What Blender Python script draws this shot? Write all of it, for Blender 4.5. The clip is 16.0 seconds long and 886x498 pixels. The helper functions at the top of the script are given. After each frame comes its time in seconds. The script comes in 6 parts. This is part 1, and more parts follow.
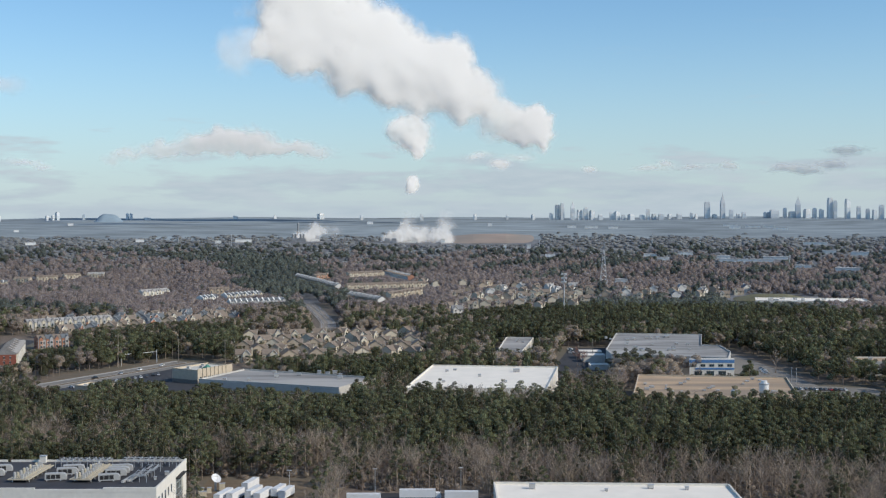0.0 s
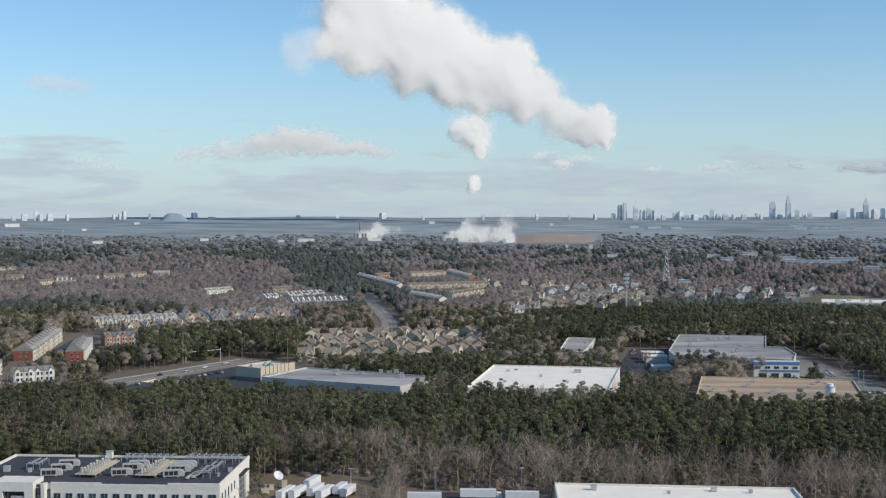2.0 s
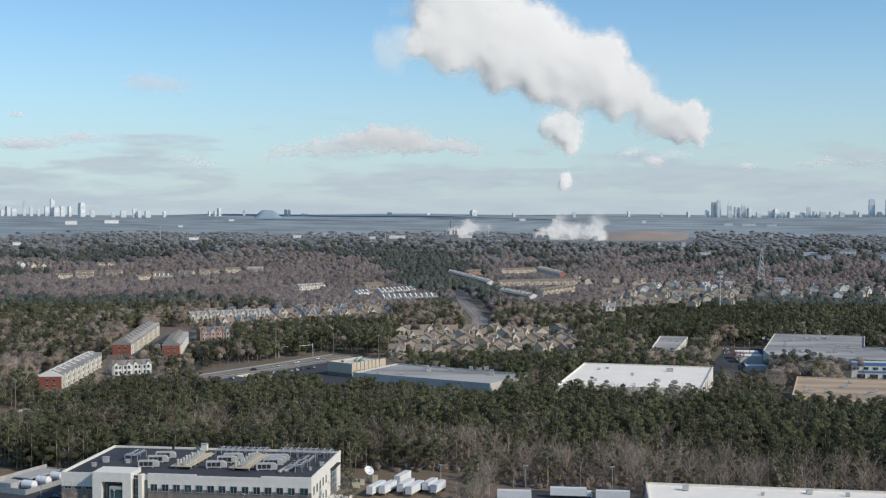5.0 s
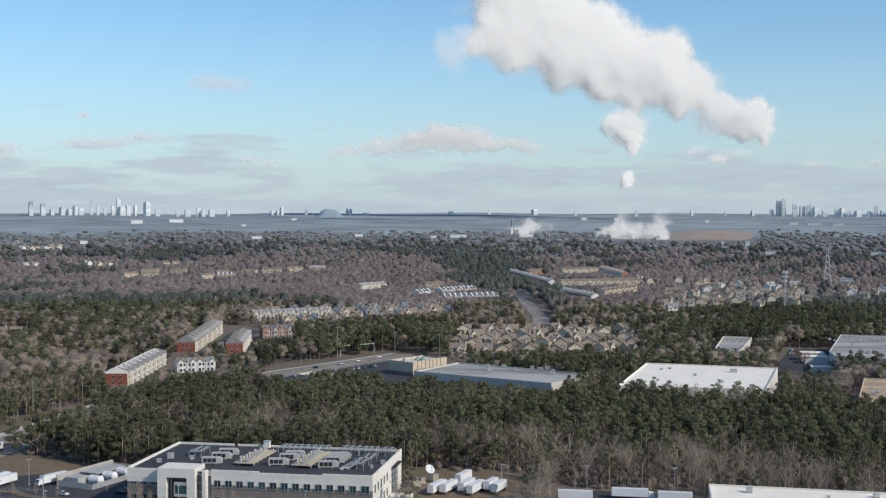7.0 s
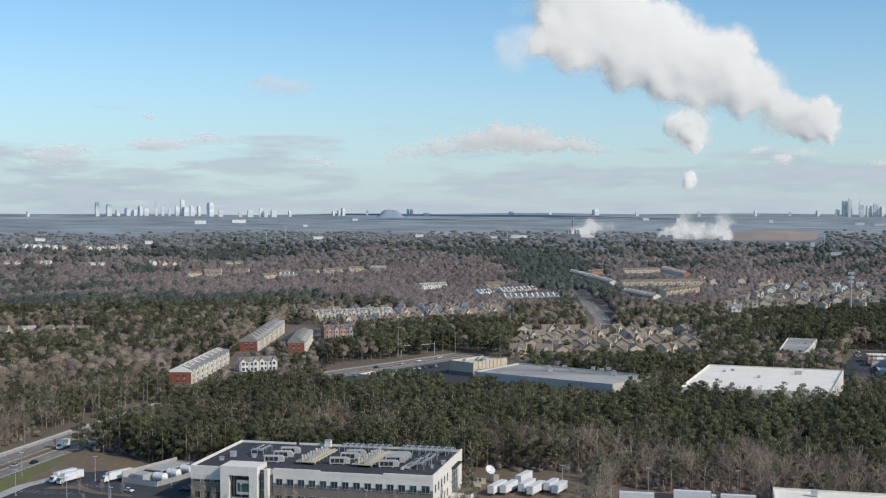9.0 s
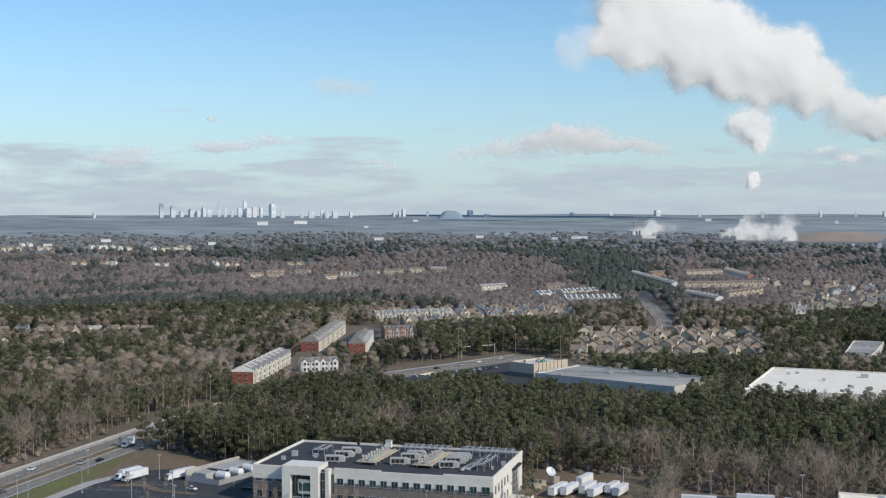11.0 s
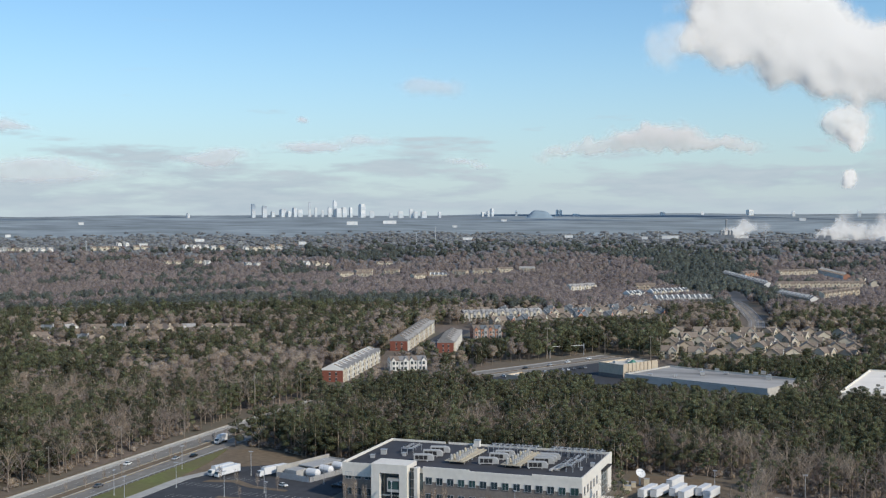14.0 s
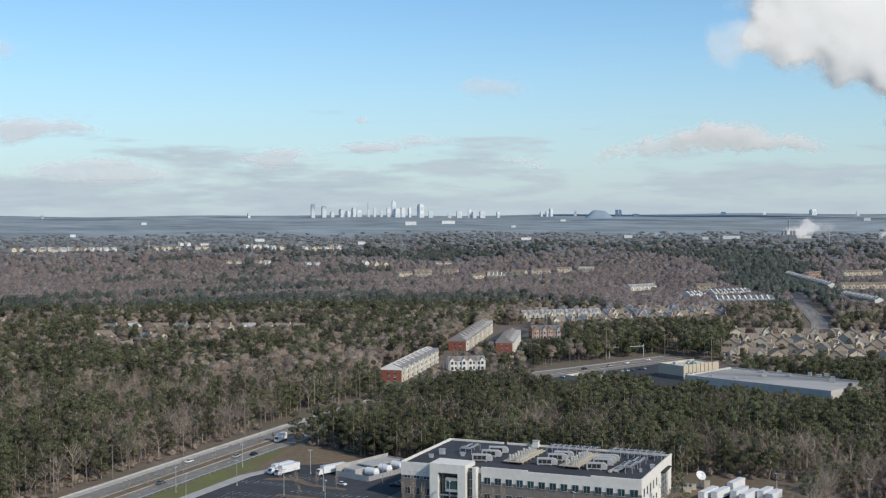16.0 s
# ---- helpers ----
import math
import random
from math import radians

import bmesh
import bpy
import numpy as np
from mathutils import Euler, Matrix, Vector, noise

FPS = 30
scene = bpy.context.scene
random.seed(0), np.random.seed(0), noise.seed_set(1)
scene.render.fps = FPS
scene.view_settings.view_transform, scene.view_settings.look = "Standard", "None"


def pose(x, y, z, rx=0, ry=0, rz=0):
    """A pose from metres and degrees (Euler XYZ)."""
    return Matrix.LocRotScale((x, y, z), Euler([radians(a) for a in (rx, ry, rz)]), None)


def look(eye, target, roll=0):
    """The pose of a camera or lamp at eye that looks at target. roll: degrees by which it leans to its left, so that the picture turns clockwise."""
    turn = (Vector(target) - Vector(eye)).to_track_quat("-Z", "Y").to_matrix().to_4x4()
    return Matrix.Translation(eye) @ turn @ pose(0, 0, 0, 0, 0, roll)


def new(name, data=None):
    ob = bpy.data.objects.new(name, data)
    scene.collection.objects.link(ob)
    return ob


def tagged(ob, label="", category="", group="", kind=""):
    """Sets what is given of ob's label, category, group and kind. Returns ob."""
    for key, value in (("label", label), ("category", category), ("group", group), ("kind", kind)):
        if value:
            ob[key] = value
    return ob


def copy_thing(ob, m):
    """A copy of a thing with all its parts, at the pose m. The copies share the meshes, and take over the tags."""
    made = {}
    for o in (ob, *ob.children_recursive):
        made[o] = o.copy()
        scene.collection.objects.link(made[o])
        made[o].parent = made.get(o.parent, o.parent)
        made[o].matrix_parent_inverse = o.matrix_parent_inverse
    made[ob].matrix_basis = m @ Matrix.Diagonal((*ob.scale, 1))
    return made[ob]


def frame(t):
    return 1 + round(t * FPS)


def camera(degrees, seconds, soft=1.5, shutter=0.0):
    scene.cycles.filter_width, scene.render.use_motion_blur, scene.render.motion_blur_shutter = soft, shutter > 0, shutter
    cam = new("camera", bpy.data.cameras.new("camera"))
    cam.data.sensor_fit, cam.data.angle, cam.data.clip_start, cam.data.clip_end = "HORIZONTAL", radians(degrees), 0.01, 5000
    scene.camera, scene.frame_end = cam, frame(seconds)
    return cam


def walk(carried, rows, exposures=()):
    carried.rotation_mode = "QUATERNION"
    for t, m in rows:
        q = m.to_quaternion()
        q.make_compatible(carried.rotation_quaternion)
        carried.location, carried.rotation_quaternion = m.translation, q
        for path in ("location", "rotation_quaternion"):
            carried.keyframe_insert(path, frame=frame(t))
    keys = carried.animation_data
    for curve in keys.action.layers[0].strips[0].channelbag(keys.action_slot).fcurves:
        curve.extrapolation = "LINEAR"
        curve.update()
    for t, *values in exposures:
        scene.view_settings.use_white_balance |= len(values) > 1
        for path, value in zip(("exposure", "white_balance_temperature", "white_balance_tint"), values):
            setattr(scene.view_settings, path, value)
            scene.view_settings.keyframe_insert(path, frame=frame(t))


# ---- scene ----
# ---------------------------------------------------------------- camera
# The aircraft hovers EYE metres over the near ground and turns slowly to its left.
EYE = 112.0
cam = camera(39.75, 16.0, soft=1.25)
# seconds, heading (degrees to the left), pitch, roll
ROWS = [
    (0.0, -0.001, -1.762, -0.074),
    (0.5, 0.720, -1.745, -0.042),
    (1.0, 1.457, -1.736, -0.014),
    (1.5, 2.173, -1.750, 0.010),
    (2.0, 2.876, -1.773, 0.029),
    (2.5, 3.589, -1.800, 0.045),
    (3.0, 4.285, -1.828, 0.058),
    (3.5, 4.994, -1.849, 0.067),
    (4.0, 5.699, -1.872, 0.073),
    (6.5, 9.249, -1.949, 0.061),
    (7.0, 9.965, -1.957, 0.051),
    (7.5, 10.670, -1.968, 0.040),
    (8.0, 11.382, -1.969, 0.027),
    (8.5, 12.091, -1.957, 0.013),
    (9.0, 12.795, -1.943, -0.002),
    (11.5, 16.317, -1.889, -0.089),
    (12.0, 17.015, -1.888, -0.106),
    (12.5, 17.705, -1.887, -0.124),
    (13.0, 18.386, -1.896, -0.141),
    (13.5, 19.078, -1.902, -0.156),
    (14.0, 19.757, -1.899, -0.171),
    (14.5, 20.446, -1.895, -0.185),
    (15.0, 21.141, -1.902, -0.196),
    (15.5, 21.813, -1.899, -0.206),
    (16.0, 22.497, -1.887, -0.214),
]
walk(cam, [(t, pose(0, 0, EYE, 0, 0, yaw) @ pose(0, 0, 0, 90 + pitch, 0, 0) @ pose(0, 0, 0, 0, 0, roll)) for t, yaw, pitch, roll in ROWS])

# ---------------------------------------------------------------- world and sun
SUN_BEARING, SUN_HEIGHT = 113.0, 35.0      # degrees to the right of the first view, degrees over the horizon
scene.view_settings.exposure = 0.47

world = bpy.data.worlds.new("sky")
scene.world = world
world.use_nodes = True


class Nodes:
    """A small writer for node trees."""

    def __init__(self, tree):
        self.tree = tree
        tree.nodes.clear()

    def add(self, kind, ins=None, **props):
        n = self.tree.nodes.new(kind)
        for key, value in props.items():
            setattr(n, key, value)
        for key, value in (ins or {}).items():
            if isinstance(value, bpy.types.NodeSocket):
                self.tree.links.new(value, n.inputs[key])
            else:
                n.inputs[key].default_value = value
        return n

    def math(self, op, a, b=0.0, c=0.0, clamp=False):
        return self.add("ShaderNodeMath", {0: a, 1: b, 2: c}, operation=op, use_clamp=clamp).outputs[0]

    def mix(self, fac, a, b, blend="MIX"):
        n = self.add("ShaderNodeMix", {0: fac, 6: a, 7: b}, data_type="RGBA", blend_type=blend)
        return n.outputs[2]

    def span(self, value, lo, hi, out_lo=0.0, out_hi=1.0):
        return self.add("ShaderNodeMapRange", {0: value, 1: lo, 2: hi, 3: out_lo, 4: out_hi}).outputs[0]

    def noise(self, vector, scale, detail=4.0, rough=0.55):
        return self.add("ShaderNodeTexNoise", {"Vector": vector, "Scale": scale, "Detail": detail, "Roughness": rough}).outputs[0]


def build_sky():
    w = Nodes(world.node_tree)
    sky = w.add("ShaderNodeTexSky", sky_type="NISHITA", sun_disc=False, sun_elevation=radians(SUN_HEIGHT),
                sun_rotation=radians(SUN_BEARING), altitude=300.0, air_density=1.0, dust_density=0.6, ozone_density=2.0)
    ray = w.add("ShaderNodeTexCoord").outputs["Generated"]
    part = w.add("ShaderNodeSeparateXYZ", {0: ray}).outputs
    height = part[2]
    # thin layered winter cloud, drawn out along the horizon and denser towards it
    flat = w.add("ShaderNodeMapping", {"Vector": ray, "Scale": (1.0, 1.0, 6.5)}).outputs[0]
    bank = w.noise(flat, 9.0, 6.0, 0.55)
    wisps = w.noise(flat, 24.0, 5.0, 0.6)
    cover = w.math("ADD", w.math("MULTIPLY", bank, 0.72), w.math("MULTIPLY", wisps, 0.28))
    low = w.span(height, 0.02, 0.075, 1.0, 0.0)
    gate = w.math("SUBTRACT", cover, w.math("SUBTRACT", 0.62, w.math("MULTIPLY", low, 0.19)))
    thin = w.math("MULTIPLY", w.span(gate, 0.0, 0.10), w.span(height, 0.055, 0.10, 0.85, 0.10), clamp=True)
    # the haze that the low air scatters
    haze = w.math("POWER", w.span(height, 0.0, 0.17, 1.0, 0.0), 1.6)
    blue = w.mix(1.0, sky.outputs[0], (SKY_GAIN[0], SKY_GAIN[1], SKY_GAIN[2], 1.0), "MULTIPLY")
    air = w.mix(w.math("MULTIPLY", haze, 0.75), blue, (*HAZE, 1.0))
    veil = w.mix(w.span(wisps, 0.35, 0.65), (*CLOUD_SHADE, 1.0), (*CLOUD_LIT, 1.0))
    out = w.mix(thin, air, veil)
    w.add("ShaderNodeOutputWorld", {0: w.add("ShaderNodeBackground", {0: out, 1: SKY_STRENGTH}).outputs[0]})


SKY_STRENGTH = 0.114
SKY_GAIN = (0.61, 0.785, 0.89)
HAZE = (3.35, 3.93, 4.48)
CLOUD_SHADE, CLOUD_LIT = (2.75, 3.3, 3.8), (3.2, 3.7, 4.1)
build_sky()

sun = new("sun", bpy.data.lights.new("sun", "SUN"))
sun.data.energy, sun.data.angle, sun.data.color = 2.4, radians(0.6), (1.0, 0.91, 0.78)
_b, _h = radians(SUN_BEARING), radians(SUN_HEIGHT)
sun.matrix_world = look((0, 0, 600), (-math.sin(_b) * math.cos(_h) * 100, -math.cos(_b) * math.cos(_h) * 100, 600 - math.sin(_h) * 100))

# ---------------------------------------------------------------- materials
MATS = {}


def surface(name, colour, rough=0.85, vary=0.25, grain=0.6, coarse=0.05, metal=0.0, bump=0.0, tint=None, island=0.0, spec=0.3, tone=0.0, stretch=None, leafy=0.0, even=0.45, porous=0.0):
    """A rough surface whose colour drifts at two scales (grain and coarse: waves to the metre). tint: a second colour that it
    drifts towards; island: how far loose pieces differ; tone: how far the value of the point attribute 'tone' shifts it."""
    if name in MATS:
        return MATS[name]
    m = bpy.data.materials.new(name)
    m.use_nodes = True
    n = Nodes(m.node_tree)
    co = n.add("ShaderNodeNewGeometry")
    at = co.outputs["Position"]
    if stretch:
        at = n.add("ShaderNodeMapping", {"Vector": at, "Scale": stretch}).outputs[0]
    fine, broad = n.noise(at, grain, 5.0), n.noise(at, coarse, 3.0)
    dark = [c * (1 - vary) for c in colour]
    light = [min(1.0, c * (1 + vary)) for c in colour]
    col = n.mix(n.span(fine, 0.3, 0.7), (*dark, 1), (*light, 1))
    if tint:
        col = n.mix(n.span(broad, 0.38, 0.62), col, (*tint, 1))
    else:
        k = n.span(broad, 0.3, 0.7, 1 - vary * 0.5, 1 + vary * 0.5)
        col = n.mix(1.0, col, n.add("ShaderNodeCombineColor", {0: k, 1: k, 2: k}).outputs[0], "MULTIPLY")
    if island:
        k = n.span(co.outputs["Random Per Island"], 0, 1, 1 - island, 1 + island)
        col = n.mix(1.0, col, n.add("ShaderNodeCombineColor", {0: k, 1: k, 2: k}).outputs[0], "MULTIPLY")
    if tone:
        a = n.add("ShaderNodeAttribute", attribute_name="tone").outputs["Fac"]
        r, g, b = (n.span(a, 0, 1, 1 - tone * f, 1 + tone * h) for f, h in ((0.8, 1.25), (1.0, 1.0), (0.9, 0.55)))
        col = n.mix(1.0, col, n.add("ShaderNodeCombineColor", {0: r, 1: g, 2: b}).outputs[0], "MULTIPLY")
    ins = {"Base Color": col, "Roughness": rough, "Metallic": metal, "Specular IOR Level": spec}
    if bump:
        ins["Normal"] = n.add("ShaderNodeBump", {"Strength": bump, "Height": fine, "Distance": 0.2}).outputs[0]
    if leafy:
        # fine needles and twigs stand at all angles and let light through
        leaning_normal = n.add("ShaderNodeVectorMath", {0: n.add("ShaderNodeMix", {0: even, 4: co.outputs["Normal"], 5: (0, 0, 1)}, data_type="VECTOR").outputs[1]}, operation="NORMALIZE").outputs[0]
        front = n.add("ShaderNodeBsdfDiffuse", {"Color": col, "Normal": leaning_normal}).outputs[0]
        back = n.add("ShaderNodeBsdfTranslucent", {"Color": col}).outputs[0]
        out = n.add("ShaderNodeMixShader", {0: leafy, 1: front, 2: back}).outputs[0]
        if porous:
            # gaps between twigs and needle tufts, through which one sees and light falls
            gaps = n.span(n.noise(at, grain * 2.2, 3.0, 0.7), 0.36, 0.62, porous - 0.34, porous + 0.34)
            out = n.add("ShaderNodeMixShader", {0: n.math("MULTIPLY", gaps, 1.0, clamp=True), 1: out, 2: n.add("ShaderNodeBsdfTransparent").outputs[0]}).outputs[0]
    else:
        out = n.add("ShaderNodeBsdfPrincipled", ins).outputs[0]
    n.add("ShaderNodeOutputMaterial", {0: out})
    MATS[name] = m
    return m


def glass(name, colour=(0.03, 0.05, 0.06)):
    return surface(name, colour, rough=0.08, vary=0.3, grain=0.3, spec=0.9)


GROUND = surface("leaf_litter", (0.18, 0.142, 0.112), vary=0.35, grain=0.25, coarse=0.012, tint=(0.14, 0.125, 0.09), bump=0.4)
# distance haze is put into this far floor's grey colour
HAZE_TINTED_FLOOR = surface("haze_tinted_far_floor", (0.17, 0.17, 0.17), vary=0.2, grain=0.05, coarse=0.006)
NEEDLES = surface("pine_needles", (0.106, 0.123, 0.078), rough=0.9, vary=0.42, grain=0.9, coarse=0.02, leafy=0.28, island=0.12, tone=0.4, even=0.5, porous=0.42, spec=0.1)
TWIGS = surface("bare_twigs", (0.318, 0.277, 0.236), rough=0.95, vary=0.32, grain=0.8, coarse=0.02, leafy=0.28, island=0.12, tone=0.25, even=0.5, porous=0.46, spec=0.1)
BARK = surface("bark", (0.27, 0.235, 0.20), rough=0.95, vary=0.3, grain=2.0, coarse=0.1, tone=0.3, spec=0.1)
# haze is painted into the colours of these three far woods, greyer outwards
HAZE_TINTED_NEEDLES = surface("haze_tinted_pines", (0.124, 0.146, 0.132), rough=1.0, vary=0.3, grain=0.35, coarse=0.004, leafy=0.25, even=0.55, porous=0.35, island=0.08, tone=0.2, spec=0.0)
HAZE_TINTED_TWIGS = surface("haze_tinted_bare_woods", (0.292, 0.258, 0.248), rough=1.0, vary=0.28, grain=0.35, coarse=0.004, leafy=0.25, even=0.55, porous=0.45, island=0.06, tone=0.18, spec=0.0)
HAZE_TINTED_WOODS = surface("haze_tinted_woods", (0.30, 0.325, 0.338), rough=1.0, vary=0.15, grain=0.02, coarse=0.004, leafy=0.25, even=0.7, porous=0.35, island=0.04, tone=0.15, spec=0.0)
# bare ground towards the horizon, with blue-grey haze mixed into its colour
HAZE_TINTED_GROUND = surface("haze_tinted_far_ground", (0.262, 0.300, 0.315), rough=1.0, vary=0.28, grain=0.012, coarse=0.004, stretch=(0.5, 1.0, 1), spec=0.0)
WHITE_WALL = surface("white_precast_concrete", (0.73, 0.69, 0.615), vary=0.06, grain=0.5, coarse=0.08, rough=0.8)
GREY_WALL = surface("grey_painted_block", (0.52, 0.50, 0.46), vary=0.07, grain=0.3, coarse=0.05)
BAND = surface("grey_brown_brick", (0.20, 0.175, 0.155), vary=0.15, grain=1.2, coarse=0.1)
BLACK_ROOF = surface("dark_roof_membrane", (0.045, 0.046, 0.052), vary=0.2, grain=0.15, coarse=0.05, tint=(0.06, 0.06, 0.066), rough=0.8)
WHITE_ROOF = surface("white_roof_membrane", (0.86, 0.795, 0.69), vary=0.05, grain=0.1, coarse=0.03)
GREY_ROOF = surface("grey_roof_membrane", (0.24, 0.23, 0.215), vary=0.25, grain=0.08, coarse=0.02, tint=(0.43, 0.41, 0.38), stretch=(0.4, 2.0, 1))
TAN_ROOF = surface("weathered_tan_roof", (0.52, 0.37, 0.235), vary=0.3, grain=0.12, coarse=0.03, tint=(0.31, 0.24, 0.175), stretch=(0.35, 2.2, 1))
TAN_WALL = surface("tan_stucco", (0.55, 0.47, 0.36), vary=0.08, grain=0.5)
ASPHALT = surface("asphalt", (0.055, 0.056, 0.060), vary=0.2, grain=0.25, coarse=0.04, bump=0.1)
OLD_ASPHALT = surface("worn_asphalt", (0.225, 0.208, 0.182), vary=0.15, grain=0.2, coarse=0.03)
CONCRETE = surface("concrete", (0.40, 0.385, 0.355), vary=0.12, grain=0.4, coarse=0.06)
LAWN = surface("winter_grass", (0.155, 0.165, 0.052), vary=0.2, grain=0.4, coarse=0.05, tint=(0.15, 0.13, 0.06))
DEAD_GRASS = surface("dormant_grass", (0.18, 0.135, 0.088), vary=0.2, grain=0.4, coarse=0.05)
METAL = surface("galvanised_steel", (0.48, 0.49, 0.50), vary=0.1, grain=1.5, rough=0.5, metal=0.35)
UNIT = surface("pale_air_handler_paint", (0.42, 0.415, 0.40), vary=0.1, grain=1.0, rough=0.6)
BEIGE = surface("beige_painted_steel", (0.50, 0.44, 0.33), vary=0.12, grain=1.0)
DARK = surface("dark_grille", (0.03, 0.03, 0.032), vary=0.2, grain=2.0)
PANE = glass("window_glass")
GREEN_PANE = glass("green_tinted_glass", (0.035, 0.075, 0.075))
WHITE_PAINT = surface("white_vehicle_paint", (0.75, 0.75, 0.74), vary=0.05, grain=0.6, rough=0.4, spec=0.5)
LINE = surface("road_paint", (0.62, 0.61, 0.57), vary=0.2, grain=1.5)
YELLOW_LINE = surface("yellow_road_paint", (0.60, 0.42, 0.08), vary=0.2, grain=1.5)
RUBBER = surface("tyre_rubber", (0.02, 0.02, 0.02), vary=0.1)
WOOD = surface("weathered_pole_wood", (0.23, 0.20, 0.17), vary=0.2, grain=1.0)
BLUE_TRIM = surface("blue_facade_band", (0.10, 0.22, 0.42), vary=0.1)

# ---------------------------------------------------------------- building blocks
def ground_z(x, y):
    """Ground height: level below the aircraft, rolling further out, and rising far out to fit the camera's horizon."""
    r = np.hypot(x, y)
    s = np.clip((r - 2000) / 2900, 0, None)
    w = np.clip((r - 1300) / 700, 0, 1)
    return 86 * s ** 1.15 + w * (3.5 * np.sin(x / 310 + 1.0) * np.sin(y / 270 + 0.5) + 2.0 * np.sin(x / 140 + y / 190))


def polar(bearing, r):
    b = radians(bearing)
    return r * math.sin(b), r * math.cos(b)


class Build:
    """Gathers simple solids into one mesh."""

    def __init__(self):
        self.v, self.f = [], []

    def add(self, verts, faces):
        k = len(self.v)
        self.v += [tuple(p) for p in verts]
        self.f += [[i + k for i in f] for f in faces]
        return self

    def box(self, x0, y0, z0, x1, y1, z1):
        return self.add([(x, y, z) for z in (z0, z1) for x, y in ((x0, y0), (x1, y0), (x1, y1), (x0, y1))],
                        [(3, 2, 1, 0), (4, 5, 6, 7), (0, 1, 5, 4), (1, 2, 6, 5), (2, 3, 7, 6), (3, 0, 4, 7)])

    def prism(self, pts, z0, z1):
        n = len(pts)
        return self.add([(x, y, z0) for x, y in pts] + [(x, y, z1) for x, y in pts],
                        [list(range(n))[::-1], list(range(n, 2 * n))] + [(i, (i + 1) % n, n + (i + 1) % n, n + i) for i in range(n)])

    def tube(self, a, b, ra, rb=None, n=8):
        a, b = Vector(a), Vector(b)
        rb = ra if rb is None else rb
        q = (b - a).to_track_quat("Z", "Y")
        ring = [Vector((math.cos(2 * math.pi * i / n), math.sin(2 * math.pi * i / n), 0)) for i in range(n)]
        return self.add([a + q @ (p * ra) for p in ring] + [b + q @ (p * rb) for p in ring],
                        [list(range(n))[::-1], list(range(n, 2 * n))] + [(i, (i + 1) % n, n + (i + 1) % n, n + i) for i in range(n)])

    def gable(self, x0, y0, x1, y1, z0, z1, along="x", over=0.4, thick=0.25):
        """A pitched roof slab over a rectangle, ridge along x or y."""
        if along == "x":
            m = (y0 + y1) / 2
            sec = [(y0 - over, z0), (m, z1), (y1 + over, z0), (y1 + over, z0 - thick), (m, z1 - thick), (y0 - over, z0 - thick)]
            pts = [(x, p, q) for x in (x0 - over, x1 + over) for p, q in sec]
        else:
            m = (x0 + x1) / 2
            sec = [(x0 - over, z0), (m, z1), (x1 + over, z0), (x1 + over, z0 - thick), (m, z1 - thick), (x0 - over, z0 - thick)]
            pts = [(p, y, q) for y in (y0 - over, y1 + over) for p, q in sec]
        return self.add(pts, [(0, 1, 4, 5), (1, 2, 3, 4), (6, 11, 10, 7), (7, 10, 9, 8)] + [(i, i + 6, (i + 1) % 6 + 6, (i + 1) % 6) for i in range(6)])

    def house_wall(self, x0, y0, x1, y1, z0, eave, ridge, along="x"):
        """Four walls whose gable ends rise to the ridge."""
        if along == "x":
            m = (y0 + y1) / 2
            sec = [(y0, z0), (y1, z0), (y1, eave), (m, ridge), (y0, eave)]
            pts = [(x, p, q) for x in (x0, x1) for p, q in sec]
        else:
            m = (x0 + x1) / 2
            sec = [(x0, z0), (x1, z0), (x1, eave), (m, ridge), (x0, eave)]
            pts = [(p, y, q) for y in (y0, y1) for p, q in sec]
        return self.add(pts, [(0, 1, 2, 3, 4), (5, 9, 8, 7, 6)] + [(i, i + 5, (i + 1) % 5 + 5, (i + 1) % 5) for i in range(5)])

    def mesh(self, name, mat, fix=True):
        me = bpy.data.meshes.new(name)
        me.from_pydata(self.v, [], self.f)
        if fix:
            bm = bmesh.new()
            bm.from_mesh(me)
            bmesh.ops.recalc_face_normals(bm, faces=bm.faces)
            bm.to_mesh(me)
            bm.free()
        me.materials.append(mat)
        return me


def part(name, b, mat, parent=None, label=""):
    ob = new(name, b.mesh(name, mat) if isinstance(b, Build) else b)
    ob.parent = parent
    if label:
        ob["label"] = label
    return ob


def thing(name, x, y, z=None, turn=0.0, label="", category="", group="", kind=""):
    ob = new(name)
    ob.empty_display_size = 0.5
    ob.matrix_basis = pose(x, y, float(ground_z(x, y)) if z is None else z, 0, 0, turn)
    return tagged(ob, label, category, group, kind)


def raw_mesh(name, v, f, mats, attrs=None, mat_index=None):
    """A mesh from arrays; faces all of one length."""
    v, f = np.asarray(v, np.float32), np.asarray(f, np.int32)
    me = bpy.data.meshes.new(name)
    me.vertices.add(len(v))
    me.vertices.foreach_set("co", v.ravel())
    me.loops.add(f.size)
    me.loops.foreach_set("vertex_index", f.ravel())
    me.polygons.add(len(f))
    me.polygons.foreach_set("loop_start", np.arange(0, f.size, f.shape[1], dtype=np.int32))
    for key, val in (attrs or {}).items():
        a = me.attributes.new(key, "FLOAT", "POINT")
        a.data.foreach_set("value", np.asarray(val, np.float32))
    for m in mats:
        me.materials.append(m)
    if mat_index is not None:
        me.polygons.foreach_set("material_index", np.asarray(mat_index, np.int32))
    me.update(calc_edges=True)
    return me


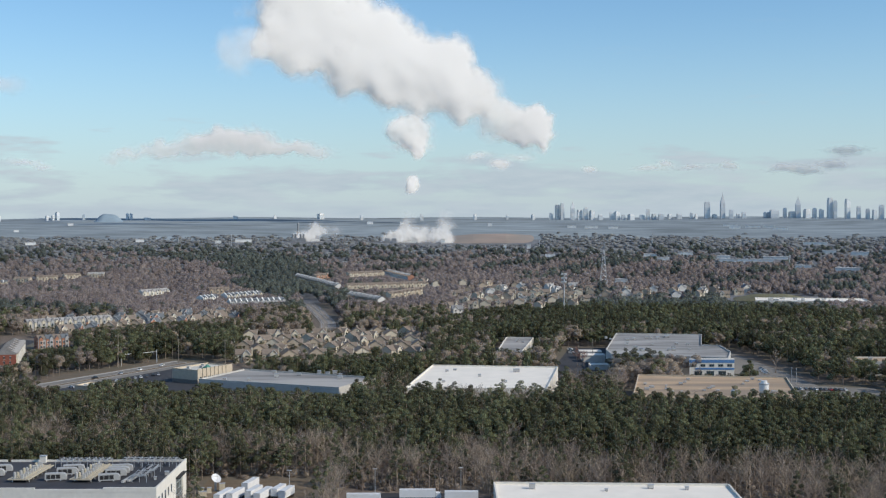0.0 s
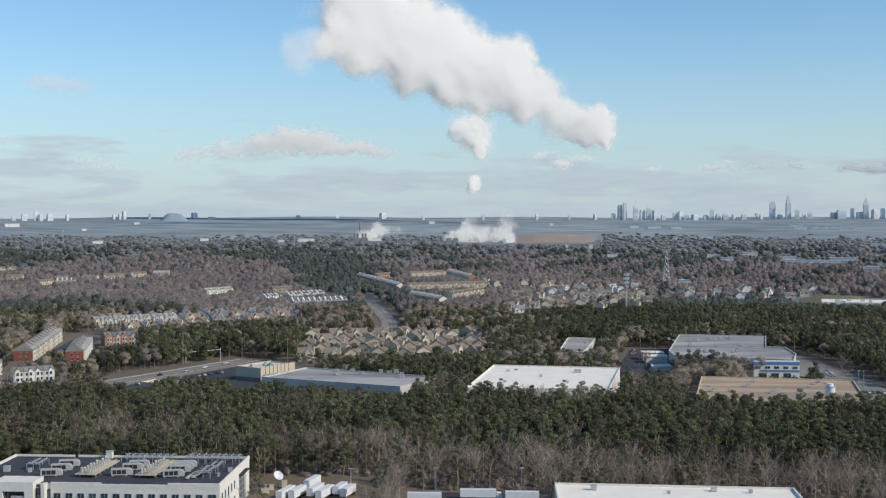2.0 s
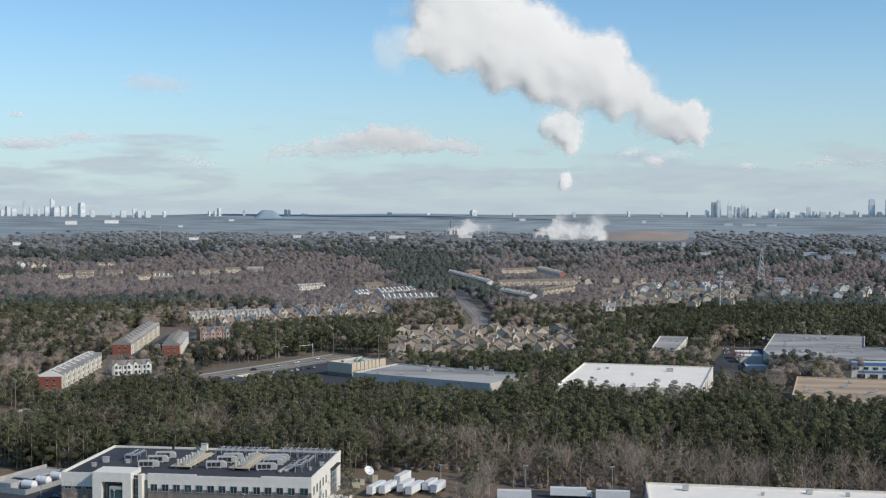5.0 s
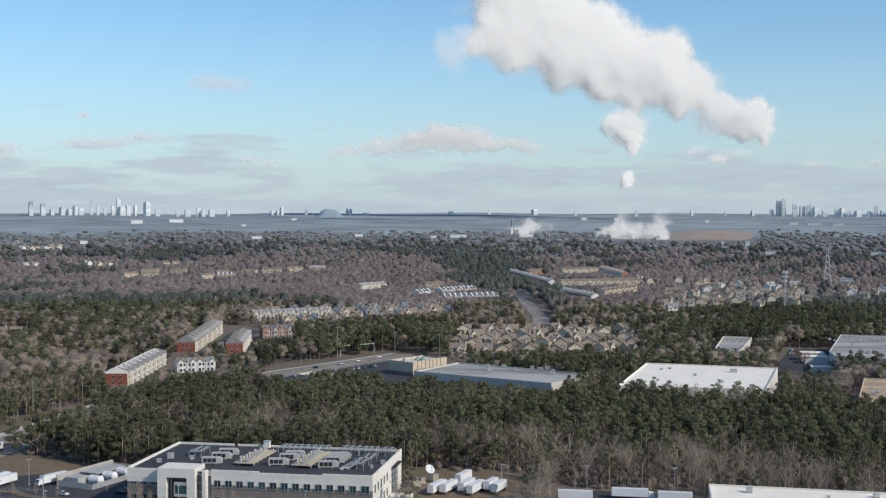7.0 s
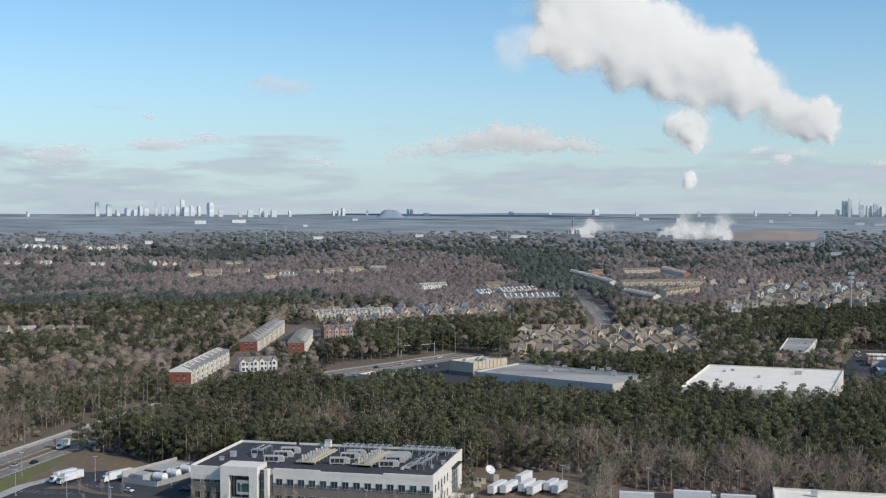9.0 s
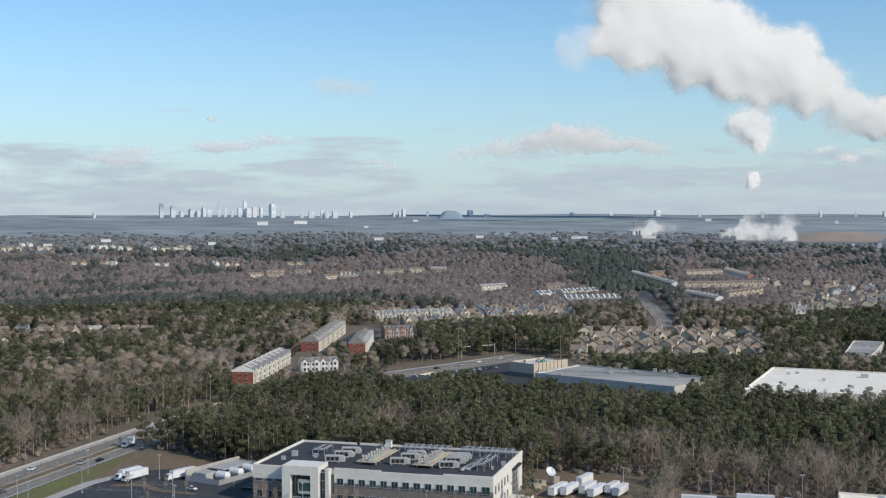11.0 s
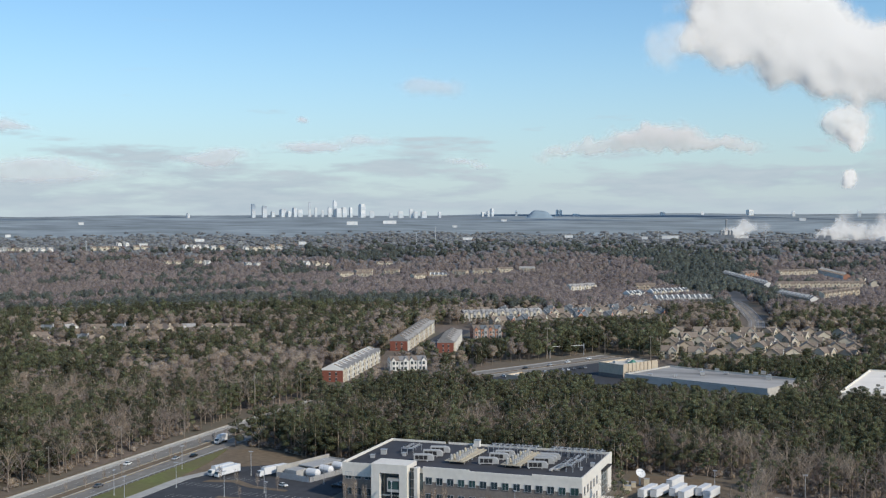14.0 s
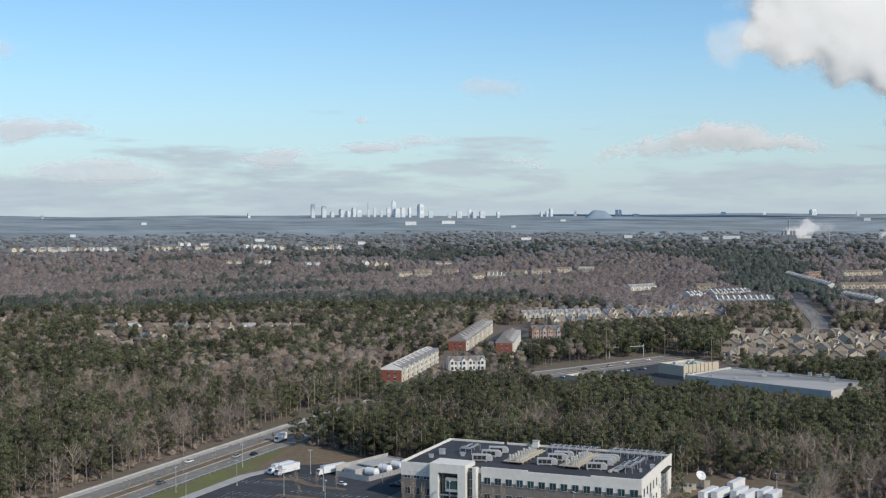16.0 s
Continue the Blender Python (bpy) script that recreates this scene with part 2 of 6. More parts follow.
# ---------------------------------------------------------------- ground
def build_ground():
    """One sheet out to the horizon all round, finer where the aircraft looks."""
    rings = np.concatenate([np.linspace(0, 1200, 13), np.linspace(1260, 4930, 60)])
    angles = np.concatenate([np.arange(-50, 30, 1.0), np.arange(30, 310, 10.0)])
    r, a = np.meshgrid(rings, np.radians(angles), indexing="ij")
    x, y = r * np.sin(a), r * np.cos(a)
    v = np.stack([x, y, ground_z(x, y)], -1).reshape(-1, 3)
    n = len(angles)
    i, j = np.meshgrid(np.arange(len(rings) - 1), np.arange(n), indexing="ij")
    f = np.stack([i * n + j, i * n + (j + 1) % n, (i + 1) * n + (j + 1) % n, (i + 1) * n + j], -1).reshape(-1, 4)[:, ::-1]
    # rings beyond 1500 m and 3300 m take ground colours with painted haze
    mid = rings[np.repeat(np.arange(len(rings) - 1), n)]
    ob = new("ground", raw_mesh("ground", v, f, [GROUND, HAZE_TINTED_FLOOR, HAZE_TINTED_GROUND], mat_index=(mid > 1500).astype(int) + (mid > 3300)))
    tagged(ob, "brown leaf litter and low scrub under winter woods", "ground", kind="structure")


build_ground()
CLEAR = []          # outlines kept free of trees
OPEN = []           # places (x, y, half width, height) kept in the camera's sight by cutting trees before them

# ---------------------------------------------------------------- roads, lots and grass
def sheet(name, pts, mat, z, label, category="", rise=0.06):
    """A paved or planted area with a small edge, resting on the ground."""
    b = Build().prism(pts, -0.5, z)
    return tagged(new(name, b.mesh(name, mat)), label, category or name, kind="structure")


def clear(pts, grow=0.0):
    cx, cy = sum(p[0] for p in pts) / len(pts), sum(p[1] for p in pts) / len(pts)
    CLEAR.append([(x + grow * (1 if x > cx else -1), y + grow * (1 if y > cy else -1)) for x, y in pts])


# the divided road: two carriageways, a grass median and verges
ROAD = [(-305, 300), (-305, 470), (-304.5, 560), (-302, 640), (-292, 700), (-262, 770), (-225, 840), (-190, 910)]


def ribbon(name, line, left, right, mat, z, label, category):
    """A strip between two offsets (metres to the right of the line)."""
    a, b = [], []
    for i, (x, y) in enumerate(line):
        p, q = line[max(i - 1, 0)], line[min(i + 1, len(line) - 1)]
        d = Vector((q[0] - p[0], q[1] - p[1])).normalized()
        a.append((x + d.y * left, y - d.x * left))
        b.append((x + d.y * right, y - d.x * right))
    n = len(line)
    v = [(x, y, z) for x, y in a] + [(x, y, z) for x, y in b] + [(x, y, -0.5) for x, y in a] + [(x, y, -0.5) for x, y in b]
    f = []
    for i in range(n - 1):
        f += [(i, i + 1, n + i + 1, n + i), (2 * n + i, 2 * n + i + 1, i + 1, i), (n + i, n + i + 1, 3 * n + i + 1, 3 * n + i)]
    f += [(0, n, 3 * n, 2 * n), (n - 1, 3 * n - 1, 4 * n - 1, 2 * n - 1)]
    ob = new(name, Build().add(v, f).mesh(name, mat))
    return tagged(ob, label, category, kind="structure"), a, b


ribbon("road", ROAD, -9.5, 0.8, OLD_ASPHALT, 0.10, "worn grey carriageway of a divided road", "road")
ribbon("road", ROAD, 6.3, 15.5, OLD_ASPHALT, 0.10, "worn grey carriageway with a turning lane", "road")
ribbon("median", ROAD, 1.2, 5.9, DEAD_GRASS, 0.16, "dormant tan grass median with bare young trees", "median")
ribbon("kerb", ROAD, 0.8, 1.2, CONCRETE, 0.24, "pale concrete kerb along the median", "kerb")
ribbon("kerb", ROAD, 5.9, 6.3, CONCRETE, 0.24, "pale concrete kerb along the median", "kerb")
ribbon("pavement", ROAD, -12.2, -9.5, CONCRETE, 0.22, "pale concrete pavement beside the road", "pavement")
ribbon("verge", ROAD, -17.0, -12.6, DEAD_GRASS, 0.05, "brown grass verge below the wood", "verge")
ribbon("retaining_wall", ROAD[:4], -12.6, -12.2, CONCRETE, 0.9, "low pale concrete wall beside the road", "wall")
for off, mat, tag in ((-4.3, LINE, "white"), (-9.0, LINE, "white"), (0.3, YELLOW_LINE, "yellow"), (6.7, YELLOW_LINE, "yellow"), (15.0, LINE, "white")):
    if off == -4.3:
        continue
    ribbon("edge_line", ROAD[:5], off - 0.09, off + 0.09, mat, 0.106, "thin " + tag + " painted edge line on asphalt", "road marking")


def lane_dashes():
    dash = Build().box(-0.08, -1.6, 0, 0.08, 1.6, 0.006).mesh("lane_dash", LINE)
    for off in (-4.4, 10.8):
        for k in range(24):
            ob = new("lane_dash", dash)
            ob.matrix_basis = pose(-305 + off, 330 + 11 * k, 0.102)
            tagged(ob, "white painted lane dash on the road", "road marking", "lane dashes", "structure")


lane_dashes()
CLEAR.append([(-326, 290), (-287, 290), (-287, 560), (-285, 645), (-262, 720), (-205, 840), (-180, 930), (-205, 930), (-260, 830), (-312, 700), (-325, 600)])
sheet("grass_bank", [(-287.5, 300), (-276, 300), (-275.5, 440), (-279, 470), (-286.5, 500), (-288, 500)], LAWN, 0.3, "mown green grass bank beside the car park", "grass")
sheet("car_park", [(-271, 300), (-196, 300), (-196, 427), (-201, 427), (-201, 484), (-240, 484), (-262, 468), (-270, 440)], ASPHALT, 0.08, "dark asphalt car park with white stall lines", "car park")
sheet("kerb_strip", [(-276, 300), (-271, 300), (-270, 440), (-262, 468), (-265, 472), (-275.5, 440)], CONCRETE, 0.2, "pale concrete kerb and gutter round the car park", "kerb")
sheet("dormant_lawn", [(-286, 500), (-279, 470), (-275.5, 440.5), (-265, 472.5), (-262, 468.5), (-240, 484.5), (-236, 494), (-270, 505)], DEAD_GRASS, 0.12, "patch of tan dormant grass below the pines", "grass")
sheet("forecourt", [(-195.9, 300), (-96, 300), (-96, 427), (-195.9, 427)], ASPHALT, 0.06, "dark asphalt drive before the office building", "drive")
sheet("service_yard", [(-98, 430), (-52, 430), (-52, 508), (-98, 508)], DEAD_GRASS, 0.05, "tan gravel service yard beside the office", "yard")
CLEAR.append([(-290, 290), (-92, 290), (-92, 440), (-48, 440), (-48, 512), (-100, 512), (-100, 492), (-204, 486), (-240, 492), (-270, 508), (-290, 506)])
CLEAR.append([(-40, 290), (130, 290), (130, 466), (14, 466), (14, 486), (-40, 486)])
sheet("truck_court", [(-38, 300), (14, 300), (14, 484), (-38, 484)], ASPHALT, 0.07, "dark asphalt court for lorry trailers", "yard")


def stalls():
    """Painted stall lines and planted islands of the car park."""
    line = Build().box(-0.07, -2.6, 0, 0.07, 2.6, 0.006).mesh("stall_line", LINE)
    for x0, n, y in ((-268, 9, 432), (-240, 12, 424), (-262, 16, 412), (-262, 16, 405), (-255, 6, 446)):
        for k in range(n):
            ob = new("stall_line", line)
            ob.matrix_basis = pose(x0 + 2.8 * k, y, 0.082, 0, 0, -12)
            tagged(ob, "white painted parking stall line", "parking line", "stall lines", "structure")
    for pts in ([(-262, 437), (-250, 440), (-240, 434), (-222, 432), (-222, 434.5), (-238, 437), (-249, 444), (-261, 441)],
                [(-243, 414), (-224, 414), (-224, 417), (-243, 417)]):
        sheet("planted_island", pts, DEAD_GRASS, 0.22, "kerbed island of tan mulch with bare saplings", "island")


stalls()


# ---------------------------------------------------------------- office building
def box_part(name, parent, x0, y0, z0, x1, y1, z1, mat, label=""):
    return part(name, Build().box(x0, y0, z0, x1, y1, z1), mat, parent, label)


def window_at(parent, x, y, z, w, h, face="front", mat=PANE):
    """A framed window set in a wall: face front looks along -y, side along +x."""
    fr, pane = Build(), Build()
    t = 0.12
    if face == "front":
        fr.box(x - w / 2 - t, y - 0.12, z, x - w / 2, y + 0.05, z + h).box(x + w / 2, y - 0.12, z, x + w / 2 + t, y + 0.05, z + h)
        fr.box(x - w / 2 - t, y - 0.14, z + h, x + w / 2 + t, y + 0.05, z + h + t).box(x - w / 2 - t, y - 0.16, z - t, x + w / 2 + t, y + 0.05, z)
        fr.box(x - 0.05, y - 0.10, z, x + 0.05, y + 0.02, z + h)
        pane.box(x - w / 2, y - 0.05, z, x + w / 2, y + 0.02, z + h)
    else:
        fr.box(y - 0.05, x - w / 2 - t, z, y + 0.12, x - w / 2, z + h).box(y - 0.05, x + w / 2, z, y + 0.12, x + w / 2 + t, z + h)
        fr.box(y - 0.05, x - w / 2 - t, z + h, y + 0.14, x + w / 2 + t, z + h + t).box(y - 0.05, x - w / 2 - t, z - t, y + 0.16, x + w / 2 + t, z)
        pane.box(y - 0.02, x - w / 2, z, y + 0.05, x + w / 2, z + h)
    w_ob = part("window", fr, METAL, parent)
    part("pane", pane, mat, w_ob)
    return w_ob


def office():
    o = thing("office_building", -195, 428, 0, label="two-storey white precast office building with a dark flat roof", category="office building")
    L, D = 94.0, 50.5
    # walls round the block, 0.4 m thick: lower storey of brick, white panels above
    for name, mat, z0, z1 in (("lower_wall", BAND, -0.5, 9.5), ("upper_wall", WHITE_WALL, 9.5, 13.4)):
        grow = 0.0 if mat is BAND else 0.12
        part(name, Build().box(-grow, -grow, z0, 13.2, 0.4, z1), mat, o)
        part(name, Build().box(33, -grow, z0, L + grow, 0.4, z1), mat, o)
        part(name, Build().box(-grow, 0.4, z0, 0.4, D + grow, z1), mat, o)
        part(name, Build().box(0.4, D - 0.4, z0, L + grow, D + grow, z1), mat, o)
    box_part("side_wall", o, L - 0.4, 0.42, -0.5, L + 0.14, 31.5, 13.4, WHITE_WALL)
    box_part("side_wall", o, L - 0.4, 43.5, -0.5, L + 0.14, D - 0.45, 13.4, WHITE_WALL)
    # parapets at their different heights
    for x0, x1, h in ((-0.16, 13.2, 14.6), (33, 51.3, 15.0), (51.3, 75.4, 14.5), (75.4, L + 0.16, 15.1)):
        box_part("parapet", o, x0, -0.18, 13.4, x1 - 0.03, 0.5, h, WHITE_WALL)
    box_part("parapet", o, -0.18, 0.52, 13.4, 0.4, D + 0.15, 14.8, WHITE_WALL)
    for x0, x1 in ((0.42, 24.0), (25.5, 37.5), (39.5, L - 0.5)):
        box_part("parapet", o, x0, D - 0.4, 13.4, x1, D + 0.16, 14.7, WHITE_WALL)
    box_part("parapet", o, L - 0.4, 0.52, 13.4, L + 0.18, D + 0.16, 15.1, WHITE_WALL)
    part("roof_deck", Build().box(0.41, 0.51, 13.0, L - 0.42, D - 0.42, 13.9), BLACK_ROOF, o, "dark grey membrane roof")
    part("floor_slab", Build().box(0.45, 0.45, -0.4, L - 0.45, D - 0.45, 0.3), CONCRETE, o)
    # entrance block with its tall recess and hung bay
    e = part("entrance_block", Build().box(13.2, -3.2, -0.5, 16.6, 0.6, 15.6).box(24.6, -3.2, -0.5, 27.8, 0.6, 15.6).box(16.6, -3.2, 12.2, 24.6, 0.6, 15.6).box(13.2, 0.6, 13.4, 27.8, 7.0, 15.6).box(16.6, -1.4, 3.2, 24.6, -0.8, 3.7), WHITE_WALL, o, "projecting white entrance portal")
    part("entrance_glass", Build().box(16.6, -0.4, -0.3, 24.6, -0.2, 12.2), PANE, e)
    bay = part("bay", Build().box(19.6, -3.0, 5.2, 25.0, -1.2, 6.2).box(19.6, -3.0, 9.4, 25.0, -1.2, 10.4).box(19.6, -3.0, 6.2, 19.9, -1.2, 9.4).box(24.7, -3.0, 6.2, 25.0, -1.2, 9.4), UNIT, e, "pale framed bay window")
    part("bay_glass", Build().box(19.9, -2.9, 6.2, 24.7, -2.75, 9.4), GREEN_PANE, bay)
    for x in (21.2, 22.3, 23.4):
        part("fin", Build().box(x - 0.12, -3.4, 0.2, x + 0.12, -3.0, 4.2), DARK, e)
    part("glass_slot", Build().box(27.8, -0.3, -0.3, 30.3, -0.1, 14.2), PANE, o)
    for z in (3.3, 6.6, 9.9, 13.0):
        part("mullion", Build().box(27.8, -0.42, z, 30.3, -0.28, z + 0.18), METAL, o)
    part("pier", Build().box(30.3, -2.6, -0.5, 31.7, 0.5, 14.8), WHITE_WALL, o)
    part("glass_slot", Build().box(31.7, -0.1, -0.3, 33.0, 0.1, 12.4), PANE, o)
    box_part("back_wall", o, 13.3, 0.42, 12.5, 32.9, 0.8, 14.4, WHITE_WALL)
    xs = [35.4 + 4.28 * k for k in range(13)]
    for x in (2.5, 6.4, 10.6):
        window_at(o, x, -0.02, 8.5, 2.5, 2.5), window_at(o, x, 0.0, 2.4, 2.5, 2.6)
    for k, x in enumerate(xs):
        window_at(o, x, -0.13, 8.6, 2.4, 2.5, mat=GREEN_PANE if k in (3, 4, 7, 12) else PANE)
        window_at(o, x, -0.01, 2.4, 2.4, 2.6)
    window_at(o, 91.4, -0.13, 8.6, 2.9, 2.6, mat=GREEN_PANE)
    for y in (3.5, 8.5, 13.5, 18.5, 23.5):
        window_at(o, y, L + 0.14, 8.2, 1.7, 2.9, "side"), window_at(o, y, L + 0.14, 2.4, 1.7, 2.9, "side")
    # glazed stair tower on the side, set between white fins
    part("stair_back", Build().box(L - 3.4, 31.4, -0.4, L - 2.9, 43.6, 13.4), BAND, o)
    st = part("stair_glass", Build().box(L - 2.6, 31.6, -0.3, L - 0.5, 43.4, 10.8), GREEN_PANE, o, "green glazed stair tower")
    for z in (1.5, 3.9, 6.3, 8.7, 10.7):
        part("mullion", Build().box(L - 0.52, 31.5, z, L - 0.36, 43.5, z + 0.2), METAL, st)
    for y in (31.5, 34.4, 37.4, 40.4, 43.3):
        part("mullion", Build().box(L - 0.5, y, -0.3, L - 0.3, y + 0.2, 10.8), METAL, st)
    part("canopy", Build().box(L - 2.6, 31.0, 11.2, L + 1.6, 44.2, 11.6), DARK, o)
    part("lintel", Build().box(L - 0.4, 31.5, 11.7, L + 0.12, 43.5, 13.4), WHITE_WALL, o)
    part("low_wall", Build().box(L + 4, 18, -0.4, L + 9, 18.6, 3.2).box(L + 8.5, 18.6, -0.4, L + 9, 30, 2.6).box(L + 1, 24, -0.4, L + 8.4, 30, 2.2), WHITE_WALL, o)


office()


def rooftop_plant():
    """What stands on the office roof, in metres from its front corner."""
    z, X, Y = 13.9, -195, 428

    def at(name, x, y, turn, label, cat, group=""):
        return thing(name, X + x, Y + y, z, turn, label, cat, group)

    first = at("air_handler", 27.5, 15, 12, "long pale rooftop air handler with a curved hood", "air handler", "rooftop air handlers")
    part("casing", Build().box(-3.6, -1.2, 0.35, 2.4, 1.2, 2.7), UNIT, first)
    part("hood", Build().add([(2.4, y, h) for y in (-1.2, 1.2) for h in (0.35, 2.7)] + [(4.1, y, h) for y in (-1.2, 1.2) for h in (0.35, 1.4)] + [(3.6, y, 2.4) for y in (-1.2, 1.2)],
                             [(0, 4, 5, 8, 1), (2, 3, 9, 7, 6), (0, 2, 6, 4), (4, 6, 7, 5), (5, 7, 9, 8), (8, 9, 3, 1)]), UNIT, first)
    part("grille", Build().box(-3.0, -1.26, 0.8, 1.8, -1.2, 2.3), DARK, first)
    for x in (-1.6, 0.2):
        part("rib", Build().box(x - 0.08, -1.32, 0.4, x + 0.08, -1.2, 2.6), UNIT, first)
    for x in (-3.0, 1.8):
        part("skid", Build().box(x - 0.2, -1.3, 0, x + 0.2, 1.3, 0.35), METAL, first)
    for x, y in ((28, 24), (28.2, 31.8), (53.2, 17.2), (54.6, 26.5), (55.4, 32.0), (73, 16), (73.4, 24), (73.4, 28.2), (73.6, 32.4)):
        copy_thing(first, pose(X + x, Y + y, z, 0, 0, 12))
    for (x0, y0), length in (((41, 13), 25), ((63.4, 13), 26)):
        r = at("pipe_rack", x0, y0, 0, "beige steel platform carrying rows of pipes and valves", "pipe rack", "rooftop pipe racks")
        part("deck", Build().add([(-3.9, 0, 1.0), (3.9, -0.6, 1.0), (3.9 + 1.2, length, 1.0), (-1.4, length, 1.0), (-3.9, 0, 1.35), (3.9, -0.6, 1.35), (5.1, length, 1.35), (-1.4, length, 1.35)],
                                 [(3, 2, 1, 0), (4, 5, 6, 7), (0, 1, 5, 4), (1, 2, 6, 5), (2, 3, 7, 6), (3, 0, 4, 7)]), BEIGE, r)
        for k in range(6):
            y = 1.5 + k * (length - 3) / 5
            part("leg", Build().box(-2.6 + 0.3 * k, y - 0.15, 0, -2.3 + 0.3 * k, y + 0.15, 1.0).box(3.4 + 0.1 * k, y - 0.15, 0, 3.7 + 0.1 * k, y + 0.15, 1.0), METAL, r)
        for k in range(9):
            y = 1.2 + k * (length - 3) / 8.5
            hh = 1.35 + random.uniform(1.1, 2.2)
            part("pump", Build().tube((-1.6 + 0.25 * k, y, 1.35), (-1.6 + 0.25 * k, y, hh), 0.55, n=8).tube((-1.6 + 0.25 * k, y, hh), (-1.6 + 0.25 * k, y, hh + 0.35), 0.55, 0.2, 8), BEIGE if k % 2 else UNIT, r)
            part("valve", Build().box(0.6, y - 0.5, 1.35, 1.7, y + 0.4, 1.35 + random.uniform(0.9, 1.7)), UNIT, r)
        for x in (-0.6, 0.1, 2.6):
            part("pipe", Build().tube((x, 0.4, 1.75), (x + 1.4, length - 0.5, 1.75), 0.16, n=6), BEIGE, r)
    for x0, y0, w, d in ((46.5, 38.5, 9.0, 6.5), (56.0, 38.8, 10.5, 6.5), (71, 39.5, 8, 6.5), (79.5, 39.5, 7.0, 6.5), (87, 40.0, 5.5, 5.5), (82.2, 13.5, 5.2, 8.5), (83.6, 22.5, 4.6, 9.5), (14.6, 24.5, 5.0, 9.5)):
        fr = at("condenser_rack", x0, y0, 0, "galvanised steel frame holding flat condenser coils", "condenser rack", "rooftop condenser racks")
        nx, ny = max(2, round(w / 2.4)), max(2, round(d / 2.6))
        for i in range(nx + 1):
            for j in (0, ny):
                part("post", Build().box(i * w / nx - 0.09, j * d / ny - 0.09, 0, i * w / nx + 0.09, j * d / ny + 0.09, 2.3), METAL, fr)
        for j in range(ny + 1):
            part("beam", Build().box(-0.2, j * d / ny - 0.1, 2.3, w + 0.2, j * d / ny + 0.1, 2.55), METAL, fr)
        for i in range(nx):
            for j in range(ny):
                x, y = (i + 0.5) * w / nx, (j + 0.5) * d / ny
                part("coil", Build().box(x - 0.8, y - 0.85, 2.56, x + 0.8, y + 0.85, 3.05), METAL, fr)
                part("fan", Build().tube((x, y, 3.05), (x, y, 3.25), 0.6, n=10), DARK, fr)
    for x, y, w, d, h in ((8, 22, 2.2, 1.7, 1.9), (6.5, 14.2, 1.6, 1.2, 1.2), (92, 26, 1.5, 1.2, 1.3), (17, 21.5, 1.4, 1.2, 1.3), (89.5, 18, 0.9, 0.9, 1.0)):
        b = at("roof_vent_box", x, y, 8, "small pale metal roof vent box with a cap", "roof vent", "roof vents")
        part("box", Build().box(-w / 2, -d / 2, 0, w / 2, d / 2, h), UNIT, b)
        part("cap", Build().box(-w / 2 - 0.15, -d / 2 - 0.15, h, w / 2 + 0.15, d / 2 + 0.15, h + 0.18), METAL, b)
    p = at("roof_hatch", 38.5, 49.0, 0, "small white roof hatch house by the back parapet", "roof hatch")
    part("house", Build().box(-1.2, -1.0, 0, 1.2, 0.9, 2.6), WHITE_WALL, p)
    part("lid", Build().box(-1.35, -1.15, 2.6, 1.35, 1.05, 2.8), METAL, p)
    for x0, x1, y0, y1 in ((79.0, 81.4, 10.5, 31.5), (80.6, 84.6, 12.5, 33)):
        q = at("roof_duct", x0, y0, 0, "pale sheet metal duct run on low feet", "duct", "roof ducts")
        dx, dy = x1 - x0, y1 - y0
        part("duct", Build().prism([(0, 0), (0.8, 0), (dx + 0.8, dy), (dx, dy)], 0.5, 1.2), UNIT, q)
        for k in (0.1, 0.5, 0.9):
            part("foot", Build().box(dx * k, dy * k, 0, dx * k + 0.7, dy * k + 0.3, 0.5), METAL, q)


rooftop_plant()


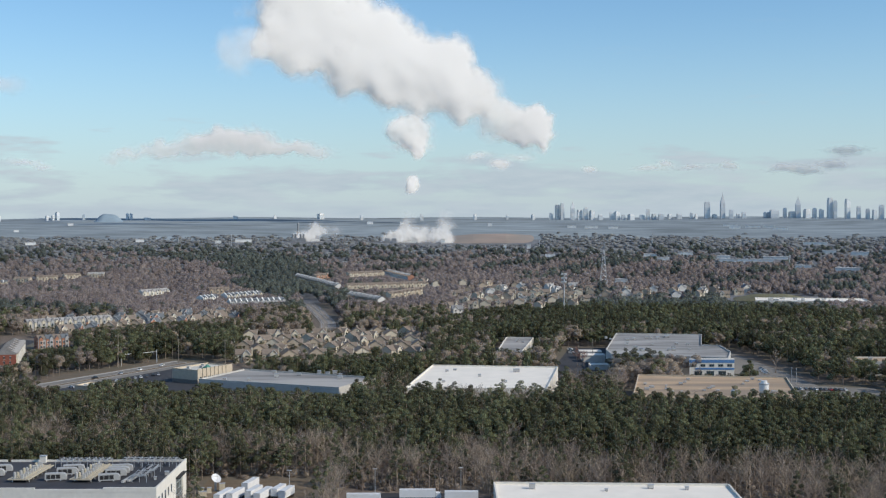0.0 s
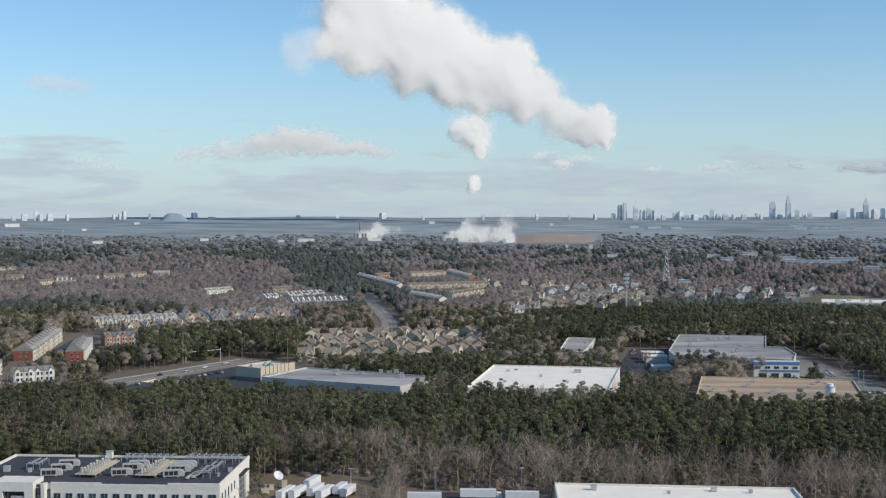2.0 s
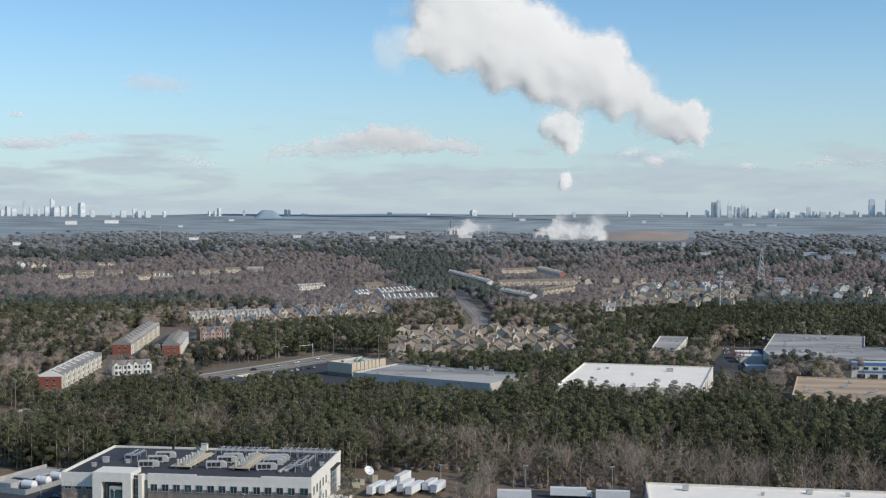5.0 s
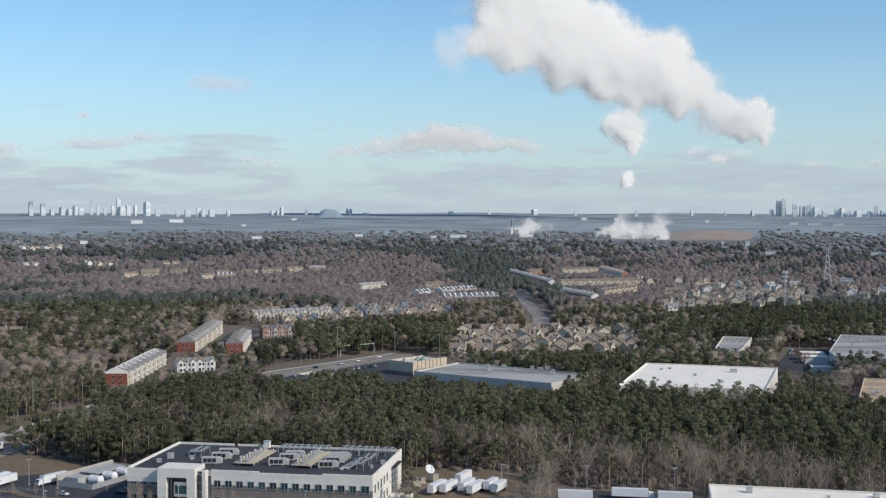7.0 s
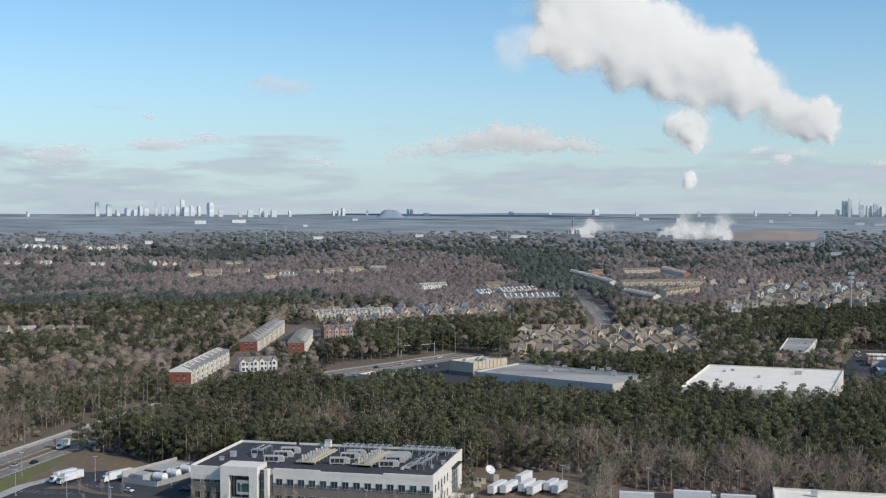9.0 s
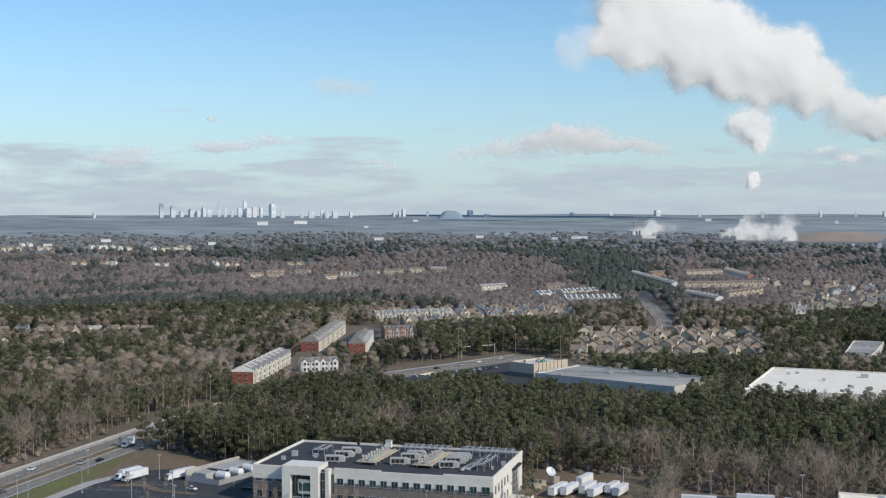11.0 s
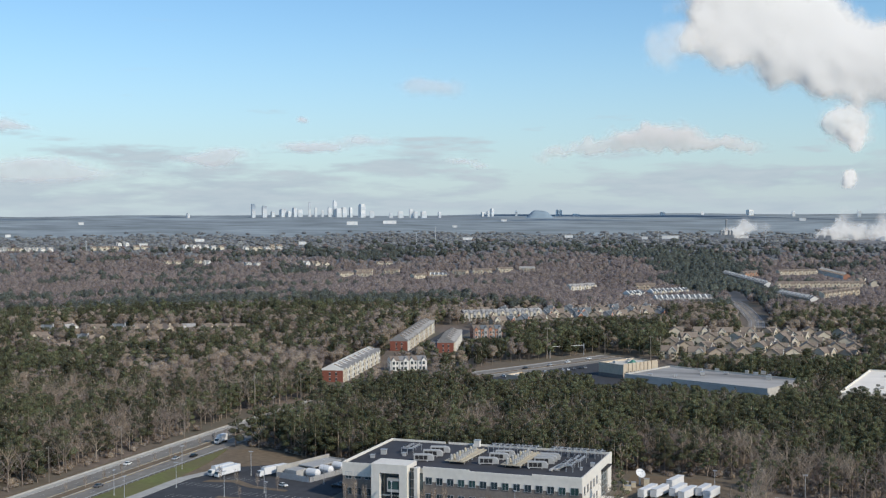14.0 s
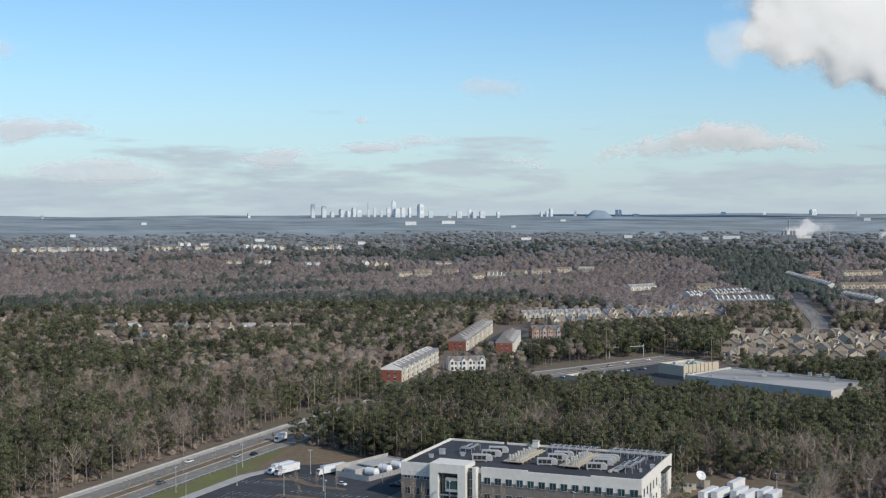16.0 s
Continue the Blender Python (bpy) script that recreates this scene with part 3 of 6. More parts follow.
# ---------------------------------------------------------------- warehouses and other large buildings
def shed(name, pts, h, wall, roof, label, vents=(), panel=16.0, rim=0.9, trim=None, low=False):
    """A flat-roofed shed on a plan of corners given counter-clockwise: a wall a side with panel joints, parapet, deck and vents."""
    cx, cy = sum(p[0] for p in pts) / len(pts), sum(p[1] for p in pts) / len(pts)
    o = thing(name, cx, cy, label=label, category="warehouse" if "ware" in name else "building")
    loc = [(x - cx, y - cy) for x, y in pts]
    n = len(loc)
    for i in range(n):
        a, b = Vector((*loc[i], 0)), Vector((*loc[(i + 1) % n], 0))
        d = (b - a).normalized()
        out = Vector((d.y, -d.x, 0))
        ring = [a + d * 0.0, b, b - out * 0.4, a - out * 0.4]
        part("wall", Build().prism([(p.x, p.y) for p in ring], -1.0, h + rim - 0.1), wall, o)
        cap = [a + out * 0.06, b + out * 0.06, b - out * 0.5, a - out * 0.5]
        part("coping", Build().prism([(p.x, p.y) for p in cap], h + rim - 0.1, h + rim), trim or wall, o)
        k, length = panel, (b - a).length
        while k < length - 2 and (wall is not WHITE_ROOF):
            p = a + d * k
            part("joint", Build().prism([(q.x, q.y) for q in (p + out * 0.05, p + d * 0.25 + out * 0.05, p + d * 0.25 - out * 0.05, p - out * 0.05)], -0.8, h + rim - 0.3), GREY_WALL if wall is WHITE_WALL else CONCRETE, o)
            k += panel
    deck = [(x * 0.995, y * 0.995) for x, y in loc]
    part("roof", Build().prism(deck, h - 0.6, h), roof, o)
    for x, y, w, hh in vents:
        v = thing("roof_unit", x, y, h + o.location.z, random.uniform(-8, 8), "pale metal ventilation unit on the warehouse roof", "roof unit", "warehouse roof units")
        part("casing", Build().box(-w / 2, -w * 0.35, 0.2, w / 2, w * 0.35, hh), UNIT, v)
        part("cap", Build().box(-w / 2 - 0.1, -w * 0.4, hh, w / 2 + 0.1, w * 0.4, hh + 0.15), METAL, v)
        part("kerb", Build().box(-w / 2 + 0.1, -w * 0.33, 0, w / 2 - 0.1, w * 0.33, 0.2), DARK, v)
    CLEAR.append([(x + (7 if x > cx else -7), y + (7 if y > cy else -6)) for x, y in pts])
    a, b = loc[0], loc[1]
    for k in range(9 if low else 0):
        OPEN.append((cx + a[0] + (b[0] - a[0]) * k / 8, cy + a[1] + (b[1] - a[1]) * k / 8, 7.0, h + 3.5))
    return o


def dots(x0, y0, x1, y1, n, w, h, seed):
    g = random.Random(seed)
    return [(x0 + (x1 - x0) * g.random(), y0 + (y1 - y0) * g.random(), w * g.uniform(0.6, 1.4), h * g.uniform(0.7, 1.3)) for _ in range(n)]


shed("white_warehouse", [(-22, 693), (59, 692), (74, 787), (-7, 798)], 11, WHITE_WALL, WHITE_ROOF, "long low warehouse with a bright white membrane roof", dots(-5, 720, 50, 780, 5, 1.6, 1.2, 1) + [(46, 768, 4, 1.8)])
shed("grey_warehouse", [(-148, 739), (-60, 702.5), (-41, 746), (-128, 786)], 10, GREY_WALL, GREY_ROOF, "pale grey block warehouse with a streaked grey roof", dots(-135, 738, -60, 775, 12, 2.4, 1.6, 2))
shed("grey_plant_building", [(117, 850), (193, 826), (203, 862), (205, 904), (192, 908), (208, 984), (141, 995), (117, 878)], 12, GREY_WALL, GREY_ROOF, "large stepped pale grey industrial building", dots(125, 870, 185, 970, 24, 2.2, 1.3, 3))
shed("brown_roofed_warehouse", [(103, 664), (192, 653), (209, 743), (121, 757)], 10, TAN_WALL, TAN_ROOF, "tan warehouse with a weathered brown streaked roof", dots(115, 680, 195, 740, 22, 1.8, 1.0, 4))
shed("small_grey_warehouse", [(40, 905), (58, 900), (74, 1000), (52, 1004)], 8, WHITE_WALL, GREY_ROOF, "narrow grey-roofed shed among trees", dots(50, 930, 64, 990, 3, 1.5, 1.0, 5), low=True)
shed("beige_office_shed", [(285, 830), (350, 815), (360, 852), (287, 856)], 9, WHITE_WALL, TAN_ROOF, "low beige-roofed commercial building with a pale wall", dots(295, 835, 345, 848, 4, 2.2, 1.4, 6), low=True)
shed("near_warehouse", [(19, 395), (105, 395), (107, 456), (19, 460)], 9, WHITE_WALL, WHITE_ROOF, "white-roofed warehouse below with a pale parapet", [(33, 452, 2.2, 1.9), (77, 452, 2.0, 1.5), (90, 450, 1.4, 1.2), (60, 448, 1.2, 0.9)])
shed("white_factory", [(368, 1440), (495, 1415), (505, 1470), (380, 1490)], 7, WHITE_WALL, WHITE_ROOF, "long bright white industrial building beyond the woods", dots(385, 1440, 490, 1470, 8, 4, 2.0, 8), panel=12, low=True)


def store():
    """The tan shop with a stone-coloured front, a flat roof and a green corner roof."""
    o = thing("shop_building", -178, 803, turn=-31, label="tan stucco shop with pale roof and dark arched openings", category="shop")
    w, d, h = 22.0, 34.0, 8.2
    part("wall", Build().box(0, 0, -0.5, w, 0.4, h + 0.8).box(0, 0.4, -0.5, 0.4, d, h + 0.8).box(0.4, d - 0.4, -0.5, w, d, h + 0.8).box(w - 0.4, 0.4, -0.5, w, d - 0.4, h + 1.6), TAN_WALL, o)
    part("plinth", Build().box(-0.1, -0.1, -0.5, w + 0.1, 0, 2.6).box(w, 0, -0.5, w + 0.1, d, 1.6), BAND, o, "darker stone plinth")
    part("roof", Build().box(0.4, 0.4, h - 0.4, w - 0.4, d - 0.4, h), surface("pale_roof", (0.6, 0.57, 0.5), vary=0.1), o)
    part("coping", Build().box(-0.2, -0.2, h + 0.8, w + 0.2, 0.6, h + 1.1).box(-0.2, 0.6, h + 0.8, 0.6, d + 0.2, h + 1.1), TAN_WALL, o)
    for k in range(7):
        y = 3 + k * 3.8
        part("opening", Build().box(w + 0.01, y - 0.8, 0.2, w + 0.12, y + 0.8, 4.4), PANE, o)
        part("pilaster", Build().box(w, y + 1.5, -0.3, w + 0.5, y + 2.2, h + 1.9), TAN_WALL, o)
    part("green_roof", Build().add([(w - 7, 10, h), (w - 1, 10, h), (w - 1, 17, h), (w - 7, 17, h), (w - 4, 13.5, h + 3.4)], [(0, 1, 4), (1, 2, 4), (2, 3, 4), (3, 0, 4), (3, 2, 1, 0)]), surface("green_metal_roof", (0.10, 0.24, 0.19), vary=0.1), o)
    for x, y in ((5, 8), (9, 16), (5, 22)):
        part("roof_unit", Build().box(x, y, h, x + 2.4, y + 1.8, h + 1.5), UNIT, o)


store()
CLEAR.append([(-262, 770), (-235, 735), (-150, 735), (-120, 812), (-110, 846), (-150, 880), (-178, 920), (-205, 900)])
sheet("shop_car_park", [(-258, 768), (-232, 738), (-150, 738), (-140, 800), (-152, 838), (-185, 895), (-196, 880)], ASPHALT, 0.04, "busy asphalt car park beside the shops", "car park")
shed("roadside_restaurant", [(-226, 748), (-208, 741), (-202, 756), (-220, 763)], 5, TAN_WALL, WHITE_ROOF, "small white-roofed restaurant behind the pines", dots(-220, 746, -208, 757, 2, 1.6, 1.0, 9))
sheet("factory_drive", [(196, 832), (206, 700), (225, 672), (262, 690), (272, 770), (240, 780), (236, 860), (226, 985), (206, 985)], OLD_ASPHALT, 0.05, "worn asphalt drive and car park by the factories", "car park")
CLEAR.append([(194, 832), (204, 690), (225, 668), (266, 690), (284, 770), (244, 790), (252, 880), (230, 990), (206, 990)])
sheet("loading_yard", [(76, 772), (100, 768), (116, 850), (116, 880), (140, 1002), (104, 1002), (80, 880)], ASPHALT, 0.05, "dark asphalt loading yard between the warehouses", "yard")
CLEAR.append([(74, 765), (102, 762), (118, 850), (142, 1006), (102, 1006), (78, 880)])


def blue_front():
    o = thing("factory_office_front", 181, 822.5, 0, turn=-2, label="pale two-storey office front with a blue band", category="facade")
    part("wall", Build().box(-15, 0.2, -0.4, 15, 3.5, 12.4), WHITE_WALL, o)
    part("blue_band", Build().box(-15.1, 0.0, 9.8, 15.1, 0.2, 11.8), BLUE_TRIM, o)
    part("blue_band", Build().box(-11, -0.05, 5.2, 15.1, 0.18, 6.4), BLUE_TRIM, o)
    for x in (-9, -1, 7):
        window_at(o, x, 0.18, 0.6, 5.0, 3.6)
    for x in (-12, -6, 0, 6, 12):
        window_at(o, x, 0.18, 7.2, 3.2, 1.6)
    for i, (y0, h) in enumerate(((862, 3.2), (905, 5.0), (925, 5.5))):
        q = thing("dock_annex", 112, y0, 0, turn=0, label="low white-roofed loading dock annex", category="annex", group="dock annexes")
        part("wall", Build().box(-8, 0, -0.4, 8 - 3 * (i == 0), 12, h), WHITE_WALL, q)
        part("roof", Build().box(-8.4, -0.4, h, 8.4 - 3 * (i == 0), 12.4, h + 0.3), WHITE_ROOF, q)


blue_front()
OPEN += [(x, y, 9, 3.0) for x, y in ((166, 822), (181, 822), (194, 822), (112, 862), (112, 900), (104, 860), (230, 745), (245, 740), (258, 735), (225, 800), (226, 840), (230, 900))]
OPEN += [(x, y, 9, 3.5) for x, y in ((-245, 765), (-230, 780), (-215, 795), (-205, 830), (-195, 800), (-185, 790), (-172, 794), (-160, 785), (-215, 850), (-200, 890), (-225, 745), (-160, 745))]
OPEN += [(-148 + 11 * k, 739 - 4.56 * k, 7, 8.6 + 1.6 * math.sin(2.3 * k)) for k in range(9)]
OPEN += [(x, y, 6, 0.5) for x, y in ((-88, 462), (-82, 462), (-75, 464), (-68, 464), (-62, 466), (-25, 476), (-12, 476), (0, 476), (10, 472))]


def silo(x, y, r, h, base):
    s = thing("silo", x, y, base, label="white steel cyclone silo on legs over the roof", category="silo", group="roof silos")
    part("drum", Build().tube((0, 0, h * 0.45), (0, 0, h * 0.8), r, n=20), WHITE_PAINT, s)
    part("cone", Build().tube((0, 0, h * 0.1), (0, 0, h * 0.45), r * 0.35, r, 20), WHITE_PAINT, s)
    part("collar", Build().tube((0, 0, h * 0.8), (0, 0, h * 0.86), r * 1.08, n=20), METAL, s)
    part("cap", Build().tube((0, 0, h * 0.86), (0, 0, h), r * 0.7, r * 0.6, 20), WHITE_PAINT, s)
    for k in range(4):
        a = k * math.pi / 2 + 0.5
        part("leg", Build().tube((r * 0.95 * math.cos(a), r * 0.95 * math.sin(a), 0), (r * 0.95 * math.cos(a), r * 0.95 * math.sin(a), h * 0.5), 0.14, n=6), METAL, s)


silo(174, 662, 2.6, 10, 10)
silo(158, 662, 1.9, 5.5, 10)


# ---------------------------------------------------------------- vehicles, dish, tanks, lamps
def car(paint):
    c = new("car")
    part("body", Build().add([(s * 0.88, y, z) for s in (-1, 1) for y, z in ((-2.2, 0.35), (-2.25, 0.8), (-1.2, 0.95), (1.35, 0.98), (2.2, 0.85), (2.25, 0.35))],
                             [(0, 1, 2, 3, 4, 5), (11, 10, 9, 8, 7, 6)] + [(i, i + 6, (i + 1) % 6 + 6, (i + 1) % 6) for i in range(6)]), paint, c)
    part("cabin", Build().add([(s * w, y, z) for s in (-1, 1) for y, z, w in ((-1.1, 0.94, 0.82), (-0.4, 1.45, 0.68), (0.9, 1.47, 0.68), (1.75, 0.97, 0.82))],
                              [(0, 1, 2, 3), (7, 6, 5, 4), (0, 4, 5, 1), (2, 6, 7, 3), (3, 7, 4, 0), (1, 5, 6, 2)]), PANE, c)
    part("roof", Build().box(-0.66, -0.35, 1.46, 0.66, 0.85, 1.52), paint, c)
    for x in (-0.86, 0.86):
        for y in (-1.4, 1.4):
            part("wheel", Build().tube((x - 0.1, y, 0.33), (x + 0.1, y, 0.33), 0.33, n=12), RUBBER, c)
    return c


PAINTS = [surface("car_" + n, c, rough=0.35, vary=0.05, spec=0.5) for n, c in (("white", (0.75, 0.75, 0.74)), ("black", (0.02, 0.02, 0.022)), ("silver", (0.42, 0.43, 0.44)), ("grey", (0.13, 0.13, 0.14)), ("red", (0.30, 0.03, 0.03)), ("blue", (0.04, 0.07, 0.16)))]
TAGS = ["white", "black", "silver", "dark grey", "red", "dark blue"]
FLEET = {}


def park(i, x, y, turn, place):
    m = pose(x, y, float(ground_z(x, y)) + 0.11, 0, 0, turn)
    if i in FLEET:
        ob = copy_thing(FLEET[i], m)
    else:
        ob = FLEET[i] = car(PAINTS[i])
        ob.matrix_basis = m
    return tagged(ob, f"{TAGS[i]} car {place}", "car")


for i, x, y, turn in ((2, -297.0, 472, 3), (1, -292.5, 480, 180), (3, -297, 415, 178), (0, -310.5, 455, 0)):
    park(i, x, y, turn, "driving along the divided road")
for i, x, y, turn in ((0, -227, 440, 70), (1, -206, 446, 95), (3, -205.5, 450, 95), (5, -209, 418, 80)):
    park(i, x, y, turn, "parked beside the office")
_g = random.Random(4)
for k in range(9):
    park(_g.choice([0, 1, 2, 3, 3, 0]), -218 + 2.9 * k, 800 + 4.5 * k + _g.uniform(-1, 1), 20, "parked in the shop car park")
for k in range(8):
    park(_g.choice([0, 1, 2, 3, 4]), -236 + 7 * k, 775 + 3 * k + _g.uniform(-2, 2), 60, "parked near the shops")
for k in range(11):
    park(_g.choice([0, 0, 1, 2, 3, 4]), 221 + 2.9 * k, 764 - 0.5 * k, 8, "parked in the factory car park")
for k in range(8):
    park(_g.choice([0, 1, 2, 3, 3, 0]), 258 - 1.2 * k, 748 - 8 * k, 80, "parked along the factory drive")
for k in range(6):
    park(_g.choice([0, 1, 2, 3, 3, 0]), 222 + 0.6 * k, 838 + 5 * k, 88, "parked beside the grey plant")
for k in range(7):
    park(_g.choice([0, 1, 2, 0]), 101 + 0.3 * k, 960 + 5 * k, 95, "parked in the loading yard")
for k in range(5):
    park(_g.choice([0, 1, 2, 0]), 78 + 3.5 * k, 782 + 7 * k, 70, "parked by the white warehouse")
for i, x, y in ((0, -214, 862), (2, -222, 842), (0, -204, 886), (1, -234, 820)):
    park(i, x, y, -28, "driving past the shops")


def trailer(length, label, mat=WHITE_PAINT, cab=True):
    t = tagged(new("box_truck" if cab else "trailer"), label, "truck" if cab else "trailer")
    part("box", Build().box(-1.3, 0, 1.1, 1.3, length, 4.0), mat, t)
    part("rail", Build().box(-1.34, -0.04, 1.0, 1.34, length + 0.04, 1.12).box(-1.34, -0.04, 3.95, 1.34, 0.1, 4.06), METAL, t)
    part("chassis", Build().box(-0.5, 0.2, 0.7, 0.5, length, 1.0), DARK, t)
    for y in (length * 0.78, length * 0.9):
        for x in (-1.05, 1.05):
            part("wheel", Build().tube((x - 0.2, y, 0.5), (x + 0.2, y, 0.5), 0.5, n=12), RUBBER, t)
    if cab:
        part("cab", Build().add([(s * 1.15, y, z) for s in (-1, 1) for y, z in ((-2.3, 0.6), (-2.4, 1.6), (-1.8, 2.8), (-0.15, 2.9), (-0.15, 0.6))],
                                [(0, 1, 2, 3, 4), (9, 8, 7, 6, 5)] + [(i, i + 5, (i + 1) % 5 + 5, (i + 1) % 5) for i in range(5)]), mat, t)
        part("windscreen", Build().add([(s * 1.05, y, z) for s in (-1, 1) for y, z in ((-2.42, 1.65), (-1.87, 2.7))], [(0, 1, 3, 2)]), PANE, t)
        for x in (-1.0, 1.0):
            part("wheel", Build().tube((x - 0.16, -1.2, 0.5), (x + 0.16, -1.2, 0.5), 0.5, n=12), RUBBER, t)
    else:
        part("landing_leg", Build().box(-0.9, 1.5, 0, -0.7, 1.7, 1.1).box(0.7, 1.5, 0, 0.9, 1.7, 1.1), METAL, t)
    return t


for length, x, y, turn, cab, label in (
        (11, -263.5, 448, -14, True, "white production truck parked in the car park"), (11, -259.5, 446.5, -14, True, "white production truck beside its twin"),
        (12, -243, 453, -25, True, "long white truck parked at the lot's edge"), (6, -297.5, 511, 0, True, "small white box truck driving on the road"),
        (13, -86.5, 464, -14, False, "white trailer parked in the service yard"), (12, -82.0, 466, -14, False, "grey-topped trailer in the service yard"),
        (12, -75.5, 470, -14, False, "white trailer beside the woods"), (13, -71.5, 466, -14, False, "white trailer with roof units"), (10, -66, 474, -14, False, "pale trailer at the yard's end"),
        (12, -79, 484, -14, False, "white trailer at the back of the yard"), (11, -62.5, 470, -14, False, "grey trailer beside the trees"),
        (14, -3, 473, 90, True, "long white articulated lorry under the trees"), (13, 13.5, 470, 90, False, "pale semi-trailer waiting in the court"),
        (13, -24, 466, 90, False, "grey semi-trailer parked in the court"), (10, 250, 701, -40, True, "white lorry with a green cab on the factory drive")):
    t = trailer(length, label, cab=cab)
    t.matrix_basis = pose(x, y, 0.09, 0, 0, turn)


def tanks():
    o = thing("fenced_tank_yard", -228, 458, 0, turn=-16, label="screened enclosure with pale walls and a gate", category="enclosure")
    part("side_wall", Build().box(-8, -6, -0.2, -7.6, 27, 4.6), CONCRETE, o)
    part("end_wall", Build().box(-7.6, 26.6, -0.2, 10, 27, 3.4), CONCRETE, o)
    part("equipment_roof", Build().box(-6.5, 6, 3.2, 2.0, 24, 3.6), UNIT, o)
    for y in (7, 15, 23):
        part("post", Build().box(-6.3, y, 0, -6.0, y + 0.3, 3.2), METAL, o)
        part("post", Build().box(1.5, y, 0, 1.8, y + 0.3, 3.2), METAL, o)
    part("cabinet", Build().box(-6.2, -3, 0, -3.4, 4, 3.2).box(-3.0, -3.4, 0, 0.8, 3, 3.4), UNIT, o)
    for k in range(14):
        part("fence_panel", Build().box(10.0, -5.5 + 2.3 * k, 0, 10.12, -3.3 + 2.3 * k, 2.2), METAL, o)
    for k in range(8):
        part("fence_panel", Build().box(-7.4 + 2.18 * k, -5.9, 0, -5.3 + 2.18 * k, -5.78, 2.4), METAL, o)
    for k in range(3):
        x, y = _rot(5.2, 2.5 + 8.2 * k, -16)
        t = thing("storage_tank", -228 + x, 458 + y, 0, turn=-16, label="white domed horizontal tank in the enclosure", category="tank", group="white tanks")
        part("shell", Build().tube((-3.0, 0, 2.1), (2.2, 0, 2.1), 1.8, n=18), WHITE_PAINT, t)
        part("dome", Build().tube((2.2, 0, 2.1), (3.0, 0, 2.1), 1.8, 1.0, 18).tube((3.0, 0, 2.1), (3.3, 0, 2.1), 1.0, 0.3, 18), WHITE_PAINT, t)
        part("saddle", Build().box(-2.2, -1.4, 0, -1.8, 1.4, 1.0).box(1.2, -1.4, 0, 1.6, 1.4, 1.0), CONCRETE, t)


def _rot(x, y, a):
    c, s = math.cos(radians(a)), math.sin(radians(a))
    return x * c - y * s, x * s + y * c


tanks()


def dish():
    o = thing("satellite_dish", -91.5, 489, 0, turn=20, label="large white satellite dish on a steel pedestal", category="satellite dish")
    n, m = 24, 6
    v, f = [(0, 0, 0)], []
    for j in range(1, m + 1):
        r = 2.1 * j / m
        for i in range(n):
            a = 2 * math.pi * i / n
            v.append((r * math.cos(a), r * math.sin(a), 0.19 * r * r))
    for i in range(n):
        f.append((0, 1 + i, 1 + (i + 1) % n))
        for j in range(m - 1):
            f.append((1 + j * n + i, 1 + (j + 1) * n + i, 1 + (j + 1) * n + (i + 1) % n, 1 + j * n + (i + 1) % n))
    k = len(v)
    v += [(x, y, z - 0.12) for x, y, z in v]
    f += [tuple(q + k for q in t[::-1]) for t in f]
    turn = Matrix.Translation((0, 0, 4.6)) @ Euler((radians(48), 0, radians(25))).to_matrix().to_4x4()
    part("reflector", Build().add([turn @ Vector(p) for p in v], f), WHITE_PAINT, o)
    tip = turn @ Vector((0, 0, 2.0))
    part("feed_horn", Build().tube(tip, turn @ Vector((0, 0, 2.5)), 0.18, n=8), METAL, o)
    for i in range(3):
        a = 2.09 * i + 0.5
        part("strut", Build().tube(turn @ Vector((1.9 * math.cos(a), 1.9 * math.sin(a), 0.68)), tip, 0.05, n=5), METAL, o)
    part("mount", Build().box(-0.5, -0.5, 2.6, 0.5, 0.5, 4.4), METAL, o)
    part("pedestal", Build().tube((0, 0, -0.2), (0, 0, 2.8), 0.45, n=10), METAL, o)
    for x, y, w, h in ((-4.5, -6, 2.2, 2.4), (-1.8, -4, 1.8, 2.0), (-3.0, -10, 2.6, 1.9), (3.0, -1.5, 2.2, 3.2)):
        b = thing("equipment_cabinet", -91.5 + x, 489 + y, 0.05, 12, "beige equipment cabinet by the dish", "cabinet", "yard cabinets")
        part("body", Build().box(-w / 2, -0.8, 0.1, w / 2, 0.8, h), BEIGE, b)
        part("lid", Build().box(-w / 2 - 0.08, -0.88, h, w / 2 + 0.08, 0.88, h + 0.12), METAL, b)
        part("plinth", Build().box(-w / 2 - 0.2, -1.0, 0, w / 2 + 0.2, 1.0, 0.1), CONCRETE, b)


dish()


def lamp_post():
    o = tagged(new("lamp_post"), "slim grey car park lamp post with a flat head", "lamp post", "lamp posts")
    part("pole", Build().tube((0, 0, 0.6), (0, 0, 10.2), 0.13, 0.09, 8), METAL, o)
    part("head", Build().box(-0.9, -0.3, 10.1, 0.9, 0.3, 10.35), METAL, o)
    part("base", Build().tube((0, 0, -0.2), (0, 0, 0.6), 0.32, n=10), CONCRETE, o)
    return o


LAMP = lamp_post()
for k, (x, y) in enumerate(((-266.5, 424), (-249, 454), (-229, 428), (-213, 449), (-240, 416), (-271.8, 396), (-282, 404), (-172, 421), (-124, 421), (-216, 405), (-60.5, 479), (-27, 482), (7, 484), (-283, 455), (226, 792), (228, 788), (260, 800), (84, 1000))):
    m = pose(x, y, 0, 0, 0, 17 * k)
    if k:
        copy_thing(LAMP, m)
    else:
        LAMP.matrix_basis = m


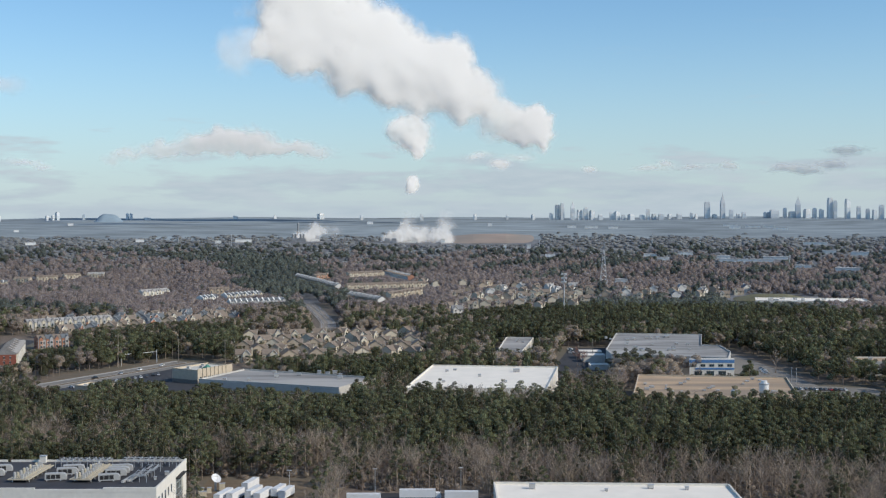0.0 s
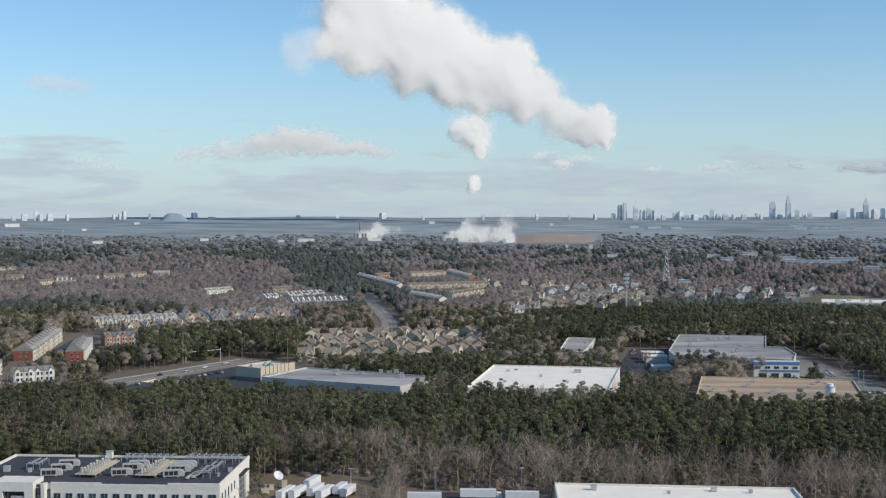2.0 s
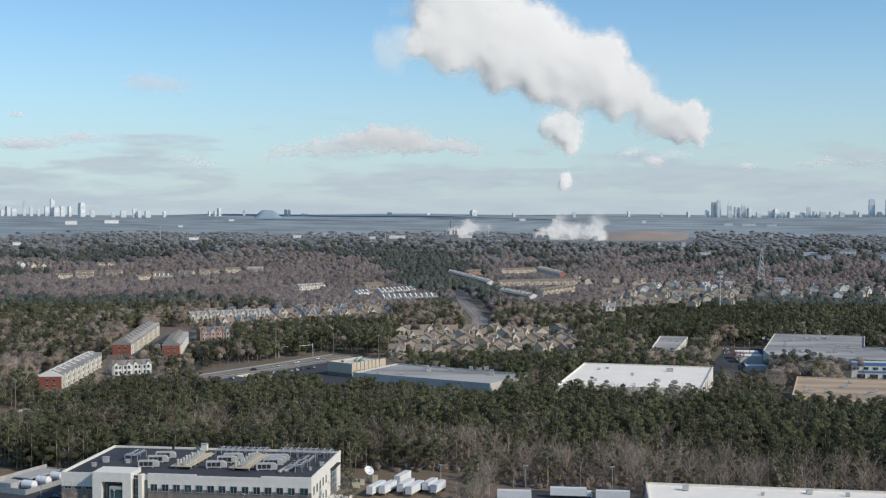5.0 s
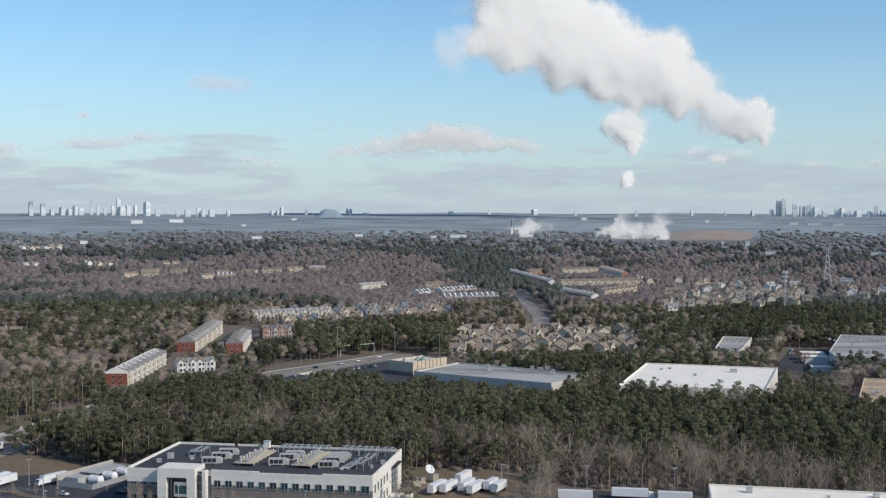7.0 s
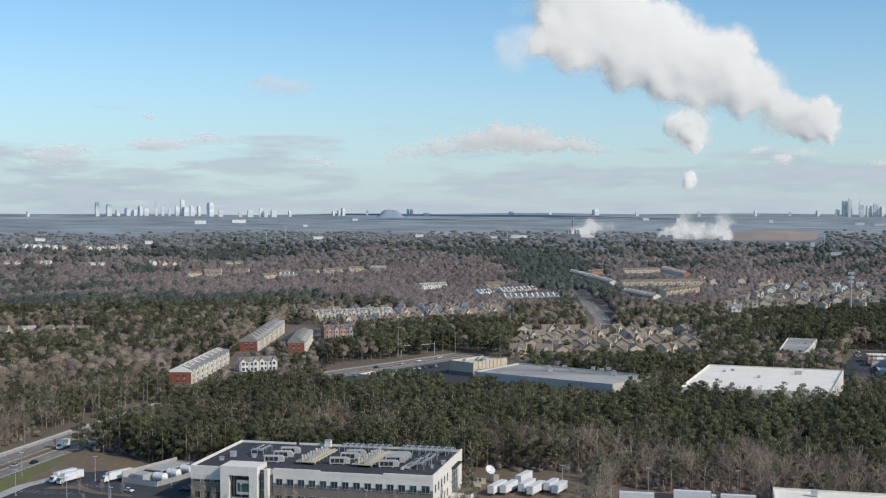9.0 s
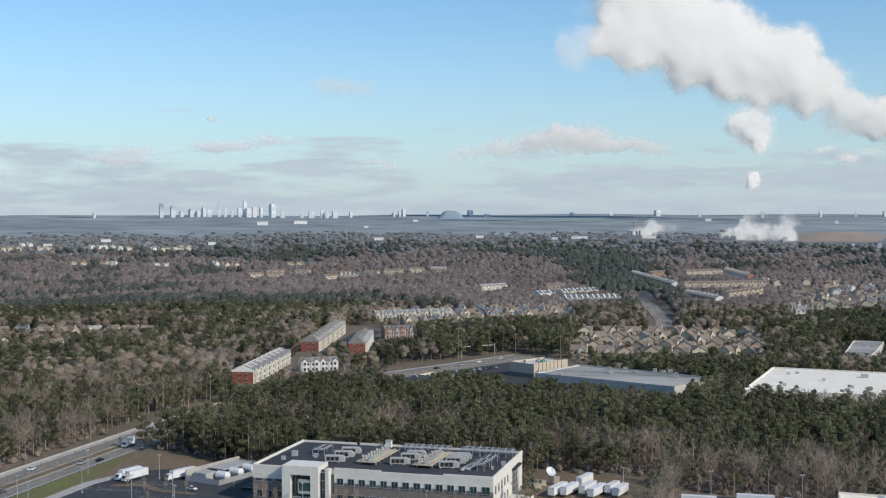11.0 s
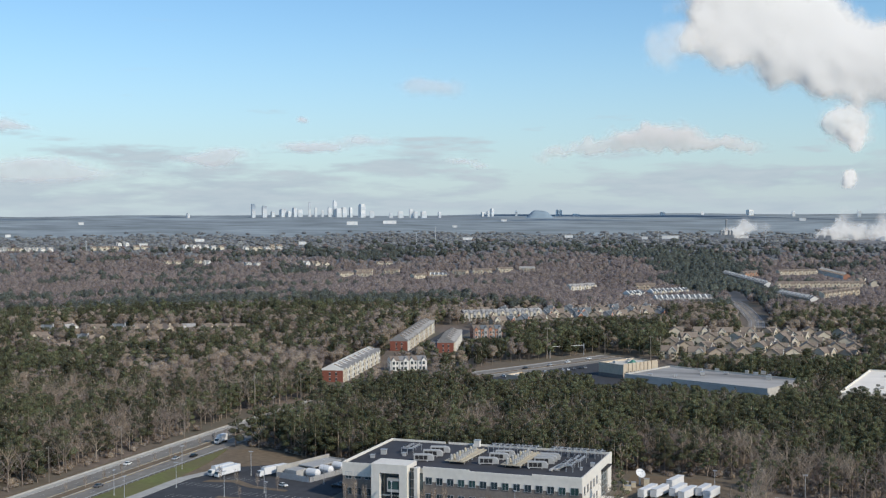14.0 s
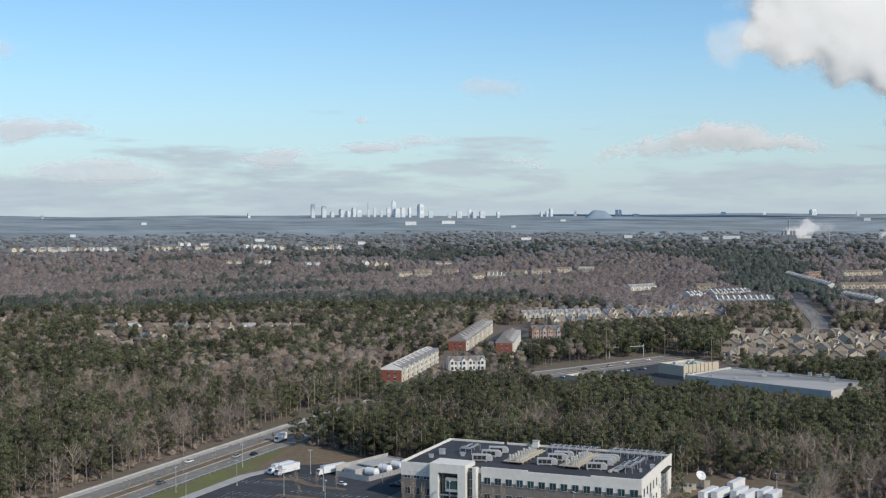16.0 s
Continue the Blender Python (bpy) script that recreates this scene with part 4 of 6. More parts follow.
def utility_pole():
    o = tagged(new("utility_pole"), "weathered wooden utility pole with a crossarm", "utility pole", "utility poles")
    part("pole", Build().tube((0, 0, -0.5), (0, 0, 15), 0.2, 0.14, 8), WOOD, o)
    part("crossarm", Build().box(-1.3, -0.08, 14.0, 1.3, 0.08, 14.2), WOOD, o)
    for x in (-1.1, 0, 1.1):
        part("insulator", Build().tube((x, 0, 14.2), (x, 0, 14.5), 0.08, n=6), UNIT, o)
    return o


POLE = utility_pole()
for k, (x, y, s) in enumerate(((-321, 415, 1.0), (-321, 466, 1.0), (-322, 520, 1.15), (-286, 545, 1.25), (-321, 590, 1.5), (-318, 640, 1.1), (-322, 380, 1.0), (-234, 880, 1.6), (-158, 885, 1.3), (-150, 880, 1.3), (-58, 880, 1.1), (-44, 885, 1.1), (-290, 700, 1.2), (-96, 1240, 1.9), (-196, 905, 1.2), (112, 915, 1.1))):
    m = pose(x, y, float(ground_z(x, y)), 0, 0, 30 * k)
    q = copy_thing(POLE, m) if k else POLE
    q.matrix_basis = m
    q.scale = (s, s, s)


def wires():
    pts = [(-322, 380), (-321, 415), (-321, 466), (-322, 520), (-286, 545)]
    for a, b in zip(pts, pts[1:]):
        o = new("power_line")
        tagged(o, "thin sagging power cable between wooden poles", "cable", "power lines")
        w = Build()
        for dx in (-1.1, 1.1):
            prev = None
            for i in range(9):
                k = i / 8
                p = (a[0] + (b[0] - a[0]) * k + dx, a[1] + (b[1] - a[1]) * k, 14.4 - 5.0 * k * (1 - k))
                if prev:
                    w.tube(prev, p, 0.035, n=3)
                prev = p
        part("cable", w, DARK, o)


wires()


def guard_rail():
    o = thing("guard_rail", -288.8, 400, 0, label="grey steel guard rail on short posts", category="guard rail")
    part("rail", Build().box(-0.06, -90, 0.55, 0.06, 98, 0.85), METAL, o)
    for k in range(48):
        part("post", Build().box(0.06, -90 + 4 * k, -0.1, 0.2, -89.8 + 4 * k, 0.8), METAL, o)


guard_rail()


def tall_masts():
    m = thing("cell_tower", 121.3, 1226, label="slim grey monopole with a triangular antenna array", category="cell tower")
    part("pole", Build().tube((0, 0, -0.5), (0, 0, 50), 0.8, 0.45, 10), METAL, m)
    for z in (49, 45, 41):
        part("platform", Build().tube((0, 0, z - 0.2), (0, 0, z + 0.2), 1.6, n=6), METAL, m)
        for k in range(6):
            a = k * 1.047
            part("antenna", Build().box(2.3 * math.cos(a) - 0.3, 2.3 * math.sin(a) - 0.3, z - 1.1, 2.3 * math.cos(a) + 0.3, 2.3 * math.sin(a) + 0.3, z + 1.1), WHITE_PAINT, m)
            part("arm", Build().tube((0, 0, z), (2.3 * math.cos(a), 2.3 * math.sin(a), z), 0.12, n=5), METAL, m)
    t = thing("lattice_tower", 230.6, 1758, label="grey steel lattice transmission tower", category="lattice tower")
    h, w = 56.0, 5.5
    for sx in (-1, 1):
        for sy in (-1, 1):
            part("leg", Build().tube((sx * w, sy * w, -0.5), (sx * 0.8, sy * 0.8, h), 0.35, 0.2, 5), METAL, t)
    for k in range(7):
        z0, z1 = h * k / 7, h * (k + 1) / 7
        a, b = w + (0.8 - w) * k / 7, w + (0.8 - w) * (k + 1) / 7
        part("brace", Build().tube((-a, -a, z0), (b, -b, z1), 0.2, n=4).tube((a, -a, z0), (-b, -b, z1), 0.2, n=4), METAL, t)
        part("brace", Build().tube((-a, a, z0), (b, b, z1), 0.2, n=4).tube((a, a, z0), (-b, b, z1), 0.2, n=4), METAL, t)
    for z in (h - 3, h - 12):
        part("crossarm", Build().box(-5, -0.3, z, 5, 0.3, z + 0.6), METAL, t)
    g = thing("sign_gantry", -231, 884, label="grey steel sign gantry over the road", category="sign gantry")
    part("mast", Build().tube((-2, 0, 0), (-2, 0, 10), 0.25, n=8), METAL, g)
    part("mast", Build().tube((19, 20, 0), (19, 20, 10), 0.3, n=8), METAL, g)
    part("beam", Build().tube((-2, 0, 8.5), (4, 6, 8.5), 0.18, n=6).tube((19, 20, 8.5), (11, 12, 8.5), 0.18, n=6), METAL, g)
    for b, r, hh in ((-20.11, 2898, 42), (-21.0, 2900, 28), (-36, 2700, 26), (-5, 2960, 34), (9.7, 2990, 34), (-9.8, 3000, 30), (-12.2, 2950, 26), (15.8, 2300, 26), (4.5, 3000, 24)):
        x, y = polar(b, r)
        q = thing("radio_mast", x, y, label="distant pale radio mast rising above the woods", category="mast", group="radio masts")
        part("pole", Build().tube((0, 0, -1), (0, 0, hh), 1.0, 0.6, 6), METAL, q)
        part("head", Build().tube((0, 0, hh - 3), (0, 0, hh), 1.5, n=6), METAL, q)


tall_masts()

# ---------------------------------------------------------------- houses
SHINGLE = [surface("shingle_" + n, c, vary=0.18, grain=0.8, coarse=0.06) for n, c in (("grey", (0.24, 0.235, 0.23)), ("brown", (0.235, 0.19, 0.15)), ("slate", (0.15, 0.165, 0.175)), ("weathered", (0.36, 0.345, 0.325)))]
SIDING = [surface("siding_" + n, c, vary=0.08, grain=1.0, coarse=0.1) for n, c in (("cream", (0.58, 0.52, 0.41)), ("white", (0.68, 0.66, 0.61)), ("tan", (0.46, 0.38, 0.29)), ("grey", (0.38, 0.38, 0.38)))]
BRICK_RED = surface("red_brick", (0.24, 0.085, 0.06), vary=0.2, grain=1.5, coarse=0.1)
BRICK_ORANGE = surface("orange_brick", (0.40, 0.20, 0.13), vary=0.15, grain=1.5, coarse=0.1)
TRIM = surface("white_trim", (0.78, 0.77, 0.73), vary=0.05)


def small_window(parent, x, y, z, face, w=1.3, h=1.7, plain=False):
    """A white-framed window on a house wall; face: -y, +x or -x. plain: the pane alone, for far houses."""
    fr, pane = Build(), Build()
    if face == "-y":
        fr.box(x - w / 2 - 0.15, y - 0.1, z - 0.15, x + w / 2 + 0.15, y + 0.02, z).box(x - w / 2 - 0.15, y - 0.1, z + h, x + w / 2 + 0.15, y + 0.02, z + h + 0.15)
        fr.box(x - w / 2 - 0.15, y - 0.1, z, x - w / 2, y + 0.02, z + h).box(x + w / 2, y - 0.1, z, x + w / 2 + 0.15, y + 0.02, z + h)
        pane.box(x - w / 2, y - 0.06, z, x + w / 2, y + 0.02, z + h)
    else:
        s = 1 if face == "+x" else -1
        lo, hi = sorted((y - s * 0.02, y + s * 0.1))
        fr.box(lo, x - w / 2 - 0.15, z - 0.15, hi, x + w / 2 + 0.15, z).box(lo, x - w / 2 - 0.15, z + h, hi, x + w / 2 + 0.15, z + h + 0.15)
        lo, hi = sorted((y - s * 0.02, y + s * 0.06))
        pane.box(lo, x - w / 2, z, hi, x + w / 2, z + h)
    if plain:
        part("window", pane, PANE, parent)
        return
    o = part("window", fr, TRIM, parent)
    part("pane", pane, PANE, o)


def detached(wall, roof, front, seed, small=False):
    """A two-storey suburban house with a cross gable, garage and chimney."""
    g = random.Random(seed)
    o = new("house")
    w, d, e, r = g.uniform(11, 14), g.uniform(9, 11), g.uniform(5.6, 6.4), g.uniform(9.4, 10.8)
    part("wall", Build().house_wall(-w / 2, -d / 2, w / 2, d / 2, -3, e, r - 0.3, "x"), wall, o)
    part("roof", Build().gable(-w / 2, -d / 2, w / 2, d / 2, e + 0.05, r, "x"), roof, o)
    gx = g.choice((-1, 1)) * w * 0.22
    part("front_gable", Build().house_wall(gx - 2.6, -d / 2 - 1.6, gx + 2.6, 0, -3, e + 0.2, e + 3.0, "y"), front, o)
    part("gable_roof", Build().gable(gx - 2.6, -d / 2 - 1.6, gx + 2.6, 0.2, e + 0.25, e + 3.3, "y"), roof, o)
    if not small:
        part("barge_board", Build().add([(gx - 3.0, -d / 2 - 2.06, e - 0.05), (gx, -d / 2 - 2.06, e + 3.1), (gx + 3.0, -d / 2 - 2.06, e - 0.05), (gx + 3.0, -d / 2 - 2.06, e + 0.35), (gx, -d / 2 - 2.06, e + 3.5), (gx - 3.0, -d / 2 - 2.06, e + 0.35)]
                                    + [(gx - 3.0, -d / 2 - 1.96, e - 0.05), (gx, -d / 2 - 1.96, e + 3.1), (gx + 3.0, -d / 2 - 1.96, e - 0.05), (gx + 3.0, -d / 2 - 1.96, e + 0.35), (gx, -d / 2 - 1.96, e + 3.5), (gx - 3.0, -d / 2 - 1.96, e + 0.35)],
                                    [(0, 1, 4, 5), (1, 2, 3, 4), (11, 10, 7, 6), (10, 9, 8, 7)] + [(i, i + 6, (i + 1) % 6 + 6, (i + 1) % 6) for i in range(6)]), TRIM, o)
    if small:
        small_window(o, gx, -d / 2 - 1.6, 3.7, "-y", 1.8, plain=True)
        small_window(o, 0, w / 2, 3.6, "+x", 1.3, plain=True)
        return o
    part("chimney", Build().box(w / 2 - 0.1, -0.8, -2, w / 2 + 0.9, 0.8, r + 0.8), wall, o)
    small_window(o, -gx, -d / 2, 3.6, "-y", plain=True)
    small_window(o, gx, -d / 2 - 1.6, 3.7, "-y", 1.8, plain=True)
    small_window(o, -d * 0.25, w / 2, 3.6, "+x", 1.1, plain=True)
    return o


def town_row(name, x, y, turn, units, wall, roof, end, label, width=6.4, depth=11.0, eave=8.2, ridge=11.2, step=0.0, stripes=True, far=False, trim=None):
    """A row of townhouses along local x, entrances to -y; every unit has a wall, roof, gable and windows; white party walls between roofs."""
    o = thing(name, x, y, turn=turn, label=label, category="townhouses", group="")
    for k in range(units):
        x0, x1, z = k * width, (k + 1) * width - 0.05, step * k
        jog = 0.7 * (k % 2)
        part("unit_wall", Build().house_wall(x0, -depth / 2 - jog, x1, depth / 2 - jog, -4, eave + z, ridge - 0.3 + z, "x"), wall[k % len(wall)], o)
        part("unit_roof", Build().gable(x0 + 0.3, -depth / 2 - jog, x1 - 0.3, depth / 2 - jog, eave + 0.05 + z, ridge + z, "x", over=0.3), roof if far or k % 2 else SHINGLE[1], o)
        if stripes:
            part("party_wall", Build().house_wall(x0 - (0.7 if far else 0.2), -depth / 2 - jog - 0.35, x0 + (0.7 if far else 0.25), depth / 2 - jog + 0.35, eave - 0.6 + z, eave + 0.45 + z, ridge + 0.5 + z, "x"), trim or TRIM, o)
        gx = (x0 + x1) / 2 + (0.9 if k % 2 else -0.9)
        part("dormer", Build().house_wall(gx - 1.5, -depth / 2 - jog - 0.7, gx + 1.5, -depth / 4, -3.5, eave + 0.1 + z, eave + 1.9 + z, "y"), wall[(k + 1) % len(wall)], o)
        part("dormer_roof", Build().gable(gx - 1.5, -depth / 2 - jog - 0.7, gx + 1.5, -depth / 4, eave + 0.15 + z, eave + 2.2 + z, "y", over=0.25), roof, o)
        if far:
            small_window(o, gx, -depth / 2 - jog - 0.7, 4.3 + z, "-y", 1.6, 2.0, True)
            OPEN.append((x + (x0 + 3) * math.cos(radians(turn)), y + (x0 + 3) * math.sin(radians(turn)), 6.0, 7.2 if roof is SHINGLE[2] else (4.0 if k % 3 else 7.0)))
            continue
        OPEN.append((x + (x0 + 3) * math.cos(radians(turn)), y + (x0 + 3) * math.sin(radians(turn)), 9.0, 1.0))
        for zz in (0.8, 4.2):
            small_window(o, (x0 + x1) / 2 - 1.6 * (1 if k % 2 else -1), -depth / 2 - jog, zz + z, "-y", 1.3, 1.9)
        small_window(o, gx, -depth / 2 - jog - 0.7, 4.3 + z, "-y", 1.6, 2.0)
        small_window(o, gx, -depth / 2 - jog - 0.7, 0.6 + z, "-y", 1.8, 2.1)
    length = units * width
    for xx, s in ((-0.12, "-x"), (length + 0.05, "+x")):
        zz = 0 if s == "-x" else step * (units - 1)
        part("end_wall", Build().house_wall(xx, -depth / 2 - (0.7 * ((units - 1) % 2) if s == "+x" else 0), xx + 0.1, depth / 2 - (0.7 * ((units - 1) % 2) if s == "+x" else 0), -4, eave + zz, ridge - 0.35 + zz, "x"), end, o)
        for yy in (-2.4, 1.8):
            for h in (1.0, 4.4):
                if not far or (yy > 0 and h > 2):
                    small_window(o, yy, xx + (0.1 if s == "+x" else 0), h + zz, s, 1.2, 1.8, far)
    a = radians(turn)
    c, s = math.cos(a), math.sin(a)
    CLEAR.append([(x + px * c - py * s, y + px * s + py * c) for px, py in ((-6, -depth - 9), (length + 6, -depth - 9), (length + 6, depth), (-6, depth))])
    return o


W = SIDING
# the near townhouse court
town_row("townhouse_row", -358, 893, 102, 22, [W[0], W[1], W[0], W[2]], SHINGLE[3], BRICK_RED, "cream and white townhouse row with a red brick end", depth=14, trim=SHINGLE[0], ridge=12.2, step=0.06)
town_row("townhouse_row", -319, 893, 105, 13, [W[1], W[0]], SHINGLE[3], BRICK_RED, "short cream townhouse row with grey stepped roofs", depth=13, trim=SHINGLE[0], ridge=11.8)
town_row("townhouse_row", -334, 718, 100, 17, [W[1], W[0]], SHINGLE[0], BRICK_RED, "pale townhouse row with stepped grey roofs beside the woods", depth=14)
town_row("townhouse_row", -322, 785, 32, 4, [W[1]], SHINGLE[0], W[1], "short white-sided townhouse block with grey roof", stripes=False, eave=7.0, ridge=9.6)
town_row("townhouse_row", -333, 1000, 35, 4, [W[3], BRICK_ORANGE], SHINGLE[2], BRICK_ORANGE, "dark townhouse block with an orange brick end", stripes=False)
town_row("townhouse_row", -392, 1148, 38, 13, [W[3], W[0]], SHINGLE[3], W[0], "long pale townhouse row closing the court", trim=SHINGLE[0], far=True)
sheet("court_drive", [(-348, 880), (-336, 880), (-352, 1060), (-380, 1080), (-374, 1040)], ASPHALT, 0.05, "dark asphalt drive between the townhouse rows", "drive")
CLEAR.append([(-362, 850), (-300, 850), (-325, 1060), (-400, 1110)])
for k, x, y in ((0, -345, 900), (3, -348, 918), (1, -346, 935), (2, -352, 955), (0, -353, 975)):
    park(k, x, y, 100, "parked in the townhouse court")
# townhouse rows on the far slope
for x, y, turn, n, wall, rf, end in (
        (-231, 1950, -72, 34, [W[2]], SHINGLE[2], W[1]), (-115, 1533, -65, 15, [W[2]], SHINGLE[2], W[1]), (-134, 1690, 25, 18, [W[2], W[0]], SHINGLE[1], W[0]),
        (-204, 1930, 62, 6, [W[2], BRICK_ORANGE], SHINGLE[1], W[2]), (-157, 2005, 42, 11, [W[2], W[0]], SHINGLE[1], W[0]), (-94, 2090, -76, 22, [W[1]], SHINGLE[1], BRICK_ORANGE),
        (-70, 1527, 68, 16, [W[0], W[2]], SHINGLE[1], W[0]), (-271, 1515, 52, 9, [W[3], W[0]], SHINGLE[2], W[1]), (-247, 1412, 31, 10, [W[3]], SHINGLE[2], W[1]), (-293, 1475, 60, 4, [W[1]], SHINGLE[2], W[1]), (-312, 1630, 20, 4, [W[2]], SHINGLE[1], W[2]),
        (-394, 1590, 57, 7, [W[1], W[0]], SHINGLE[3], W[1]),
        (-846, 1842, 60, 4, [W[2], W[0]], SHINGLE[1], W[0]), (-826, 1872, 15, 4, [W[0], W[2]], SHINGLE[1], W[2]), (-852, 1925, 45, 5, [W[2], W[0]], SHINGLE[1], W[0]), (-812, 1960, 5, 4, [W[0], W[2]], SHINGLE[1], W[2]),
        (-716, 1845, 62, 4, [W[2], W[0]], SHINGLE[1], W[0]), (-700, 1888, 20, 4, [W[0], W[2]], SHINGLE[2], W[2]), (-722, 1930, 50, 4, [W[0], W[2]], SHINGLE[1], BRICK_ORANGE), (-688, 1965, -5, 4, [W[2], W[0]], SHINGLE[1], W[2]),
        (-662, 1992, 18, 5, [W[2], W[0]], SHINGLE[1], W[2]), (-627, 2022, 32, 4, [W[2], W[0]], SHINGLE[1], W[0]), (-592, 2040, 5, 4, [W[2], W[0]], SHINGLE[3], W[0])):
    town_row("townhouse_row", x, y, turn, n, wall, rf, end, "distant townhouse row with pale gables among bare trees", width=6.8 if n < 20 else 8.5, eave=8, ridge=11.5, stripes=rf is SHINGLE[2] or n > 20, far=True)

KITS = [detached(W[0], SHINGLE[1], W[0], 1), detached(W[2], SHINGLE[1], W[0], 2), detached(W[1], SHINGLE[0], W[1], 3), detached(W[3], SHINGLE[2], BRICK_ORANGE, 4), detached(W[1], SHINGLE[3], W[1], 5),
        detached(W[0], SHINGLE[1], W[0], 6, True), detached(W[1], SHINGLE[3], W[1], 7, True)]
KIT_NAMES = ["cream house with a brown shingle roof", "tan house with brown roof and pale front gable", "white house with a grey shingle roof", "grey house with slate roof and brick gable", "white house with a pale weathered roof", "small cream house with brown roof", "small white house with pale roof"]
_used = set()


def settle(i, x, y, turn, group, near, top=3.0):
    m = pose(x, y, float(ground_z(x, y)), 0, 0, turn)
    if i in _used:
        o = copy_thing(KITS[i], m)
    else:
        o = KITS[i]
        o.matrix_basis = m
        _used.add(i)
    tagged(o, KIT_NAMES[i] + " " + near, "house", group)
    OPEN.append((x, y, 9.0, top))
    CLEAR.append([(x + dx, y + dy) for dx, dy in ((-9, -15), (9, -15), (9, 8), (-9, 8))])


_h = random.Random(11)
# two curving streets of small houses behind the court
for row, (x0, y0, x1, y1, n) in enumerate(((-346, 1112, -216, 1252, 13), (-372, 1165, -226, 1285, 13), (-390, 1210, -240, 1312, 11))):
    for k in range(n):
        t = k / (n - 1)
        settle(_h.choice((1, 3, 3, 1)), x0 + (x1 - x0) * t + _h.uniform(-2, 2), y0 + (y1 - y0) * t + _h.uniform(-2, 2), _h.choice((85, 85, 60, 40)) + _h.uniform(-8, 8), "houses in the curving streets", "on a street", 5.5)
# brown-roofed neighbourhood before the railway cut
for row in range(5):
    n = 8
    for k in range(n):
        t = (k + 0.5 * (row % 2)) / n
        x = -148 - 5 * row + (142 + 2 * row) * t + _h.uniform(-4, 4)
        y = 908 + 37 * row + (38 + 2 * row) * t + _h.uniform(-5, 5)
        settle(_h.choice((0, 1, 1, 0, 1)), x, y, _h.choice((90, 80, 60, 100, 20)) + _h.uniform(-15, 15), "houses of the brown-roofed neighbourhood", "among yards", 5.0)
# houses on the slope beyond the pines
for x, y in ((29, 1821), (64, 1798), (46, 1444), (68, 1428), (87, 1614), (109, 1728), (127, 1662), (137, 1539), (149, 1710), (157, 1621), (-11, 1788), (-30, 1841), (15, 1330), (60, 1640), (75, 1700), (100, 1560), (118, 1600), (165, 1560), (175, 1680),
             (185, 1740), (200, 1640), (212, 1590), (225, 1680), (240, 1610), (255, 1700), (272, 1640), (290, 1690), (310, 1650), (330, 1700), (352, 1660), (95, 1490), (82, 1540), (34, 1400), (55, 1500), (345, 1730), (375, 1690), (250, 1570), (300, 1580), (335, 1600), (365, 1590), (395, 1640), (420, 1700)):
    settle(_h.choice((0, 1, 4, 1, 0, 2)), x, y, _h.choice((90, 70, 45, 100, 0)) + _h.uniform(-15, 15), "houses on the slope", "on a slope", 2.0)
_t = random.Random(21)
for k in range(26):
    x, y = polar(0.4 + 6.6 * ((k * 0.618) % 1.0), 1390 + 15.5 * k + _t.uniform(-8, 8))
    settle(_t.choice((5, 5, 6, 0, 1)), x, y, _t.choice((90, 60, 30, 0)) + _t.uniform(-12, 12), "houses on the slope", "on a slope", 3.0)
# roofs half lost among trees on the outer side
for x, y in ((-648, 833), (-683, 919), (-700, 935), (-660, 925), (-644, 933), (-625, 940), (-586, 955), (-605, 948), (-557, 966), (-570, 960), (-606, 849), (-596, 789), (-553, 847), (-665, 850), (-620, 850), (-839, 918), (-700, 905), (-540, 970), (-590, 925), (-610, 920)):
    settle(_h.choice((3, 5, 1, 6)), x, y, _h.choice((0, 30, -30, 90)), "houses in the outer woods", "in woods", 8.2)
for x, y in ((-1834, 2112), (-1812, 2178), (-1800, 2140), (-1770, 2170), (-1850, 2160), (-1627, 2263), (-1610, 2290), (-1686, 2446), (-1341, 2428), (-1338, 2545), (-1320, 2450), (-1300, 2470), (-1750, 2200), (-1720, 2210), (-1493, 2425), (-1470, 2440), (-1880, 2100), (-1560, 2330), (-1420, 2420), (-1030, 2100), (-1000, 2080), (-1100, 2000), (-900, 2150), (-1240, 1950), (-1200, 1990)):
    o_turn = _h.choice((0, 30, -30, 60))
    for dx in (0, 16):
        settle(_h.choice((5, 6)), x + dx, y + 0.4 * dx, o_turn, "far suburb houses", "far off", 5.0)


# ---------------------------------------------------------------- railway cut, landfill and power station
ribbon("railway_cut", [(-112, 1165), (-118, 1230), (-134, 1320), (-156, 1440), (-170, 1490)], -6, 10, surface("railway_ballast", (0.27, 0.235, 0.195), vary=0.3, grain=0.3, stretch=(2.0, 0.2, 1)), 0.4, "pale gravel railway cutting curving through woods", "railway")
for off in (-4, -2.5, 2.5, 4, 8, 9.5):
    ribbon("rail", [(-112, 1165), (-118, 1230), (-134, 1320), (-156, 1440), (-170, 1490)], off - 0.12, off + 0.12, METAL, 0.6, "steel rail on the gravel bed", "rail")
OPEN += [(-112, 1168, 12, 0.5), (-118, 1230, 12, 0.5), (-134, 1320, 12, 0.5), (-150, 1400, 10, 0.5)]
CLEAR.append([(-128, 1120), (-90, 1120), (-98, 1230), (-115, 1330), (-140, 1450), (-170, 1560), (-190, 1560), (-168, 1440), (-146, 1320), (-130, 1220)])


def mound(name, b0, b1, r, depth, height, mat, label, category, peak=False):
    """A long low hill on the land."""
    n, m = 36, 12
    v, f = [], []
    for j in range(m + 1):
        for i in range(n + 1):
            u, w = i / n, j / m
            x, y = polar(b0 + (b1 - b0) * u, r + depth * w)
